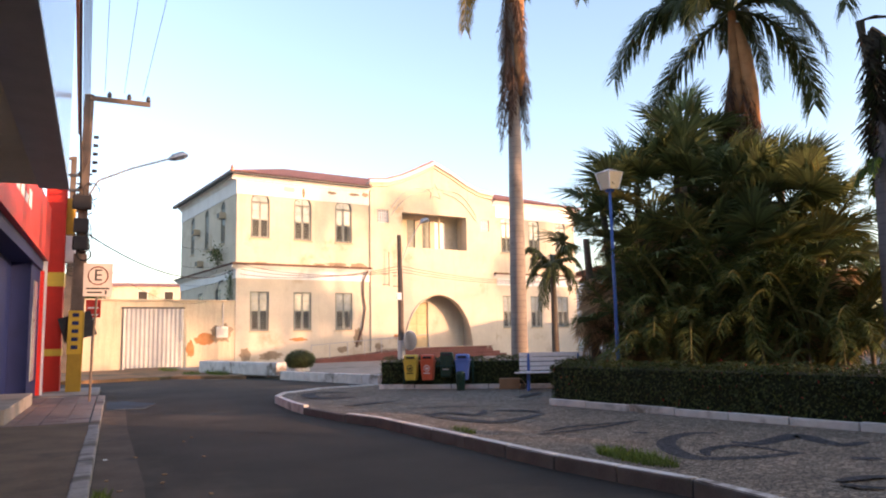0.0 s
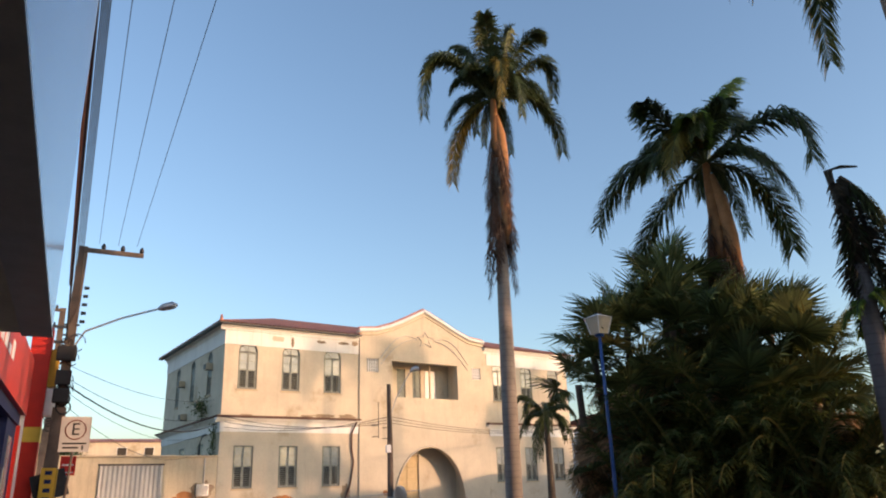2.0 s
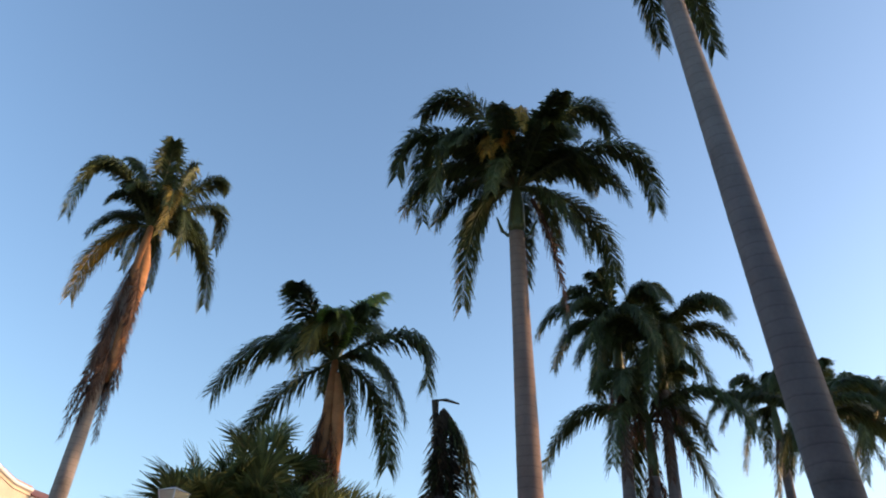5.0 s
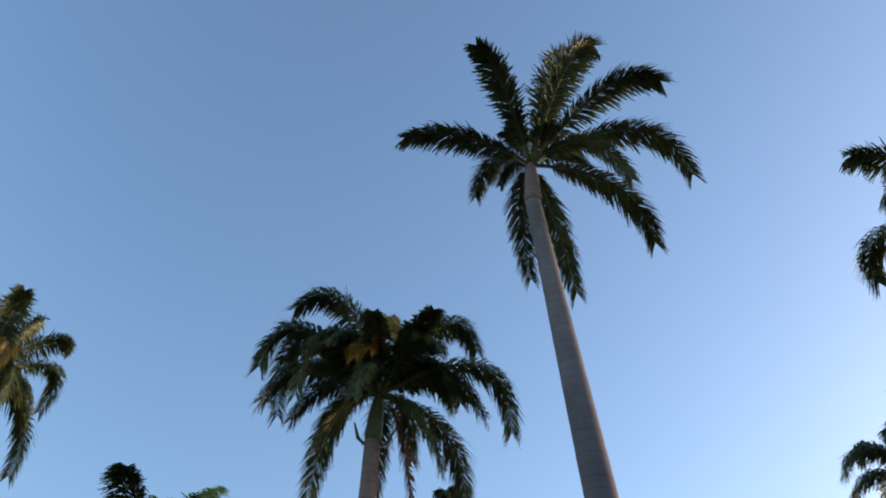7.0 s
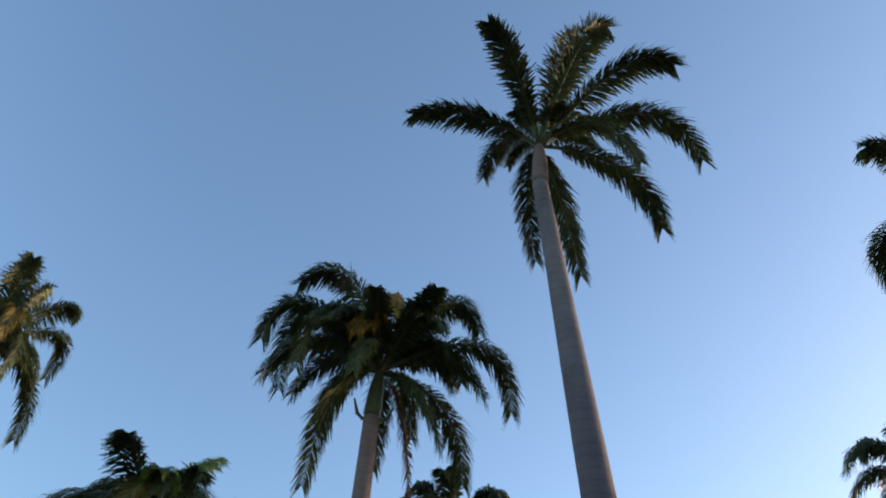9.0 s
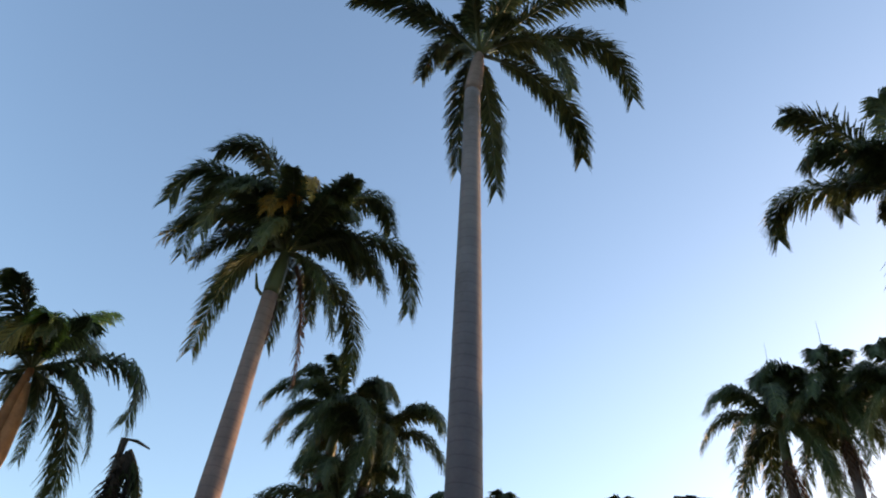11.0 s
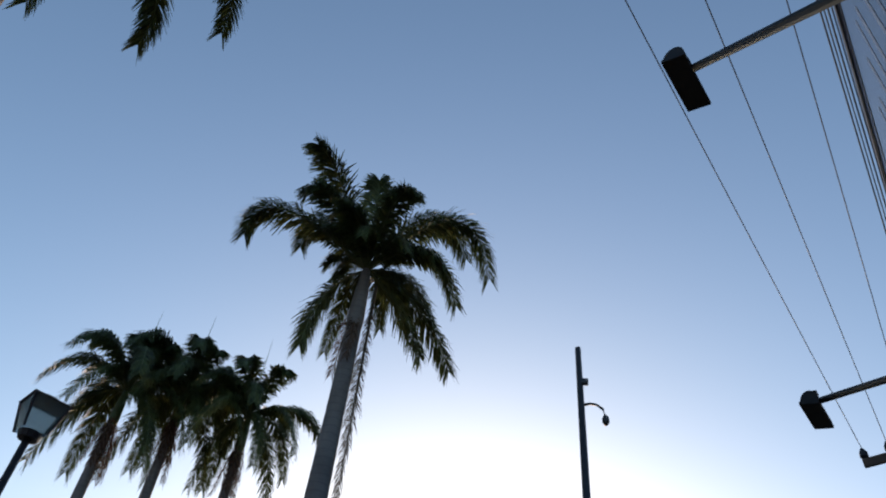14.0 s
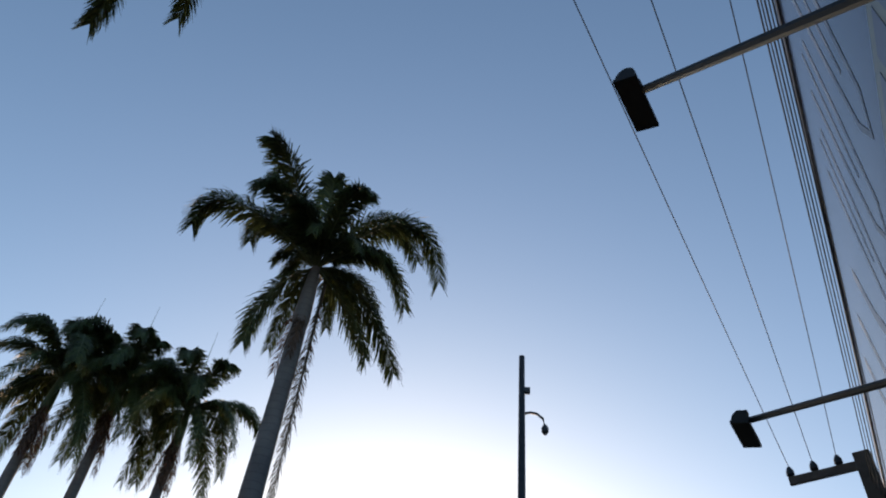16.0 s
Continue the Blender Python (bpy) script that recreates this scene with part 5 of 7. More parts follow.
def fan_palm(x, y, h, seed, size=1.0, leaves=22, dead=9):
    r = random.Random(seed)
    t = thing("fan_palm", Matrix.Translation((x, y, 0.02)), "dark green fan palm with a skirt of dry leaves", "fan palm", "dense planting behind the hedge")
    part("trunk", trunk_mesh(h, 0.11, 0.08, TRUNK_THIN, 0, (r.uniform(-0.3, 0.3), r.uniform(-0.3, 0.3)), rings=24, sides=8, seed=seed), None, t)
    for i in range(leaves):
        ob = part("fan_leaf", FANS_OLIVE[i % 2] if r.random() < 0.12 else FANS[i % 5], None, t)
        el = 1.3 - 1.7 * (i / leaves) + r.uniform(-0.15, 0.15)
        ob.matrix_basis = Matrix.Translation((0, 0, h - 0.5 * i / leaves)) @ Matrix.Rotation(2.4 * i + r.uniform(-0.4, 0.4), 4, "Z") @ Matrix.Rotation(-el, 4, "Y") @ Matrix.Rotation(r.uniform(-0.5, 0.5), 4, "X") @ Matrix.Scale(size * r.uniform(0.8, 1.1), 4)
    for i in range(dead):
        ob = part("dead_leaf", FANS_DEAD[i % 3], None, t, "dry folded fan leaf")
        ob.matrix_basis = Matrix.Translation((0, 0, h - 0.45 - 1.5 * i / dead)) @ Matrix.Rotation(2.4 * i, 4, "Z") @ Matrix.Rotation(r.uniform(0.9, 1.4), 4, "Y") @ Matrix.Scale(size * r.uniform(0.7, 0.95), 4)
    return t


def feather_clump(x, y, h, seed, stems=3):
    r = random.Random(seed)
    t = thing("feather_palm", Matrix.Translation((x, y, 0.02)), "clump of bushy feather palms with yellowish stalks", "palm clump", "dense planting behind the hedge")
    for s in range(stems):
        ox, oy, hh = r.uniform(-0.5, 0.5), r.uniform(-0.5, 0.5), h * r.uniform(0.35, 0.8)
        st_ = part("stem", trunk_mesh(hh, 0.05, 0.035, TRUNK_THIN, 0, rings=10, sides=6, seed=seed + s), None, t)
        st_.location = (ox, oy, 0)
        for i in range(8):
            ob = part("frond", FEATHERS[(i + s) % 4], None, t)
            ob.matrix_basis = Matrix.Translation((ox, oy, hh - 0.05 * i)) @ Matrix.Rotation(2.4 * i + r.uniform(0, 1), 4, "Z") @ Matrix.Scale(r.uniform(0.85, 1.25), 4)
    return t


BUSH = [(13.75, 14.45, 6.5, 0), (15.3, 12.9, 4.9, 0), (14.3, 14.2, 5.4, 0), (13.9, 13.7, 4.9, 0), (10.5, 14.3, 3.7, 0), (11.0, 13.9, 4.5, 0), (11.6, 13.9, 5.0, 0), (12.2, 13.3, 4.9, 0), (12.8, 12.7, 4.6, 0), (13.3, 12.0, 4.4, 0), (13.8, 11.3, 4.2, 0), (14.1, 10.7, 3.6, 0),
        (11.2, 13.2, 3.2, 0), (12.2, 12.3, 3.3, 0), (13.0, 11.4, 3.2, 0), (13.5, 10.8, 2.8, 0), (14.6, 12.0, 4.6, 0), (10.9, 13.6, 2.1, 0), (12.5, 13.6, 5.2, 0),
        (11.5, 12.5, 1.9, 1), (12.2, 11.7, 2.3, 1), (12.9, 10.9, 2.2, 1), (13.2, 10.5, 2.1, 1), (10.9, 13.1, 1.6, 1), (12.6, 11.6, 3.2, 1), (13.7, 10.2, 2.2, 1), (12.0, 13.0, 3.3, 1), (13.3, 10.7, 3.3, 1), (11.6, 12.7, 2.9, 1), (12.4, 11.9, 2.7, 1), (11.2, 12.8, 2.2, 1), (13.6, 11.0, 3.6, 1)]
for i, (x, y, h, kind) in enumerate(BUSH):
    if kind == 0:
        fan_palm(x, y, h, 400 + i, 0.95, 11, 16)
    else:
        feather_clump(x, y, h, 500 + i)
# small palm standing before the old building
sp_ = thing("small_palm", Matrix.Translation((14.2, 21.8, 0)), "small young palm with drooping fronds", "palm tree")
part("trunk", trunk_mesh(3.8, 0.14, 0.09, TRUNK_THIN, 0.0, rings=24, sides=10, seed=6), None, sp_)
for i in range(13):
    a = 2.4 * i
    ob = part("frond", frond_mesh((1.05 * math.cos(a), 1.05 * math.sin(a), 0.75 - 2.4 * i / 13), 0.5, (LEAF, LEAF), 600 + i, leaf=0.36, pairs=40, droop=1.0), None, sp_)
    ob.location = (0, 0, 3.75)

# ---- hedges ----


def leaf_cloud(points, normals, size, seed):
    r = random.Random(seed)
    vs, fs = [], []
    for p, n in zip(points, normals):
        d = (n + Vector((r.uniform(-0.9, 0.9), r.uniform(-0.9, 0.9), r.uniform(-0.5, 0.9)))).normalized()
        a = d.orthogonal().normalized()
        a.rotate(Matrix.Rotation(r.uniform(0, 6.28), 3, d))
        b = d.cross(a)
        s = size * r.uniform(0.6, 1.3)
        k = len(vs)
        p = p + n * r.uniform(-0.05, 0.05)
        vs += [p - b * s * 0.25, p + a * s * 0.6 + d * s * 0.15, p + b * s * 0.25 + a * s * 1.2 * 0, p - a * s * 0.6 + d * s * 0.15]
        fs.append((k, k + 1, k + 2, k + 3))
    return vs, fs


def hedge(pts, w, h, seed, per=900, blossoms=0.0, label="clipped dark green hedge in a whitewashed planter kerb"):
    """A clipped hedge along a line: core coloured dark as inner shade, under a skin of small leaves."""
    r = random.Random(seed)
    t = tagged(new("hedge"), label, "hedge", "hedges of the square")
    for (xa, ya), (xb, yb) in zip(pts, pts[1:]):
        a, d = Vector((xa, ya, 0.02)), Vector((xb - xa, yb - ya, 0))
        L = d.length
        u_ = d.normalized()
        v_ = Vector((-u_.y, u_.x, 0))
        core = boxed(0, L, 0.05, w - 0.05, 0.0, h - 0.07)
        ob = part("shade_core", core, HEDGE_CORE, t)
        ob.matrix_world = Matrix.Translation(a) @ Matrix.Rotation(math.atan2(u_.y, u_.x), 4, "Z")
        P_, N_ = [], []
        for _ in range(int(per * L * (h * 1.3 + w))):
            s, k = r.uniform(0, L), r.random()
            wob = 0.035 * math.sin(s * 5.1 + seed) + 0.03 * math.sin(s * 11.7)
            if k < h / (h + w) * 0.95:
                z = r.uniform(0.0, h)
                P_.append(a + u_ * s + v_ * (0.0 + wob * 0.5 + 0.03 * math.sin(z * 9 + s * 3)) + Vector((0, 0, z)))
                N_.append(-v_)
            else:
                P_.append(a + u_ * s + v_ * r.uniform(0, w) + Vector((0, 0, h + wob)))
                N_.append(Vector((0, 0, 1)))
        for _ in range(int(per * w * h)):
            for s, nn in ((0, -u_), (L, u_)):
                P_.append(a + u_ * s + v_ * r.uniform(0, w) + Vector((0, 0, r.uniform(0, h))))
                N_.append(nn)
        vs, fs = leaf_cloud(P_, N_, 0.055, seed + 1)
        tagged(part("leaves", from_arrays(vs, fs, LEAF_HEDGE), None, t), kind="stuff")
        if blossoms:
            keep = [i for i in range(len(P_)) if r.random() < blossoms]
            vs, fs = leaf_cloud([P_[i] + N_[i] * 0.03 for i in keep], [N_[i] for i in keep], 0.04, seed + 2)
            tagged(part("blossoms", from_arrays(vs, fs, BLOSSOM), None, t, "scattered small red blossoms"), kind="stuff")
    return t


HEDGE_1 = [(11.6, -1.5), (9.95, 6.1), (8.35, 13.0)]
hedge(HEDGE_1[::-1], 1.0, 0.82, 1, 800, 0.012)
hedge([(8.35 + 0.05, 13.05), (11.0, 15.8)][::-1], 0.5, 0.8, 5, 500)
hedge([(6.95, 19.75), (11.2, 16.75), (14.5, 14.4)], 1.1, 0.8, 2, 600)
kerb_run("planter_kerb", [(11.5, -1.5), (9.87, 6.1), (8.25, 12.95)], 0.12, 0.14, KERB_WHITE, "low whitewashed planter kerb under the hedge")
kerb_run("planter_kerb", [(6.85, 19.65), (11.1, 16.65), (14.4, 14.3)], 0.12, 0.14, KERB_WHITE, "low whitewashed planter kerb behind the bins")

# round clipped shrub by the low wall
shrub = thing("round_shrub", Matrix.Translation((7.72, 33.0, -0.05)) @ Matrix.Diagonal((1.05, 1.05, 0.92, 1)), "round clipped green shrub in a white planter", "shrub")
sb = bmesh.new()
bmesh.ops.create_icosphere(sb, subdivisions=3, radius=0.6, matrix=Matrix.Diagonal((1.0, 1.0, 0.75, 1)))
bmesh.ops.translate(sb, vec=(0, 0, 0.62), verts=sb.verts)
part("shade_core", sb, HEDGE_CORE, shrub)
r_ = random.Random(8)
P_ = [Vector((0, 0, 0.62)) + Vector((r_.gauss(0, 1), r_.gauss(0, 1), r_.gauss(0, 1))).normalized() * 0.63 for _ in range(3500)]
for p in P_:
    p.z = 0.62 + (p.z - 0.62) * 0.78
vs, fs = leaf_cloud(P_, [(p - Vector((0, 0, 0.62))).normalized() for p in P_], 0.06, 9)
tagged(part("leaves", from_arrays(vs, fs, LEAF_HEDGE), None, shrub), kind="stuff")
part("planter", tubed([(0, 0, 0), (0, 0, 0.12), (0, 0, 0.25)], [0.36, 0.42, 0.44], 16), KERB_WHITE, shrub)


def grass_patch(cx, cy, rx_, ry_, n, seed, z=0.02, h=0.16, label="tuft of grass growing through the paving"):
    r = random.Random(seed)
    vs, fs = [], []
    for _ in range(n):
        a, q = r.uniform(0, 6.28), math.sqrt(r.random())
        x, y = cx + rx_ * q * math.cos(a), cy + ry_ * q * math.sin(a)
        d, l = r.uniform(0, 6.28), h * r.uniform(0.4, 1.2)
        k = len(vs)
        vs += [(x - 0.006 * math.sin(d), y + 0.006 * math.cos(d), z), (x + 0.006 * math.sin(d), y - 0.006 * math.cos(d), z), (x + l * 0.7 * math.cos(d), y + l * 0.7 * math.sin(d), z + l)]
        fs.append((k, k + 1, k + 2))
    return solid("grass", from_arrays(vs, fs, GRASS), None, label, "grass", kind="stuff")


grass_patch(5.5, 6.9, 0.22, 0.7, 1100, 1, h=0.11)
grass_patch(4.9, 10.2, 0.1, 0.4, 160, 2, h=0.08)
grass_patch(4.3, 34.6, 0.5, 2.2, 1500, 3, 0.0, 0.2, "rough grass along the low white wall")
grass_patch(2.6, 40.5, 0.5, 2.0, 500, 5, 0.0, 0.14, "sparse weeds on the bare earth verge")
grass_patch(3.2, 35.0, 0.4, 1.2, 400, 6, 0.0, 0.12, "sparse weeds on the bare earth verge")
grass_patch(-0.1, 8.2, 0.1, 0.5, 300, 4, -0.13, 0.1, "weeds in the gutter by the kerb")

# ---- street furniture on the square ----


def lantern_lamp(x, y, h, size, label, post_mat, base=0.02, glass=None):
    trim = DARK_METAL if glass else WHITE_PAINT
    t = thing("lantern_lamp", Matrix.Translation((x, y, base)), label, "lamp post", "lantern lamps of the square")
    hh = h - base - size * 1.05
    part("post", tubed([(0, 0, 0), (0, 0, 0.5), (0, 0, 0.55), (0, 0, hh * 0.5), (0, 0, hh)], [0.07, 0.06, 0.048, 0.038, 0.034], 12), post_mat, t, "painted steel post", True)
    part("collar", tubed([(0, 0, hh), (0, 0, hh + 0.06)], [0.09, 0.11], 12), post_mat, t)
    b, u_, z0, z1 = size * 0.3, size * 0.48, hh + 0.06, hh + 0.06 + size * 0.85
    for i in range(4):
        a = i * math.pi / 2 + math.pi / 4
        c, s = math.cos(a), math.sin(a)
        c2, s2 = math.cos(a + math.pi / 2), math.sin(a + math.pi / 2)
        k = 1.414
        part("pane", from_arrays([(c * b * k, s * b * k, z0), (c2 * b * k, s2 * b * k, z0), (c2 * u_ * k, s2 * u_ * k, z1), (c * u_ * k, s * u_ * k, z1)], [(0, 1, 2, 3)], glass or LANTERN_GLASS), None, t, "frosted lantern pane")
        part("edge_bar", tubed([(c * b * k, s * b * k, z0), (c * u_ * k, s * u_ * k, z1)], 0.014, 5), trim, t)
    roof = bmesh.new()
    n = [roof.verts.new((sx * u_ * 1.1, sy * u_ * 1.1, z1)) for sx, sy in ((-1, -1), (1, -1), (1, 1), (-1, 1))]
    m2 = [roof.verts.new((sx * u_ * 0.35, sy * u_ * 0.35, z1 + size * 0.16)) for sx, sy in ((-1, -1), (1, -1), (1, 1), (-1, 1))]
    roof.faces.new(n[::-1]), roof.faces.new(m2)
    for i in range(4):
        roof.faces.new((n[i], n[(i + 1) % 4], m2[(i + 1) % 4], m2[i]))
    part("roof", roof, trim, t)
    part("cap", boxed(-u_ * 0.3, u_ * 0.3, -u_ * 0.3, u_ * 0.3, z1 + size * 0.16, z1 + size * 0.22), DARK_METAL, t)
    return t


la = lantern_lamp(9.97, 12.88, 5.05, 0.44, "blue post lamp with a pale tapering lantern", BLUE_PAINT)
la.rotation_euler = (0, 0, radians(8))
lantern_lamp(7.86, -1.36, 4.68, 0.36, "dark post lamp with glazed square lantern", DARK_METAL, glass=LANTERN_CLEAR)
lantern_lamp(22.8, 8.68, 4.68, 0.5, "blue post lamp farther across the square", BLUE_PAINT, glass=LANTERN_CLEAR)
lantern_lamp(32.9, 19.9, 5.05, 0.5, "distant blue post lamp before the white building", BLUE_PAINT, glass=LANTERN_CLEAR)
lantern_lamp(24.5, 5.1, 4.3, 0.5, "post lamp beside the statue", BLUE_PAINT)

bench = thing("bench", Matrix.Translation((10.55, 16.35, 0.02)) @ Matrix.Rotation(radians(-33), 4, "Z") @ Matrix.Scale(1.06, 4), "white slatted park bench with blue iron legs", "bench")
for i in range(4):
    part("back_slat", boxed(-0.85, 0.85, 0.0, 0.035, 0.0, 0.1, bevel=0.01, m=Matrix.Translation((0, 0.08 + 0.028 * i, 0.47 + 0.115 * i)) @ Matrix.Rotation(radians(-12), 4, "X")), WHITE_PAINT, bench)
for i in range(4):
    part("seat_slat", boxed(-0.95 + 0.1 * (i > 0), 0.85, -0.42 + i * 0.115, -0.32 + i * 0.115, 0.42, 0.455, bevel=0.01), WHITE_PAINT, bench)
for x in (-0.62, 0.62):
    part("leg", tubed([(x, -0.38, 0), (x, -0.3, 0.25), (x, -0.36, 0.42)], 0.035, 6), BLUE_PAINT, bench)
    part("leg", tubed([(x, 0.1, 0), (x, 0.02, 0.3), (x, 0.06, 0.5), (x, 0.2, 0.88)], 0.035, 6), BLUE_PAINT, bench)

carton = thing("cardboard_box", Matrix.Translation((9.78, 17.35, 0.02)) @ Matrix.Rotation(radians(-30), 4, "Z"), "crumpled brown cardboard box beside the bench", "box")
part("box", boxed(-0.28, 0.28, -0.2, 0.2, 0, 0.28, bevel=0.015), CARTON, carton)
part("flap", boxed(0.0, 0.25, -0.2, 0.2, 0, 0.012, m=Matrix.Translation((0.28, 0, 0.27)) @ Matrix.Rotation(radians(50), 4, "Y")), CARTON, carton)

stand = thing("bin_stand", Matrix.Translation((8.15, 18.55, 0.02)) @ Matrix.Rotation(radians(-35), 4, "Z"), "dark green frame that carries four recycling bins", "bin stand")
part("rail", tubed([(-1.0, 0.12, 0.62), (1.05, 0.12, 0.62)], 0.025, 6), GREEN_PLASTIC, stand)
for x in (-0.95, 1.0):
    part("stand_post", tubed([(x, 0.12, 0), (x, 0.12, 0.85)], 0.03, 6), GREEN_PLASTIC, stand)


def recycling_bin(x, material, label, z=0.25, back=0.0):
    t = thing("recycling_bin", stand.matrix_world @ Matrix.Translation((x, back, z)) @ Matrix.Rotation(-back * 0.8, 4, "X") @ Matrix.Scale(0.92, 4), label, "litter bin", "row of recycling bins")
    bm = bmesh.new()
    rings = []
    for zz, w, d in ((0, 0.15, 0.13), (0.04, 0.165, 0.145), (0.55, 0.205, 0.18), (0.56, 0.225, 0.195), (0.6, 0.225, 0.195)):
        rings.append([bm.verts.new((sx * w * kx, sy * d * ky, zz)) for sx, sy, kx, ky in ((-1, -1, 0.85, 1), (1, -1, 0.85, 1), (1, -1, 1, 0.85), (1, 1, 1, 0.85), (1, 1, 0.85, 1), (-1, 1, 0.85, 1), (-1, 1, 1, 0.85), (-1, -1, 1, 0.85))])
    for a, b in zip(rings, rings[1:]):
        for k in range(8):
            bm.faces.new((a[k], a[(k + 1) % 8], b[(k + 1) % 8], b[k]))
    bm.faces.new(rings[0][::-1])
    bm.faces.new(rings[-1])
    part("body", bm, material, t)
    part("hood", boxed(-0.2, 0.2, -0.15, 0.18, 0.6, 0.76, bevel=0.05), material, t)
    part("slot", boxed(-0.13, 0.13, -0.156, -0.14, 0.64, 0.71, bevel=0.005), BLACK, t, "dark drop slot")
    if material in (YELLOW, RED_PLASTIC):
        c = WHITE_PAINT if material is RED_PLASTIC else BLACK
        ring = [(0.085 * math.cos(a), -0.185, 0.36 + 0.085 * math.sin(a)) for a in np.linspace(0, 6.1, 16)]
        part("emblem", tubed(ring, 0.012, 5), c, t)
        part("emblem", boxed(-0.04, 0.04, -0.19, -0.182, 0.33, 0.38), c, t)
    part("lettering", boxed(-0.09, 0.09, -0.183, -0.176, 0.2, 0.225), WHITE_PAINT if material is not YELLOW else BLACK, t)
    return t


recycling_bin(-0.72, YELLOW, "yellow recycling bin with hooded lid")
recycling_bin(-0.24, RED_PLASTIC, "red-orange recycling bin with white emblem")
recycling_bin(0.22, GREEN_PLASTIC, "dark green recycling bin tilted back", 0.3, 0.3)
recycling_bin(0.74, BLUE_PLASTIC, "blue recycling bin with hooded lid")
solid("litter_tube", tubed([(0, 0, 0), (0, 0, 0.42), (0, 0, 0.5)], [0.11, 0.13, 0.1], 12), GREEN_PLASTIC, "small green litter tube standing on the paving", "litter bin", m=Matrix.Translation((8.5, 17.75, 0.02)))

# statue on a pedestal far across the square
ped = thing("pedestal", Matrix.Translation((24.4, 6.0, 0.02)), "stone pedestal of the statue", "pedestal")
part("base", boxed(-0.9, 0.9, -0.9, 0.9, 0, 0.5, bevel=0.05), CONCRETE, ped)
part("shaft", boxed(-0.55, 0.55, -0.55, 0.55, 0.5, 3.6, bevel=0.05), CONCRETE, ped)
sb = bmesh.new()
tube(sb, [(0, 0, 0), (0, 0, 0.5), (0, 0, 0.95), (0, 0, 1.25), (0, 0, 1.42), (0, 0, 1.5)], [0.2, 0.17, 0.19, 0.23, 0.13, 0.06], 10)
tube(sb, [(0, 0, 1.45), (0, 0, 1.52), (0, 0, 1.63), (0, 0, 1.7)], [0.06, 0.1, 0.11, 0.04], 10)
tube(sb, [(0.2, 0, 1.35), (0.3, -0.1, 1.05), (0.25, -0.3, 0.85)], 0.06, 8)
tube(sb, [(-0.2, 0, 1.35), (-0.28, -0.05, 1.0), (-0.22, -0.15, 0.8)], 0.06, 8)
solid("statue", sb, GOLD, "gilded standing statue on a tall pedestal", "statue", m=Matrix.Translation((24.4, 6.0, 3.6)), smooth=True)

# slim steel mast with a camera and a globe lamp
mast = thing("camera_mast", Matrix.Translation((7.69, -10.2, 0.02)), "slim dark steel mast with camera and hanging globe", "mast")
part("pole", tubed([(0, 0, 0), (0, 0, 5), (0, 0, 10.78)], [0.11, 0.085, 0.06], 10), DARK_METAL, mast, "", True)
part("camera_box", boxed(-0.055, 0.055, -0.02, 0.17, 9.86, 9.98, bevel=0.02, m=Matrix.Rotation(radians(127), 4, "Z")), DARK_METAL, mast)
armp = [(0, 0, 9.36), (-0.14, -0.1, 9.4), (-0.25, -0.17, 9.37), (-0.34, -0.235, 9.27), (-0.37, -0.26, 9.1)]
part("arm", tubed(armp, 0.028, 6), DARK_METAL, mast)
part("globe", tubed([(-0.37, -0.26, 9.12), (-0.37, -0.26, 9.06), (-0.37, -0.26, 8.97), (-0.37, -0.26, 8.91)], [0.04, 0.07, 0.07, 0.03], 10), DARK_METAL, mast, "hanging dome camera", True)

# ---- shops along the left pavement ----
tilt = Matrix.Rotation(radians(1.3), 4, "Z")
clad = thing("sign_cladding", Matrix.Translation((-0.3, 0, 0)) @ tilt, "tall pale blue glossy sign cladding over the pavement", "shop sign")
part("panel", boxed(-0.25, 0.0, -1.0, 7.82, 3.0, 10.4), PANEL, clad)
part("soffit", boxed(-2.5, -0.26, 3.06, 7.82, 3.0, 3.12), SOFFIT_DARK, clad, "grey-brown soffit under the cladding")
part("soffit", boxed(-2.5, -0.26, -1.0, 2.98, 3.0, 3.12), SOFFIT, clad, "pale soffit under the cladding")
part("soffit_joint", boxed(-2.5, -0.26, 2.98, 3.06, 2.98, 3.12), WHITE_PAINT, clad)
part("end_board", boxed(-2.5, -0.26, 7.67, 7.82, 3.13, 10.4), SOFFIT_DARK, clad)
part("edge_trim", boxed(-0.25, 0.012, -1.0, 7.83, 2.97, 3.0), GREY_METAL, clad)
rear = thing("sign_cladding", Matrix.Translation((-0.18, -1.0, 0)) @ Matrix.Rotation(radians(9.95), 4, "Z"), "tall blue sign cladding, white and yellow graphics darkened as in shade", "shop sign")
part("panel", boxed(-0.25, 0.0, -24, 0.0, 3.0, 10.4), PANEL_SHADED, rear)
part("soffit", boxed(-2.7, -0.26, -24, 0.0, 3.0, 3.12), SOFFIT, rear)
part("edge_trim", boxed(-0.02, 0.03, -24, 0.0, 10.3, 10.45), DARK_METAL, rear)
part("edge_trim", boxed(-0.27, 0.02, -24, 0.0, 2.93, 3.0), RED_PAINT, rear, "dark red lower edge")
for z0, z1 in ((5.58, 6.32), (4.55, 5.42)):
    part("yellow_band", boxed(0.0, 0.006, -11.5, -0.4, z0, z1), PANEL_YELLOW_SHADED, rear, "yellow sign band darkened as in shade")
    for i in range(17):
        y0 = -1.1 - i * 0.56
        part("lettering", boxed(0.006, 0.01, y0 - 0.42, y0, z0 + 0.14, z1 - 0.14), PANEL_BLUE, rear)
part("pale_line", boxed(0.0, 0.006, -14.0, -0.4, 5.46, 5.52), PANEL_WHITE_SHADED, rear)


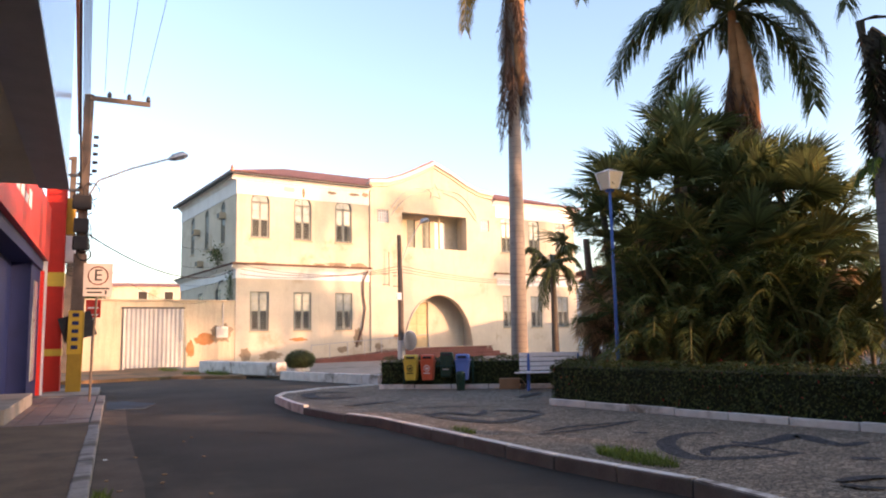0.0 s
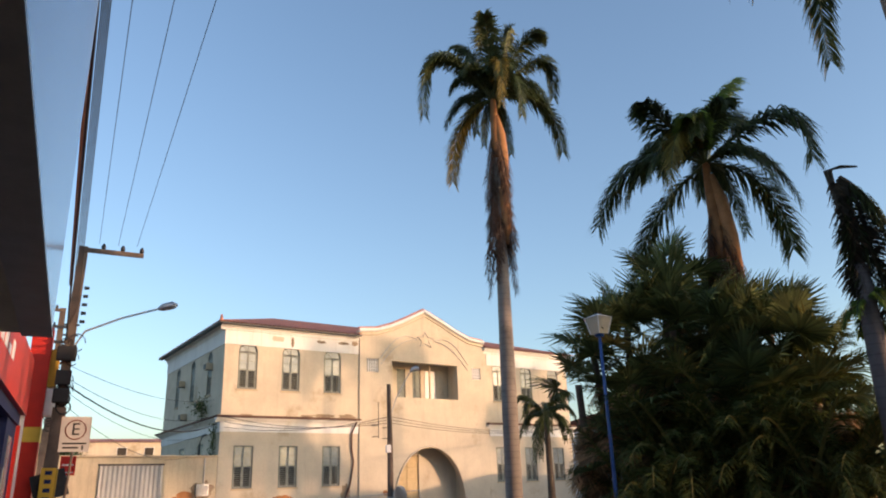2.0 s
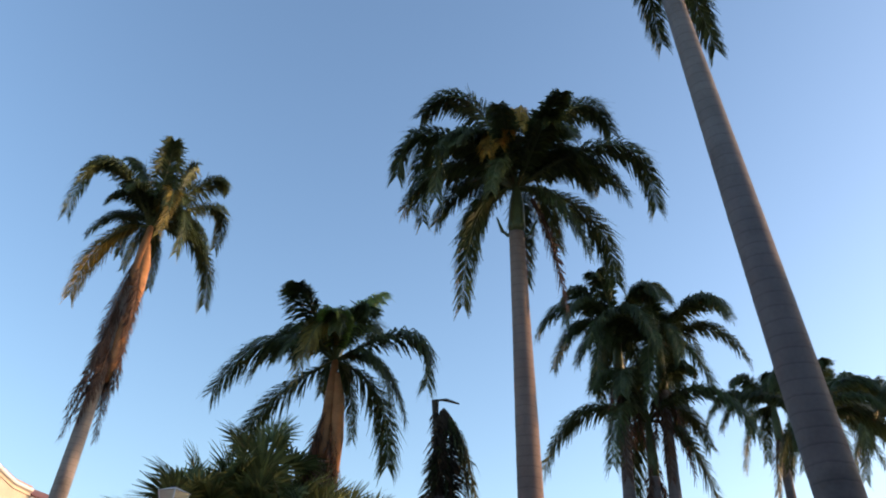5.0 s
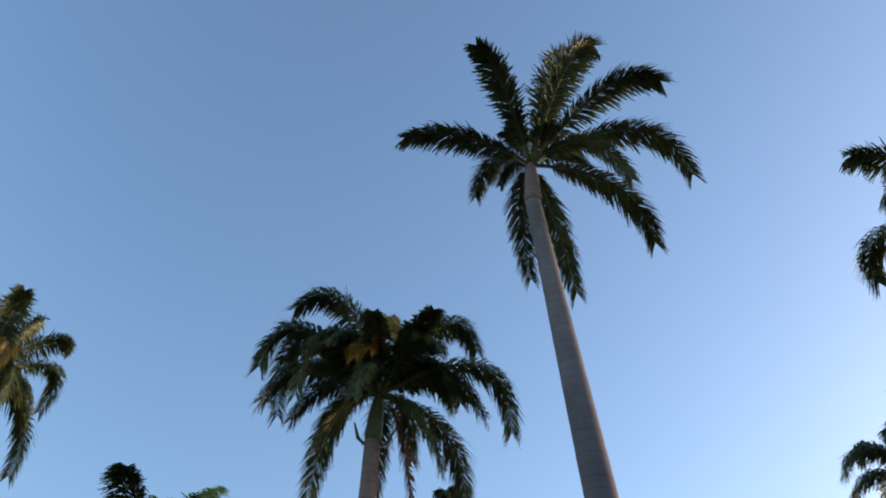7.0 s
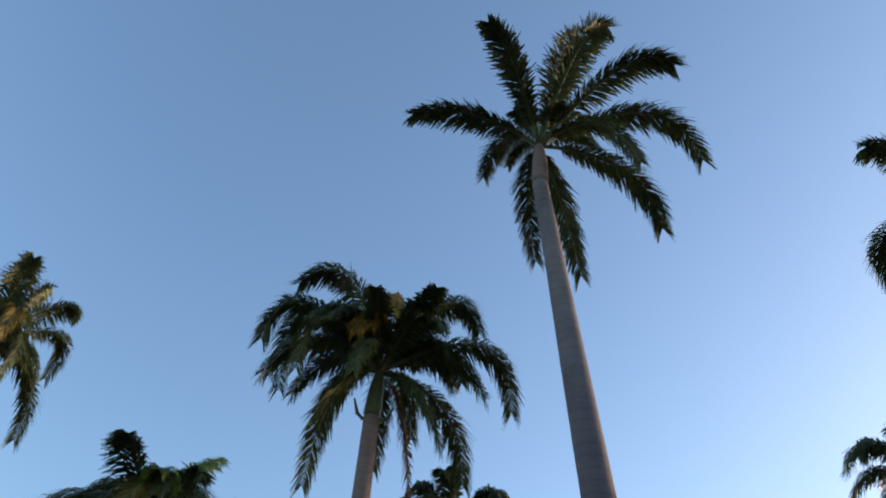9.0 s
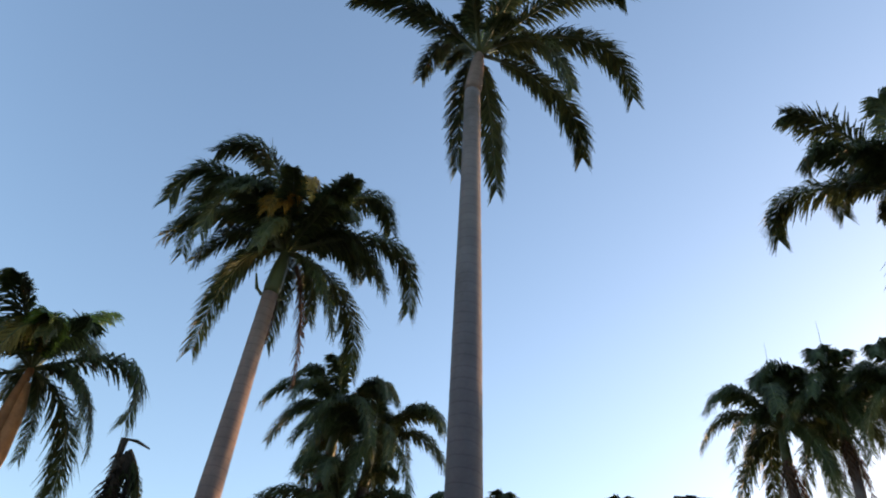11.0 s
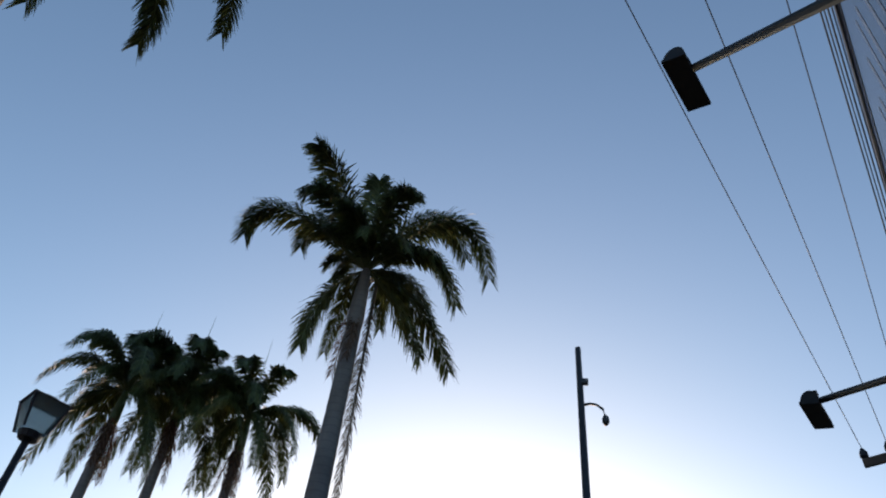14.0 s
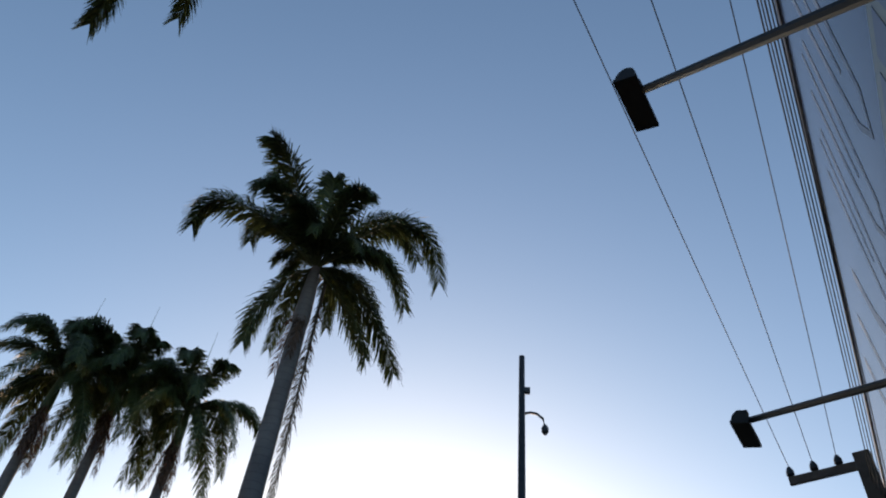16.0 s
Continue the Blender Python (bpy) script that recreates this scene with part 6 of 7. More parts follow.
def stroke(points, w):
    """A pale painted stroke on the cladding through turning points in y and z."""
    vs, fs = [], []
    for k, (y, z) in enumerate(points):
        p, q = points[max(k - 1, 0)], points[min(k + 1, len(points) - 1)]
        d = Vector((q[0] - p[0], q[1] - p[1])).normalized()
        vs += [(0.004, y - d.y * w, z + d.x * w), (0.004, y + d.y * w, z - d.x * w)]
    fs = [(2 * k, 2 * k + 1, 2 * k + 3, 2 * k + 2) for k in range(len(points) - 1)]
    part("pale_stroke", from_arrays(vs, fs, PANEL_WHITE_SHADED), None, rear)


for i in range(4):
    y = -1.6 - i * 1.35
    stroke([(y, 9.2), (y - 0.25, 7.9), (y - 0.5, 6.9), (y - 0.85, 6.7), (y - 1.05, 7.1), (y - 0.95, 8.2), (y - 0.8, 9.3)], 0.05)
    stroke([(y - 0.3, 9.4), (y - 0.55, 8.3), (y - 0.7, 7.5)], 0.035)
for i in range(6):
    y, z = -7.4 - i * 1.5, 6.7 + 0.3 * (i % 3)
    stroke([(y - 0.09 * k, z + 0.24 * k + 0.15 * math.sin(k * 0.8 + i)) for k in range(10)], 0.11)

shopw = tagged(new("shop_wall", mesh_of(wall(bmesh.new(), -26, 14.9, 0, 10.3, 0, 0.25, [(0.5, 3.2, 0.15, 2.7, False), (4.4, 7.2, 0.15, 2.7, False), (11.2, 13.6, 0.3, 2.75, False), (-6, -3, 0.15, 2.7, False)]), CREAM_SHADE)), "plain shop building wall behind the signs", "wall", kind="structure")
shopw.matrix_world = Matrix.Translation((-2.75, 0, 0)) @ Matrix.Rotation(radians(90), 4, "Z")
shutter = thing("roller_shutter", Matrix.Identity(4), "closed grey roller shutters of the shop", "shutter")
for y0, y1 in ((0.5, 3.2), (4.4, 7.2), (-6, -3)):
    for i in range(17):
        part("slat", boxed(-2.9, -2.86, y0, y1, 0.15 + i * 0.15, 0.29 + i * 0.15, bevel=0.0), GREY_METAL, shutter)

red = thing("red_shop_front", Matrix.Identity(4), "bright red and navy shop front with yellow bands", "shop front")
part("fascia", boxed(-2.74, -1.85, 9.0, 24.2, 3.9, 5.5), RED_PAINT, red, "red fascia with white lettering bars")
for i in range(8):
    part("lettering", boxed(-1.85, -1.84, 13.0 + i * 0.75, 13.5 + i * 0.75, 4.55, 4.75 + 0.2 * (i % 3)), WHITE_PAINT, red)
part("fascia_foot", boxed(-2.74, -1.98, 9.0, 24.0, 3.6, 3.9), NAVY, red)
part("navy_pier", boxed(-2.74, -2.05, 9.0, 15.5, 0.02, 3.6), NAVY, red)
part("navy_pier", boxed(-2.74, -2.05, 21.5, 24.0, 0.02, 3.6), NAVY, red)
part("door_leaf", boxed(-2.7, -2.5, 15.5, 21.5, 0.02, 3.6), NAVY, red)
part("poster", boxed(-2.05, -2.035, 12.0, 14.4, 1.0, 3.2), PANEL_WHITE_SHADED, red)
part("glass_strip", boxed(-2.05, -2.03, 22.2, 23.2, 0.5, 3.2), GLASS_DARK, red)
part("step", boxed(-2.74, -1.8, 15.5, 20.5, 0.0, 0.3, bevel=0.015), CONCRETE, red)
part("white_post", boxed(-2.0, -1.88, 24.02, 24.14, 0.02, 3.9), WHITE_PAINT, red)
part("edge_post", boxed(-2.04, -1.94, 23.9, 24.0, 0.02, 3.6), RED_PAINT, red)
portal = thing("red_portal", Matrix.Translation((-1.2, 26.0, 0.0)), "tall red portal pillar with yellow bands", "pillar")
part("pillar", boxed(-0.95, -0.36, 0, 0.6, -0.13, 6.9, bevel=0.02), RED_PAINT, portal)
part("band", boxed(-0.97, -0.345, -0.015, 0.615, 3.3, 3.75), YELLOW, portal)
part("band", boxed(-0.97, -0.345, -0.015, 0.615, 1.1, 1.32), YELLOW, portal)
part("sign_box", boxed(-0.36, -0.1, 0.1, 0.5, 5.0, 6.2, bevel=0.03), YELLOW_PAINT, portal)
part("sign_box", boxed(-0.36, -0.06, 0.1, 0.5, 4.1, 4.95, bevel=0.03), WHITE_PAINT, portal)
corner_shop = thing("corner_shop", Matrix.Identity(4), "plain rendered corner shop behind the red portal", "building")
part("body", boxed(-9, -2.75, 14.9, 26.6, -0.13, 6.4), CREAM_SHADE, corner_shop)
part("body", boxed(-9, -3.0, -26, 14.9, 0, 10.2), CREAM_SHADE, corner_shop)

# parking sign
es = thing("parking_sign", Matrix.Translation((-0.55, 20.6, 0.02)), "white parking sign with a ringed letter on a grey post", "road sign")
part("post", tubed([(0, 0, 0), (0.03, 0, 1.5), (0.1, 0, 2.95)], 0.03, 8), POLE_CONCRETE, es, "rusty brown sign post")
part("plate", boxed(-0.24, 0.44, -0.05, -0.035, 2.65, 3.5, bevel=0.004), SIGN_PLATE, es)
part("ring", tubed([(0.1 + 0.23 * math.cos(a), -0.055, 3.18 + 0.23 * math.sin(a)) for a in np.linspace(0, 2 * math.pi, 25)], 0.016, 6), RED_FLOOR, es)
fc = bpy.data.curves.new("letter", "FONT")
fc.body, fc.size, fc.align_x, fc.align_y, fc.extrude = "E", 0.42, "CENTER", "CENTER", 0.003
tmp = bpy.data.objects.new("letter", fc)
scene.collection.objects.link(tmp)
bpy.context.view_layer.update()
me = bpy.data.meshes.new_from_object(tmp.evaluated_get(bpy.context.evaluated_depsgraph_get()))
bpy.data.objects.remove(tmp)
me.materials.clear()
me.materials.append(BLACK)
lt = part("letter", me, None, es)
lt.matrix_basis = Matrix.Translation((0.1, -0.056, 3.18)) @ Matrix.Rotation(radians(90), 4, "X")
part("lettering", boxed(-0.17, 0.37, -0.056, -0.05, 2.83, 2.87), BLACK, es)
part("lettering", boxed(-0.15, 0.2, -0.056, -0.05, 2.73, 2.77), BLACK, es)
part("arrow", boxed(0.27, 0.31, -0.056, -0.05, 2.7, 2.8), BLACK, es)

rs = thing("notice_sign", Matrix.Translation((-0.72, 27.5, 0.0)), "red and white notice plate on a thin post", "road sign")
part("post", tubed([(0, 0, 0), (0, 0, 2.6)], 0.03, 6), GREY_METAL, rs)
part("plate", boxed(-0.22, 0.24, -0.05, -0.035, 2.35, 2.95), RED_PAINT, rs)
part("lettering", boxed(-0.16, 0.18, -0.055, -0.05, 2.42, 2.46), WHITE_PAINT, rs)
part("lettering", boxed(-0.16, 0.18, -0.055, -0.05, 2.65, 2.7), WHITE_PAINT, rs)


def utility_pole(x, y, h, arm, label, yellow=False, lean=0.0, tag=1.0):
    t = thing("utility_pole", Matrix.Translation((x, y, 0)) @ Matrix.Rotation(lean, 4, "Y"), label, "utility pole", "utility poles")
    part("pole", boxed(-0.19, 0.19, -0.14, 0.14, -0.13, h * 0.45, bevel=0.02), POLE_CONCRETE, t)
    part("pole", boxed(-0.14, 0.14, -0.1, 0.1, h * 0.45, h, bevel=0.02), POLE_CONCRETE, t, "narrower upper shaft")
    cross = part("crossarm", boxed(min(0, arm), max(0, arm), -0.16, -0.09, h - 0.22, h - 0.06, bevel=0.01), POLE_CONCRETE, t)
    for i in range(3):
        xx = arm * (0.32 + 0.32 * i)
        part("insulator", tubed([(xx, -0.125, h - 0.06), (xx, -0.125, h - 0.02), (xx, -0.125, h + 0.06), (xx, -0.125, h + 0.14)], [0.03, 0.075, 0.07, 0.03], 8), DARK_METAL, cross)
    for i in range(4):
        part("bracket", tubed([(0.12, -0.1, h * (0.72 - 0.035 * i)), (0.22, -0.12, h * (0.72 - 0.035 * i))], 0.03, 6), DARK_METAL, t)
        part("bracket", tubed([(-0.12, -0.1, h * (0.72 - 0.035 * i)), (-0.22, -0.12, h * (0.72 - 0.035 * i))], 0.03, 6), DARK_METAL, t)
    for i in range(3):
        ring = [(0.05 * i + 0.2 * math.cos(a), -0.16 - 0.03 * i, h * 0.5 - 0.25 * i + 0.2 * math.sin(a)) for a in np.linspace(0, 6.28, 14)]
        part("cable_coil", tubed(ring, 0.025, 5), BLACK, t)
    part("junction_box", boxed(-0.24, 0.2, -0.26, -0.12, h * 0.52, h * 0.52 + 0.45, bevel=0.02), BLACK, t)
    if yellow:
        part("yellow_wrap", boxed(-0.21, 0.21, -0.16, 0.16, -0.13, 2.45, bevel=0.01), YELLOW_PAINT, t, "yellow painted foot")
        part("yellow_plate", boxed(-0.23, 0.17, -0.19, -0.165, 1.15, 2.5), PLATE_OCHRE, t)
        for i in range(5):
            part("lettering", boxed(-0.12, 0.07, -0.196, -0.19, 1.3 + i * 0.25, 1.42 + i * 0.25), NAVY, t)
        part("dark_board", boxed(-0.45, 0.5, 0.165, 0.195, -0.4, 0.4, m=Matrix.Translation((0, 0, 2.0)) @ Matrix.Rotation(radians(-17), 4, "Y")), DARK_METAL, t)
    return t


pa = utility_pole(-1.15, 25.5, 9.55, 1.85, "concrete utility pole with yellow foot and cable tangle", True, radians(0.9))
part("lamp_arm", tubed([(0.1, -0.1, 6.1), (0.4, -0.1, 6.7), (1.4, -0.12, 7.2), (2.6, -0.15, 7.65)], 0.035, 7), GREY_METAL, pa)
part("lamp_head", tubed([(2.5, -0.15, 7.6), (2.65, -0.15, 7.68), (2.95, -0.15, 7.78), (3.1, -0.15, 7.8)], [0.05, 0.13, 0.14, 0.04], 10), GREY_METAL, pa, "street lamp head")
p_far = utility_pole(-2.25, 42.0, 11.3, -0.9, "farther concrete utility pole in the side street")
for zz in (7.4, 8.3, 9.4, 10.2):
    bar = part("crossarm", boxed(-0.75, 0.7, -0.2, -0.12, zz, zz + 0.14), DARK_METAL, p_far)
    for xx in (-0.65, -0.3, 0.3, 0.6):
        part("insulator", tubed([(xx, -0.16, zz + 0.14), (xx, -0.16, zz + 0.3)], [0.06, 0.04], 6), DARK_METAL, bar)
knot = random.Random(21)
for i in range(9):
    cx_, cz_, rr_ = knot.uniform(-0.12, 0.22), knot.uniform(4.6, 6.9), knot.uniform(0.1, 0.26)
    part("cable_loop", tubed([(cx_ + rr_ * math.cos(a), -0.2 + 0.05 * math.sin(2 * a), cz_ + rr_ * 1.2 * math.sin(a)) for a in np.linspace(0, 5.5, 12)], 0.016, 5), BLACK, pa)
for i in range(5):
    part("insulator_spool", tubed([(0.2, -0.1, 7.0 + 0.28 * i), (0.34, -0.12, 7.0 + 0.28 * i)], [0.06, 0.05], 8), DARK_METAL, pa)
part("splice_box", boxed(-0.3, 0.26, -0.36, -0.13, 5.7, 6.15, bevel=0.05), BLACK, pa)
part("splice_box", boxed(-0.24, 0.22, -0.34, -0.13, 4.4, 4.85, bevel=0.05), BLACK, pa)
utility_pole(2.45, -13.0, 8.4, 1.32, "concrete utility pole with dark crossarm against the sky")
p2 = thing("street_lamp", Matrix.Translation((12.9, 33.6, 0.0)), "dark wooden lamp pole with bracket lamp and dish", "lamp post")
part("pole", tubed([(0, 0, 0), (0, 0, 3.4), (-0.05, 0, 6.55)], [0.16, 0.14, 0.1], 10), POLE_CONCRETE, p2)
part("bracket", tubed([(0, 0, 5.0), (0.35, 0, 5.9), (0.9, -0.05, 6.9), (1.2, -0.05, 7.3)], 0.03, 6), GREY_METAL, p2)
part("lamp_head", tubed([(1.1, -0.05, 7.2), (1.25, -0.05, 7.34), (1.5, -0.05, 7.4), (1.6, -0.05, 7.36)], [0.05, 0.12, 0.12, 0.04], 8), GREY_METAL, p2)
part("meter", boxed(-0.28, -0.05, -0.25, -0.12, 3.3, 3.65), WHITE_PAINT, p2)
part("painted_foot", tubed([(0, 0, 0), (0, 0, 1.3)], [0.2, 0.19], 10), GREY_METAL, p2)
dish = tubed([(0.35, -0.3, 1.3), (0.33, -0.26, 1.3), (0.2, -0.1, 1.3)], [0.5, 0.48, 0.1], 18)
part("dish", dish, GREY_METAL, p2, "grey satellite dish", True)

# floodlights on long arms that light the sign cladding


def floodlight(a, b, label):
    a, b = Vector(a), Vector(b)
    t = thing("floodlight", Matrix.Translation(b), label, "floodlight", "sign floodlights")
    d = (b - a).normalized()
    part("arm", tubed([a - b, Vector((0, 0, 0))], 0.045, 8), BLACK, t)
    hd = bmesh.new()
    n = 9
    rows_ = []
    for k in range(n):
        th = math.pi * k / (n - 1)
        rows_.append([hd.verts.new((0.1 * math.cos(th), yy * 0.7, 0.14 * math.sin(th))) for yy in (-0.34, -0.3, 0.3, 0.34)])
    for p, q in zip(rows_, rows_[1:]):
        for k in range(3):
            hd.faces.new((p[k], p[k + 1], q[k + 1], q[k]))
    for k in (0, 3):
        hd.faces.new([r0[k] for r0 in rows_])
    box(hd, -0.11, 0.11, -0.245, 0.245, -0.035, 0.0)
    box(hd, -0.025, 0.025, -0.04, 0.04, 0.17, 0.28)
    ob = part("head", hd, BLACK, t)
    ob.matrix_basis = Matrix.Translation(d * 0.12 + Vector((0, 0, -0.17))) @ Matrix.Rotation(radians(7), 4, "Z") @ Matrix.Rotation(radians(-12), 4, "Y") @ Matrix.Diagonal((1.1, 1.4, 1.15, 1))
    part("hook", tubed([(0.0, 0.0, -0.02), (0.06, 0.0, 0.1), (0.1, 0.05, 0.04), (0.08, 0.06, -0.08)], 0.018, 5), DARK_METAL, t)
    return t


floodlight((0.08, -2.46, 5.17), (2.13, -3.98, 7.92), "dark sign floodlight on a long arm, close overhead")
floodlight((0.83, -6.73, 5.62), (3.15, -8.9, 7.02), "dark sign floodlight on a long arm, farther off")

# wires
for i in range(3):
    wire("wire", (-0.55 + 0.58 * i, 25.4, 9.68), (2.87 + 0.42 * i, -13.1, 8.54), 0.04, 0.007, BLACK, "thin dark overhead power line", via=[(0.05 + 0.62 * i, 1.0, 8.75), (1.0 + 0.66 * i, -3.95 + 0.45 * i, 8.7)])
for i in range(6):
    wire("cable", (-1.1 + 0.03 * i, 25.4, 6.9 + 0.1 * i), (-0.24 + 0.014 * i, 1.5, 8.0 + 0.09 * i), 0.12, 0.009, BLACK, "bundled dark telephone cable along the shops")
    wire("cable", (-0.24 + 0.014 * i, 1.5, 8.0 + 0.09 * i), (2.3 + 0.03 * i, -13.0, 7.2 + 0.12 * i), 0.1, 0.009 if i % 2 else 0.007, BLACK, "bundled dark telephone cable along the shops")
wire("cable", (-1.25, 25.4, 8.2), (-0.05, -8.0, 9.4), 0.2, 0.045, SHAFT_ORANGE, "thick brown cable beside the sign cladding")
wire("cable", (-1.15, 25.4, 6.4), (-0.25, 0, 8.6), 0.1, 0.03, BLACK, "thick black cable beside the sign cladding")
wire("cable", (-1.0, 25.4, 5.0), (6.4, 45.0, 5.7), 0.9, 0.025, BLACK, "slack black cable crossing to the building")
for i in range(4):
    wire("wire", (-1.0, 25.4, 5.6 - 0.4 * i), (6.3, 46.0 + i, 7.2 - 0.9 * i), 0.5 + 0.2 * i, 0.009, BLACK, "thin slack wire crossing to the building")
for i in range(3):
    wire("wire", (6.7, 44.0, 5.4 + 0.3 * i), (12.9, 33.6, 5.0 - 0.15 * i), 0.4, 0.014, BLACK, "thin wire looping before the facade")
    wire("wire", (12.9, 33.6, 5.0 - 0.15 * i), (34, 47, 6.0), 0.6, 0.012, BLACK, "thin wire looping before the facade")
wire("wire", (43.1, 38, 5.9), (43.6, -7, 10.9), 0.3, 0.012, DARK_METAL, "distant wire across the square")

# ---- farther buildings ----


def plain_house(name, x0, x1, y0, y1, h, material, roof, label, windows=(), face="w", category="building", rise=1.3):
    t = thing(name, Matrix.Identity(4), label, category)
    part("wall_shell", boxed(x0, x1, y0, y1, 0, h), material, t)
    if roof == "tiles":
        part("roof", tiled_slope((x0 - 0.4, y0 - 0.4, h), (x1 + 0.4, y0 - 0.4, h), (x1 + 0.4, (y0 + y1) / 2, h + rise), (x0 - 0.4, (y0 + y1) / 2, h + rise), 40), None, t, "red tiled roof")
        part("roof", tiled_slope((x1 + 0.4, y1 + 0.4, h), (x0 - 0.4, y1 + 0.4, h), (x0 - 0.4, (y0 + y1) / 2, h + rise), (x1 + 0.4, (y0 + y1) / 2, h + rise), 40), None, t, "red tiled roof")
    else:
        part("parapet", boxed(x0 - 0.08, x1 + 0.08, y0 - 0.08, y1 + 0.08, h, h + 0.35), CONCRETE if roof == "flat" else roof, t)
    for a, z, w, hh in windows:
        if face == "w":
            wd = part("window", boxed(x0 - 0.05, x0 + 0.02, a - w / 2, a + w / 2, z, z + hh), DARK_METAL, t)
            part("pane", boxed(x0 - 0.07, x0 - 0.05, a - w / 2 + 0.08, a + w / 2 - 0.08, z + 0.08, z + hh - 0.08), GLASS_DARK, wd)
        else:
            wd = part("window", boxed(a - w / 2, a + w / 2, y0 - 0.05, y0 + 0.02, z, z + hh), WHITE_PLASTER, t)
            part("pane", boxed(a - w / 2 + 0.08, a + w / 2 - 0.08, y0 - 0.07, y0 - 0.05, z + 0.08, z + hh - 0.08), DARK_ROOM, wd)
    return t


plain_house("annex", -2.4, 18.0, 128, 144, 10.6, CREAM, "tiles", "cream house with red tiled roof beyond the yard wall", [(4.0, 7.9, 1.5, 1.9), (8.0, 7.9, 1.5, 1.9), (12.0, 7.9, 1.5, 1.9)], "s", "house", rise=1.1)
plain_house("annex", -16, -4.5, 60, 70, 4.6, WHITE_PLASTER, "tiles", "low white house behind the yard wall", [], "s", "house")
bank = plain_house("bank_building", 43, 60, 12, 28.5, 5.6, WHITE_PLASTER, "flat", "long white commercial building with a red sign band", [(26, 0.4, 2.2, 2.3), (22.5, 0.4, 2.2, 2.3), (17, 0.4, 2.2, 2.3), (14, 0.4, 2.2, 2.3)], "w")
part("red_band", boxed(42.85, 42.99, 12.0, 19.0, 3.7, 5.3), RED_PAINT, bank, "red sign band")
part("red_band", boxed(42.85, 42.99, 19.05, 28.5, 2.9, 3.9), RED_PAINT, bank)
for i in range(5):
    part("lettering", boxed(42.8, 42.85, 14.2 + i * 0.5, 14.6 + i * 0.5, 4.3, 4.75), WHITE_PAINT, bank)
part("water_tank", tubed([(46, 14.5, 5.9), (46, 14.5, 6.7)], 0.5, 12), DARK_METAL, bank)
part("antenna", tubed([(46, 18.5, 5.9), (46, 18.5, 10.5)], 0.03, 5), DARK_METAL, bank)
plain_house("old_house", 43, 58, -4, 11.8, 7.3, mat("dark_brick", (0.2, 0.1, 0.07), 0.9, 0.4, 1.5, 20, 0.3), "flat", "dark red-brown old building beyond the statue", [(9, 4.5, 1.0, 1.6), (6, 4.5, 1.0, 1.6), (3, 4.5, 1.0, 1.6), (0, 4.5, 1.0, 1.6)], "w")
# two unseen blocks added; the south one keeps low sun off the street
plain_house("corner_block", 76, 90, -40, 10, 7.5, CREAM_SHADE, "flat", "plain unseen block added to close and shade the square", [], "w")
plain_house("south_shade_block", 8, 43, -46, -33, 12.5, CREAM_SHADE, "flat", "plain unseen block added to close and shade the square", [], "w")
plain_house("north_block", 42, 60, 42, 70, 6.5, WHITE_PLASTER, "tiles", "pale houses beyond the old building", [], "w")

# leafy tree far behind the white building


def leafy_tree(x, y, h, rad, seed):
    r = random.Random(seed)
    t = thing("tree", Matrix.Translation((x, y, 0)), "distant leafy tree above the roofs", "tree")
    part("trunk", tubed([(0, 0, 0), (0.1, 0, h * 0.4), (0, 0.1, h * 0.7)], [0.3, 0.22, 0.1], 8), TRUNK_THIN, t)
    for i in range(6):
        a = i * 1.05
        part("limb", tubed([(0, 0, h * 0.45), (rad * 0.4 * math.cos(a), rad * 0.4 * math.sin(a), h * 0.65), (rad * 0.7 * math.cos(a), rad * 0.7 * math.sin(a), h * 0.8)], [0.12, 0.08, 0.03], 6), TRUNK_THIN, t)
    P2, N2 = [], []
    for i in range(26):
        a, q = r.uniform(0, 6.28), rad * math.sqrt(r.random())
        c = Vector((q * math.cos(a), q * math.sin(a), h * r.uniform(0.62, 0.98) - 0.25 * q))
        for _ in range(110):
            n_ = Vector((r.gauss(0, 1), r.gauss(0, 1), r.gauss(0, 1))).normalized()
            P2.append(c + n_ * r.uniform(0.3, 0.75))
            N2.append(n_)
    vs, fs = leaf_cloud(P2, N2, 0.22, seed)
    tagged(part("crown", from_arrays(vs, fs, TREE_LEAF), None, t), kind="stuff")
    return t


leafy_tree(50, 34, 7.6, 3.0, 1)
leafy_tree(-2.5, 58, 5.4, 2.6, 2)
leafy_tree(28, 12.5, 5.6, 1.8, 3)


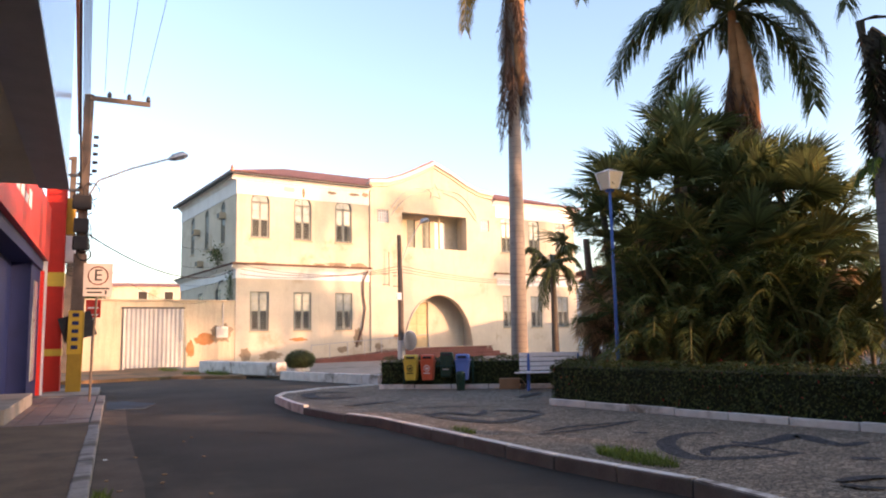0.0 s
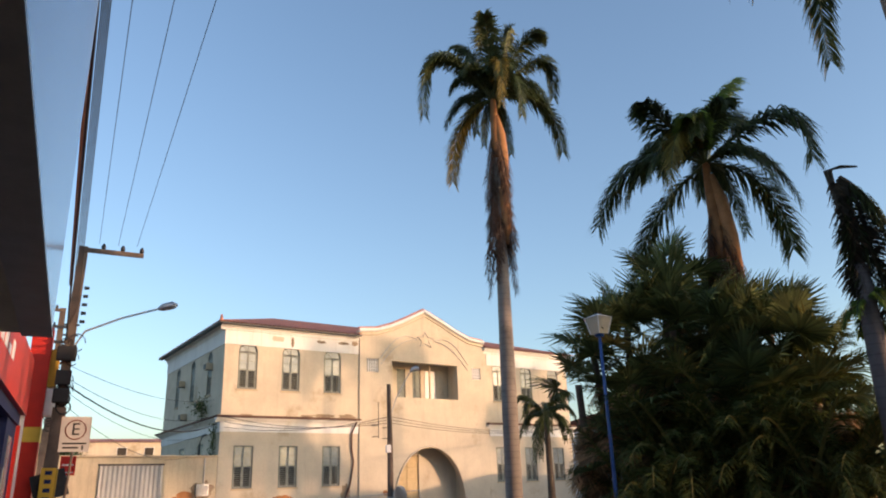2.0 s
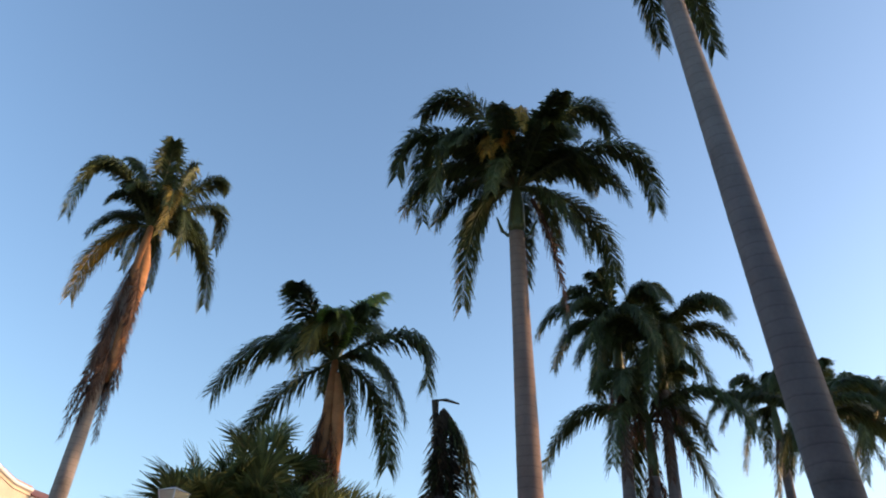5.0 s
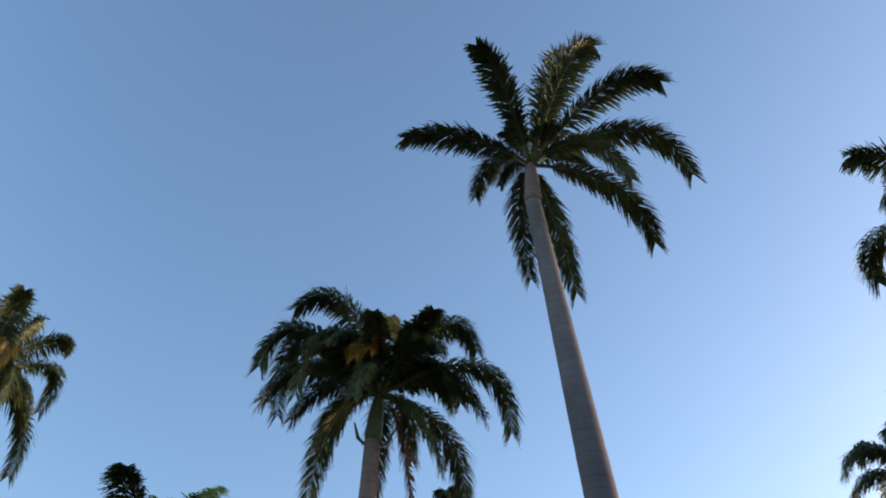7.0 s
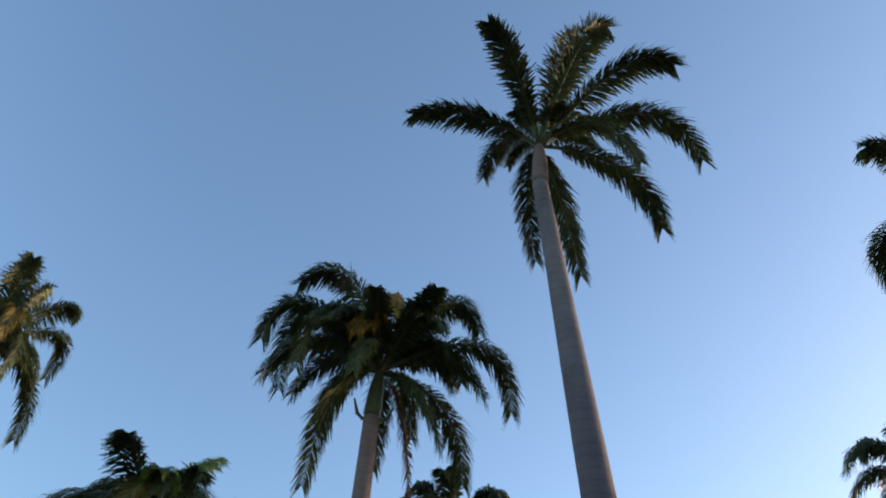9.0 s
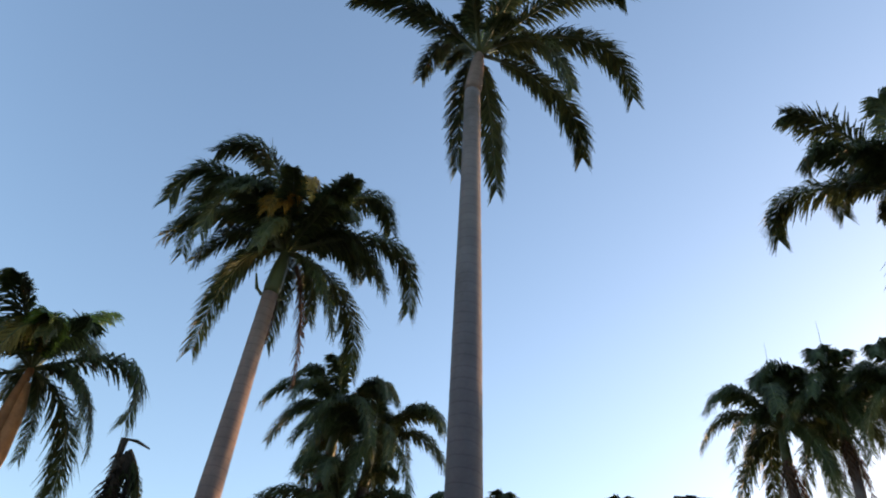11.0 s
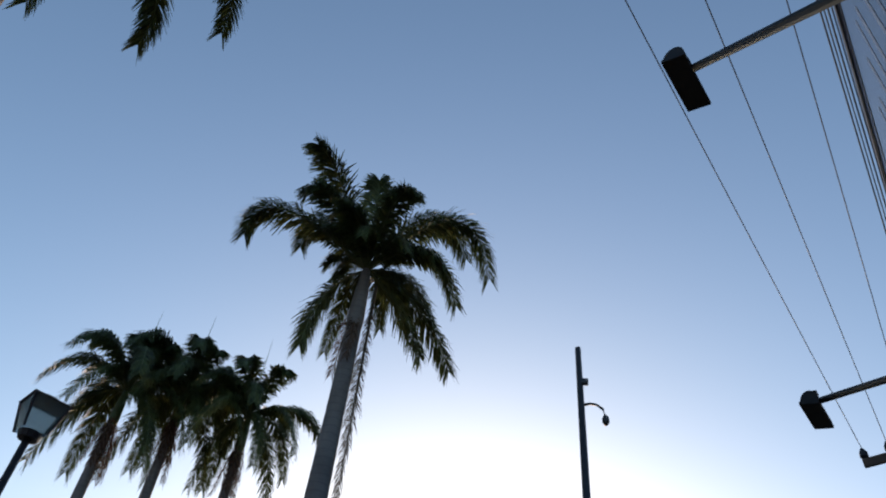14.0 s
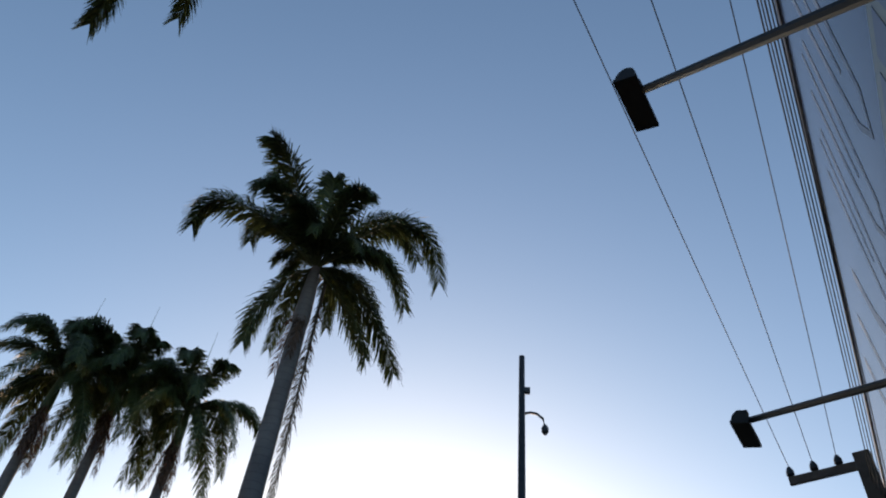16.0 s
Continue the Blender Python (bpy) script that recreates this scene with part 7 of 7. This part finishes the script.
def parked_car(m, label):
    t = thing("car", m, label, "car", "parked cars")
    prof = [(-2.0, 0.35), (-2.05, 0.75), (-1.85, 0.92), (-1.2, 0.98), (-0.75, 1.4), (0.7, 1.45), (1.45, 0.98), (2.0, 0.9), (2.08, 0.55), (2.0, 0.35)]
    part("body", upright(bmesh.new(), prof[::-1], -0.8, 0.8), CAR_WHITE, t)
    for y in (-0.803, 0.803):
        s = 1 if y > 0 else -1
        gl = [(-1.05, 1.0), (-0.72, 1.34), (0.66, 1.38), (1.25, 1.0)]
        part("side_window", upright(bmesh.new(), gl[::-1], min(y, y + 0.006 * s), max(y, y + 0.006 * s)), GLASS_DARK, t)
        for x in (-1.3, 1.3):
            wh = part("wheel", tubed([(x, y - 0.12 * s, 0.31), (x, y + 0.03 * s, 0.31)], 0.31, 16), RUBBER, t)
            part("rim", tubed([(x, y + 0.03 * s, 0.31), (x, y + 0.045 * s, 0.31)], 0.19, 12), GREY_METAL, wh)
    part("windscreen", from_arrays([(-1.21, -0.7, 0.99), (-1.21, 0.7, 0.99), (-0.77, 0.62, 1.4), (-0.77, -0.62, 1.4)], [(0, 3, 2, 1)], GLASS_DARK), None, t)
    for y in (-0.6, 0.6):
        part("headlight", boxed(-2.08, -1.98, y - 0.15, y + 0.15, 0.68, 0.8, bevel=0.02), GREY_METAL, t)
    return t


parked_car(Matrix.Translation((24.5, 30.2, -0.13)) @ Matrix.Rotation(radians(15), 4, "Z"), "white hatchback parked before the old building")
parked_car(Matrix.Translation((27.5, 26.5, 0.02)) @ Matrix.Rotation(radians(20), 4, "Z"), "white car parked beyond the planting")

# plant growing from the side wall of the old building
wp_ = thing("wall_plant", B @ Matrix.Translation((-0.32, 2.9, 6.05)), "green plant growing on the side ledge of the building", "plant")
rw = random.Random(31)
part("stem", tubed([(0.1, 0, 0), (0.05, 0.02, 0.5), (0, 0, 1.0)], [0.03, 0.025, 0.012], 6), TRUNK_THIN, wp_)
PW = [Vector((rw.gauss(0, 0.28), rw.gauss(0, 0.3), 0.75 + rw.gauss(0, 0.33))) for _ in range(420)]
vs, fs = leaf_cloud(PW, [Vector((rw.gauss(0, 1), rw.gauss(0, 1), 0.6)).normalized() for _ in PW], 0.13, 32)
tagged(part("foliage", from_arrays(vs, fs, TREE_LEAF), None, wp_), kind="stuff")
vine = thing("wall_vine", B @ Matrix.Translation((-0.12, 0.7, 0.0)), "climbing plant at the corner of the side wall", "plant")
part("stem", tubed([(0.05, 0, 3.9), (0.0, 0.1, 4.8), (0.06, -0.05, 5.6)], [0.02, 0.018, 0.01], 5), TRUNK_THIN, vine)
PV = [Vector((rw.gauss(-0.05, 0.09), rw.gauss(0, 0.22), rw.uniform(3.9, 5.7))) for _ in range(380)]
vs, fs = leaf_cloud(PV, [Vector((-1, rw.gauss(0, 0.6), rw.gauss(0, 0.5))).normalized() for _ in PV], 0.11, 33)
tagged(part("foliage", from_arrays(vs, fs, TREE_LEAF), None, vine), kind="stuff")
bent = [(-0.1, 3.4, 3.9), (-0.1, 3.4, 4.7), (-0.1, 3.0, 5.15), (-0.1, 2.3, 5.2)]
part("service_pipe", tubed(bent, 0.05, 7), DARK_METAL, bld, "bent dark service pipe on the side wall")
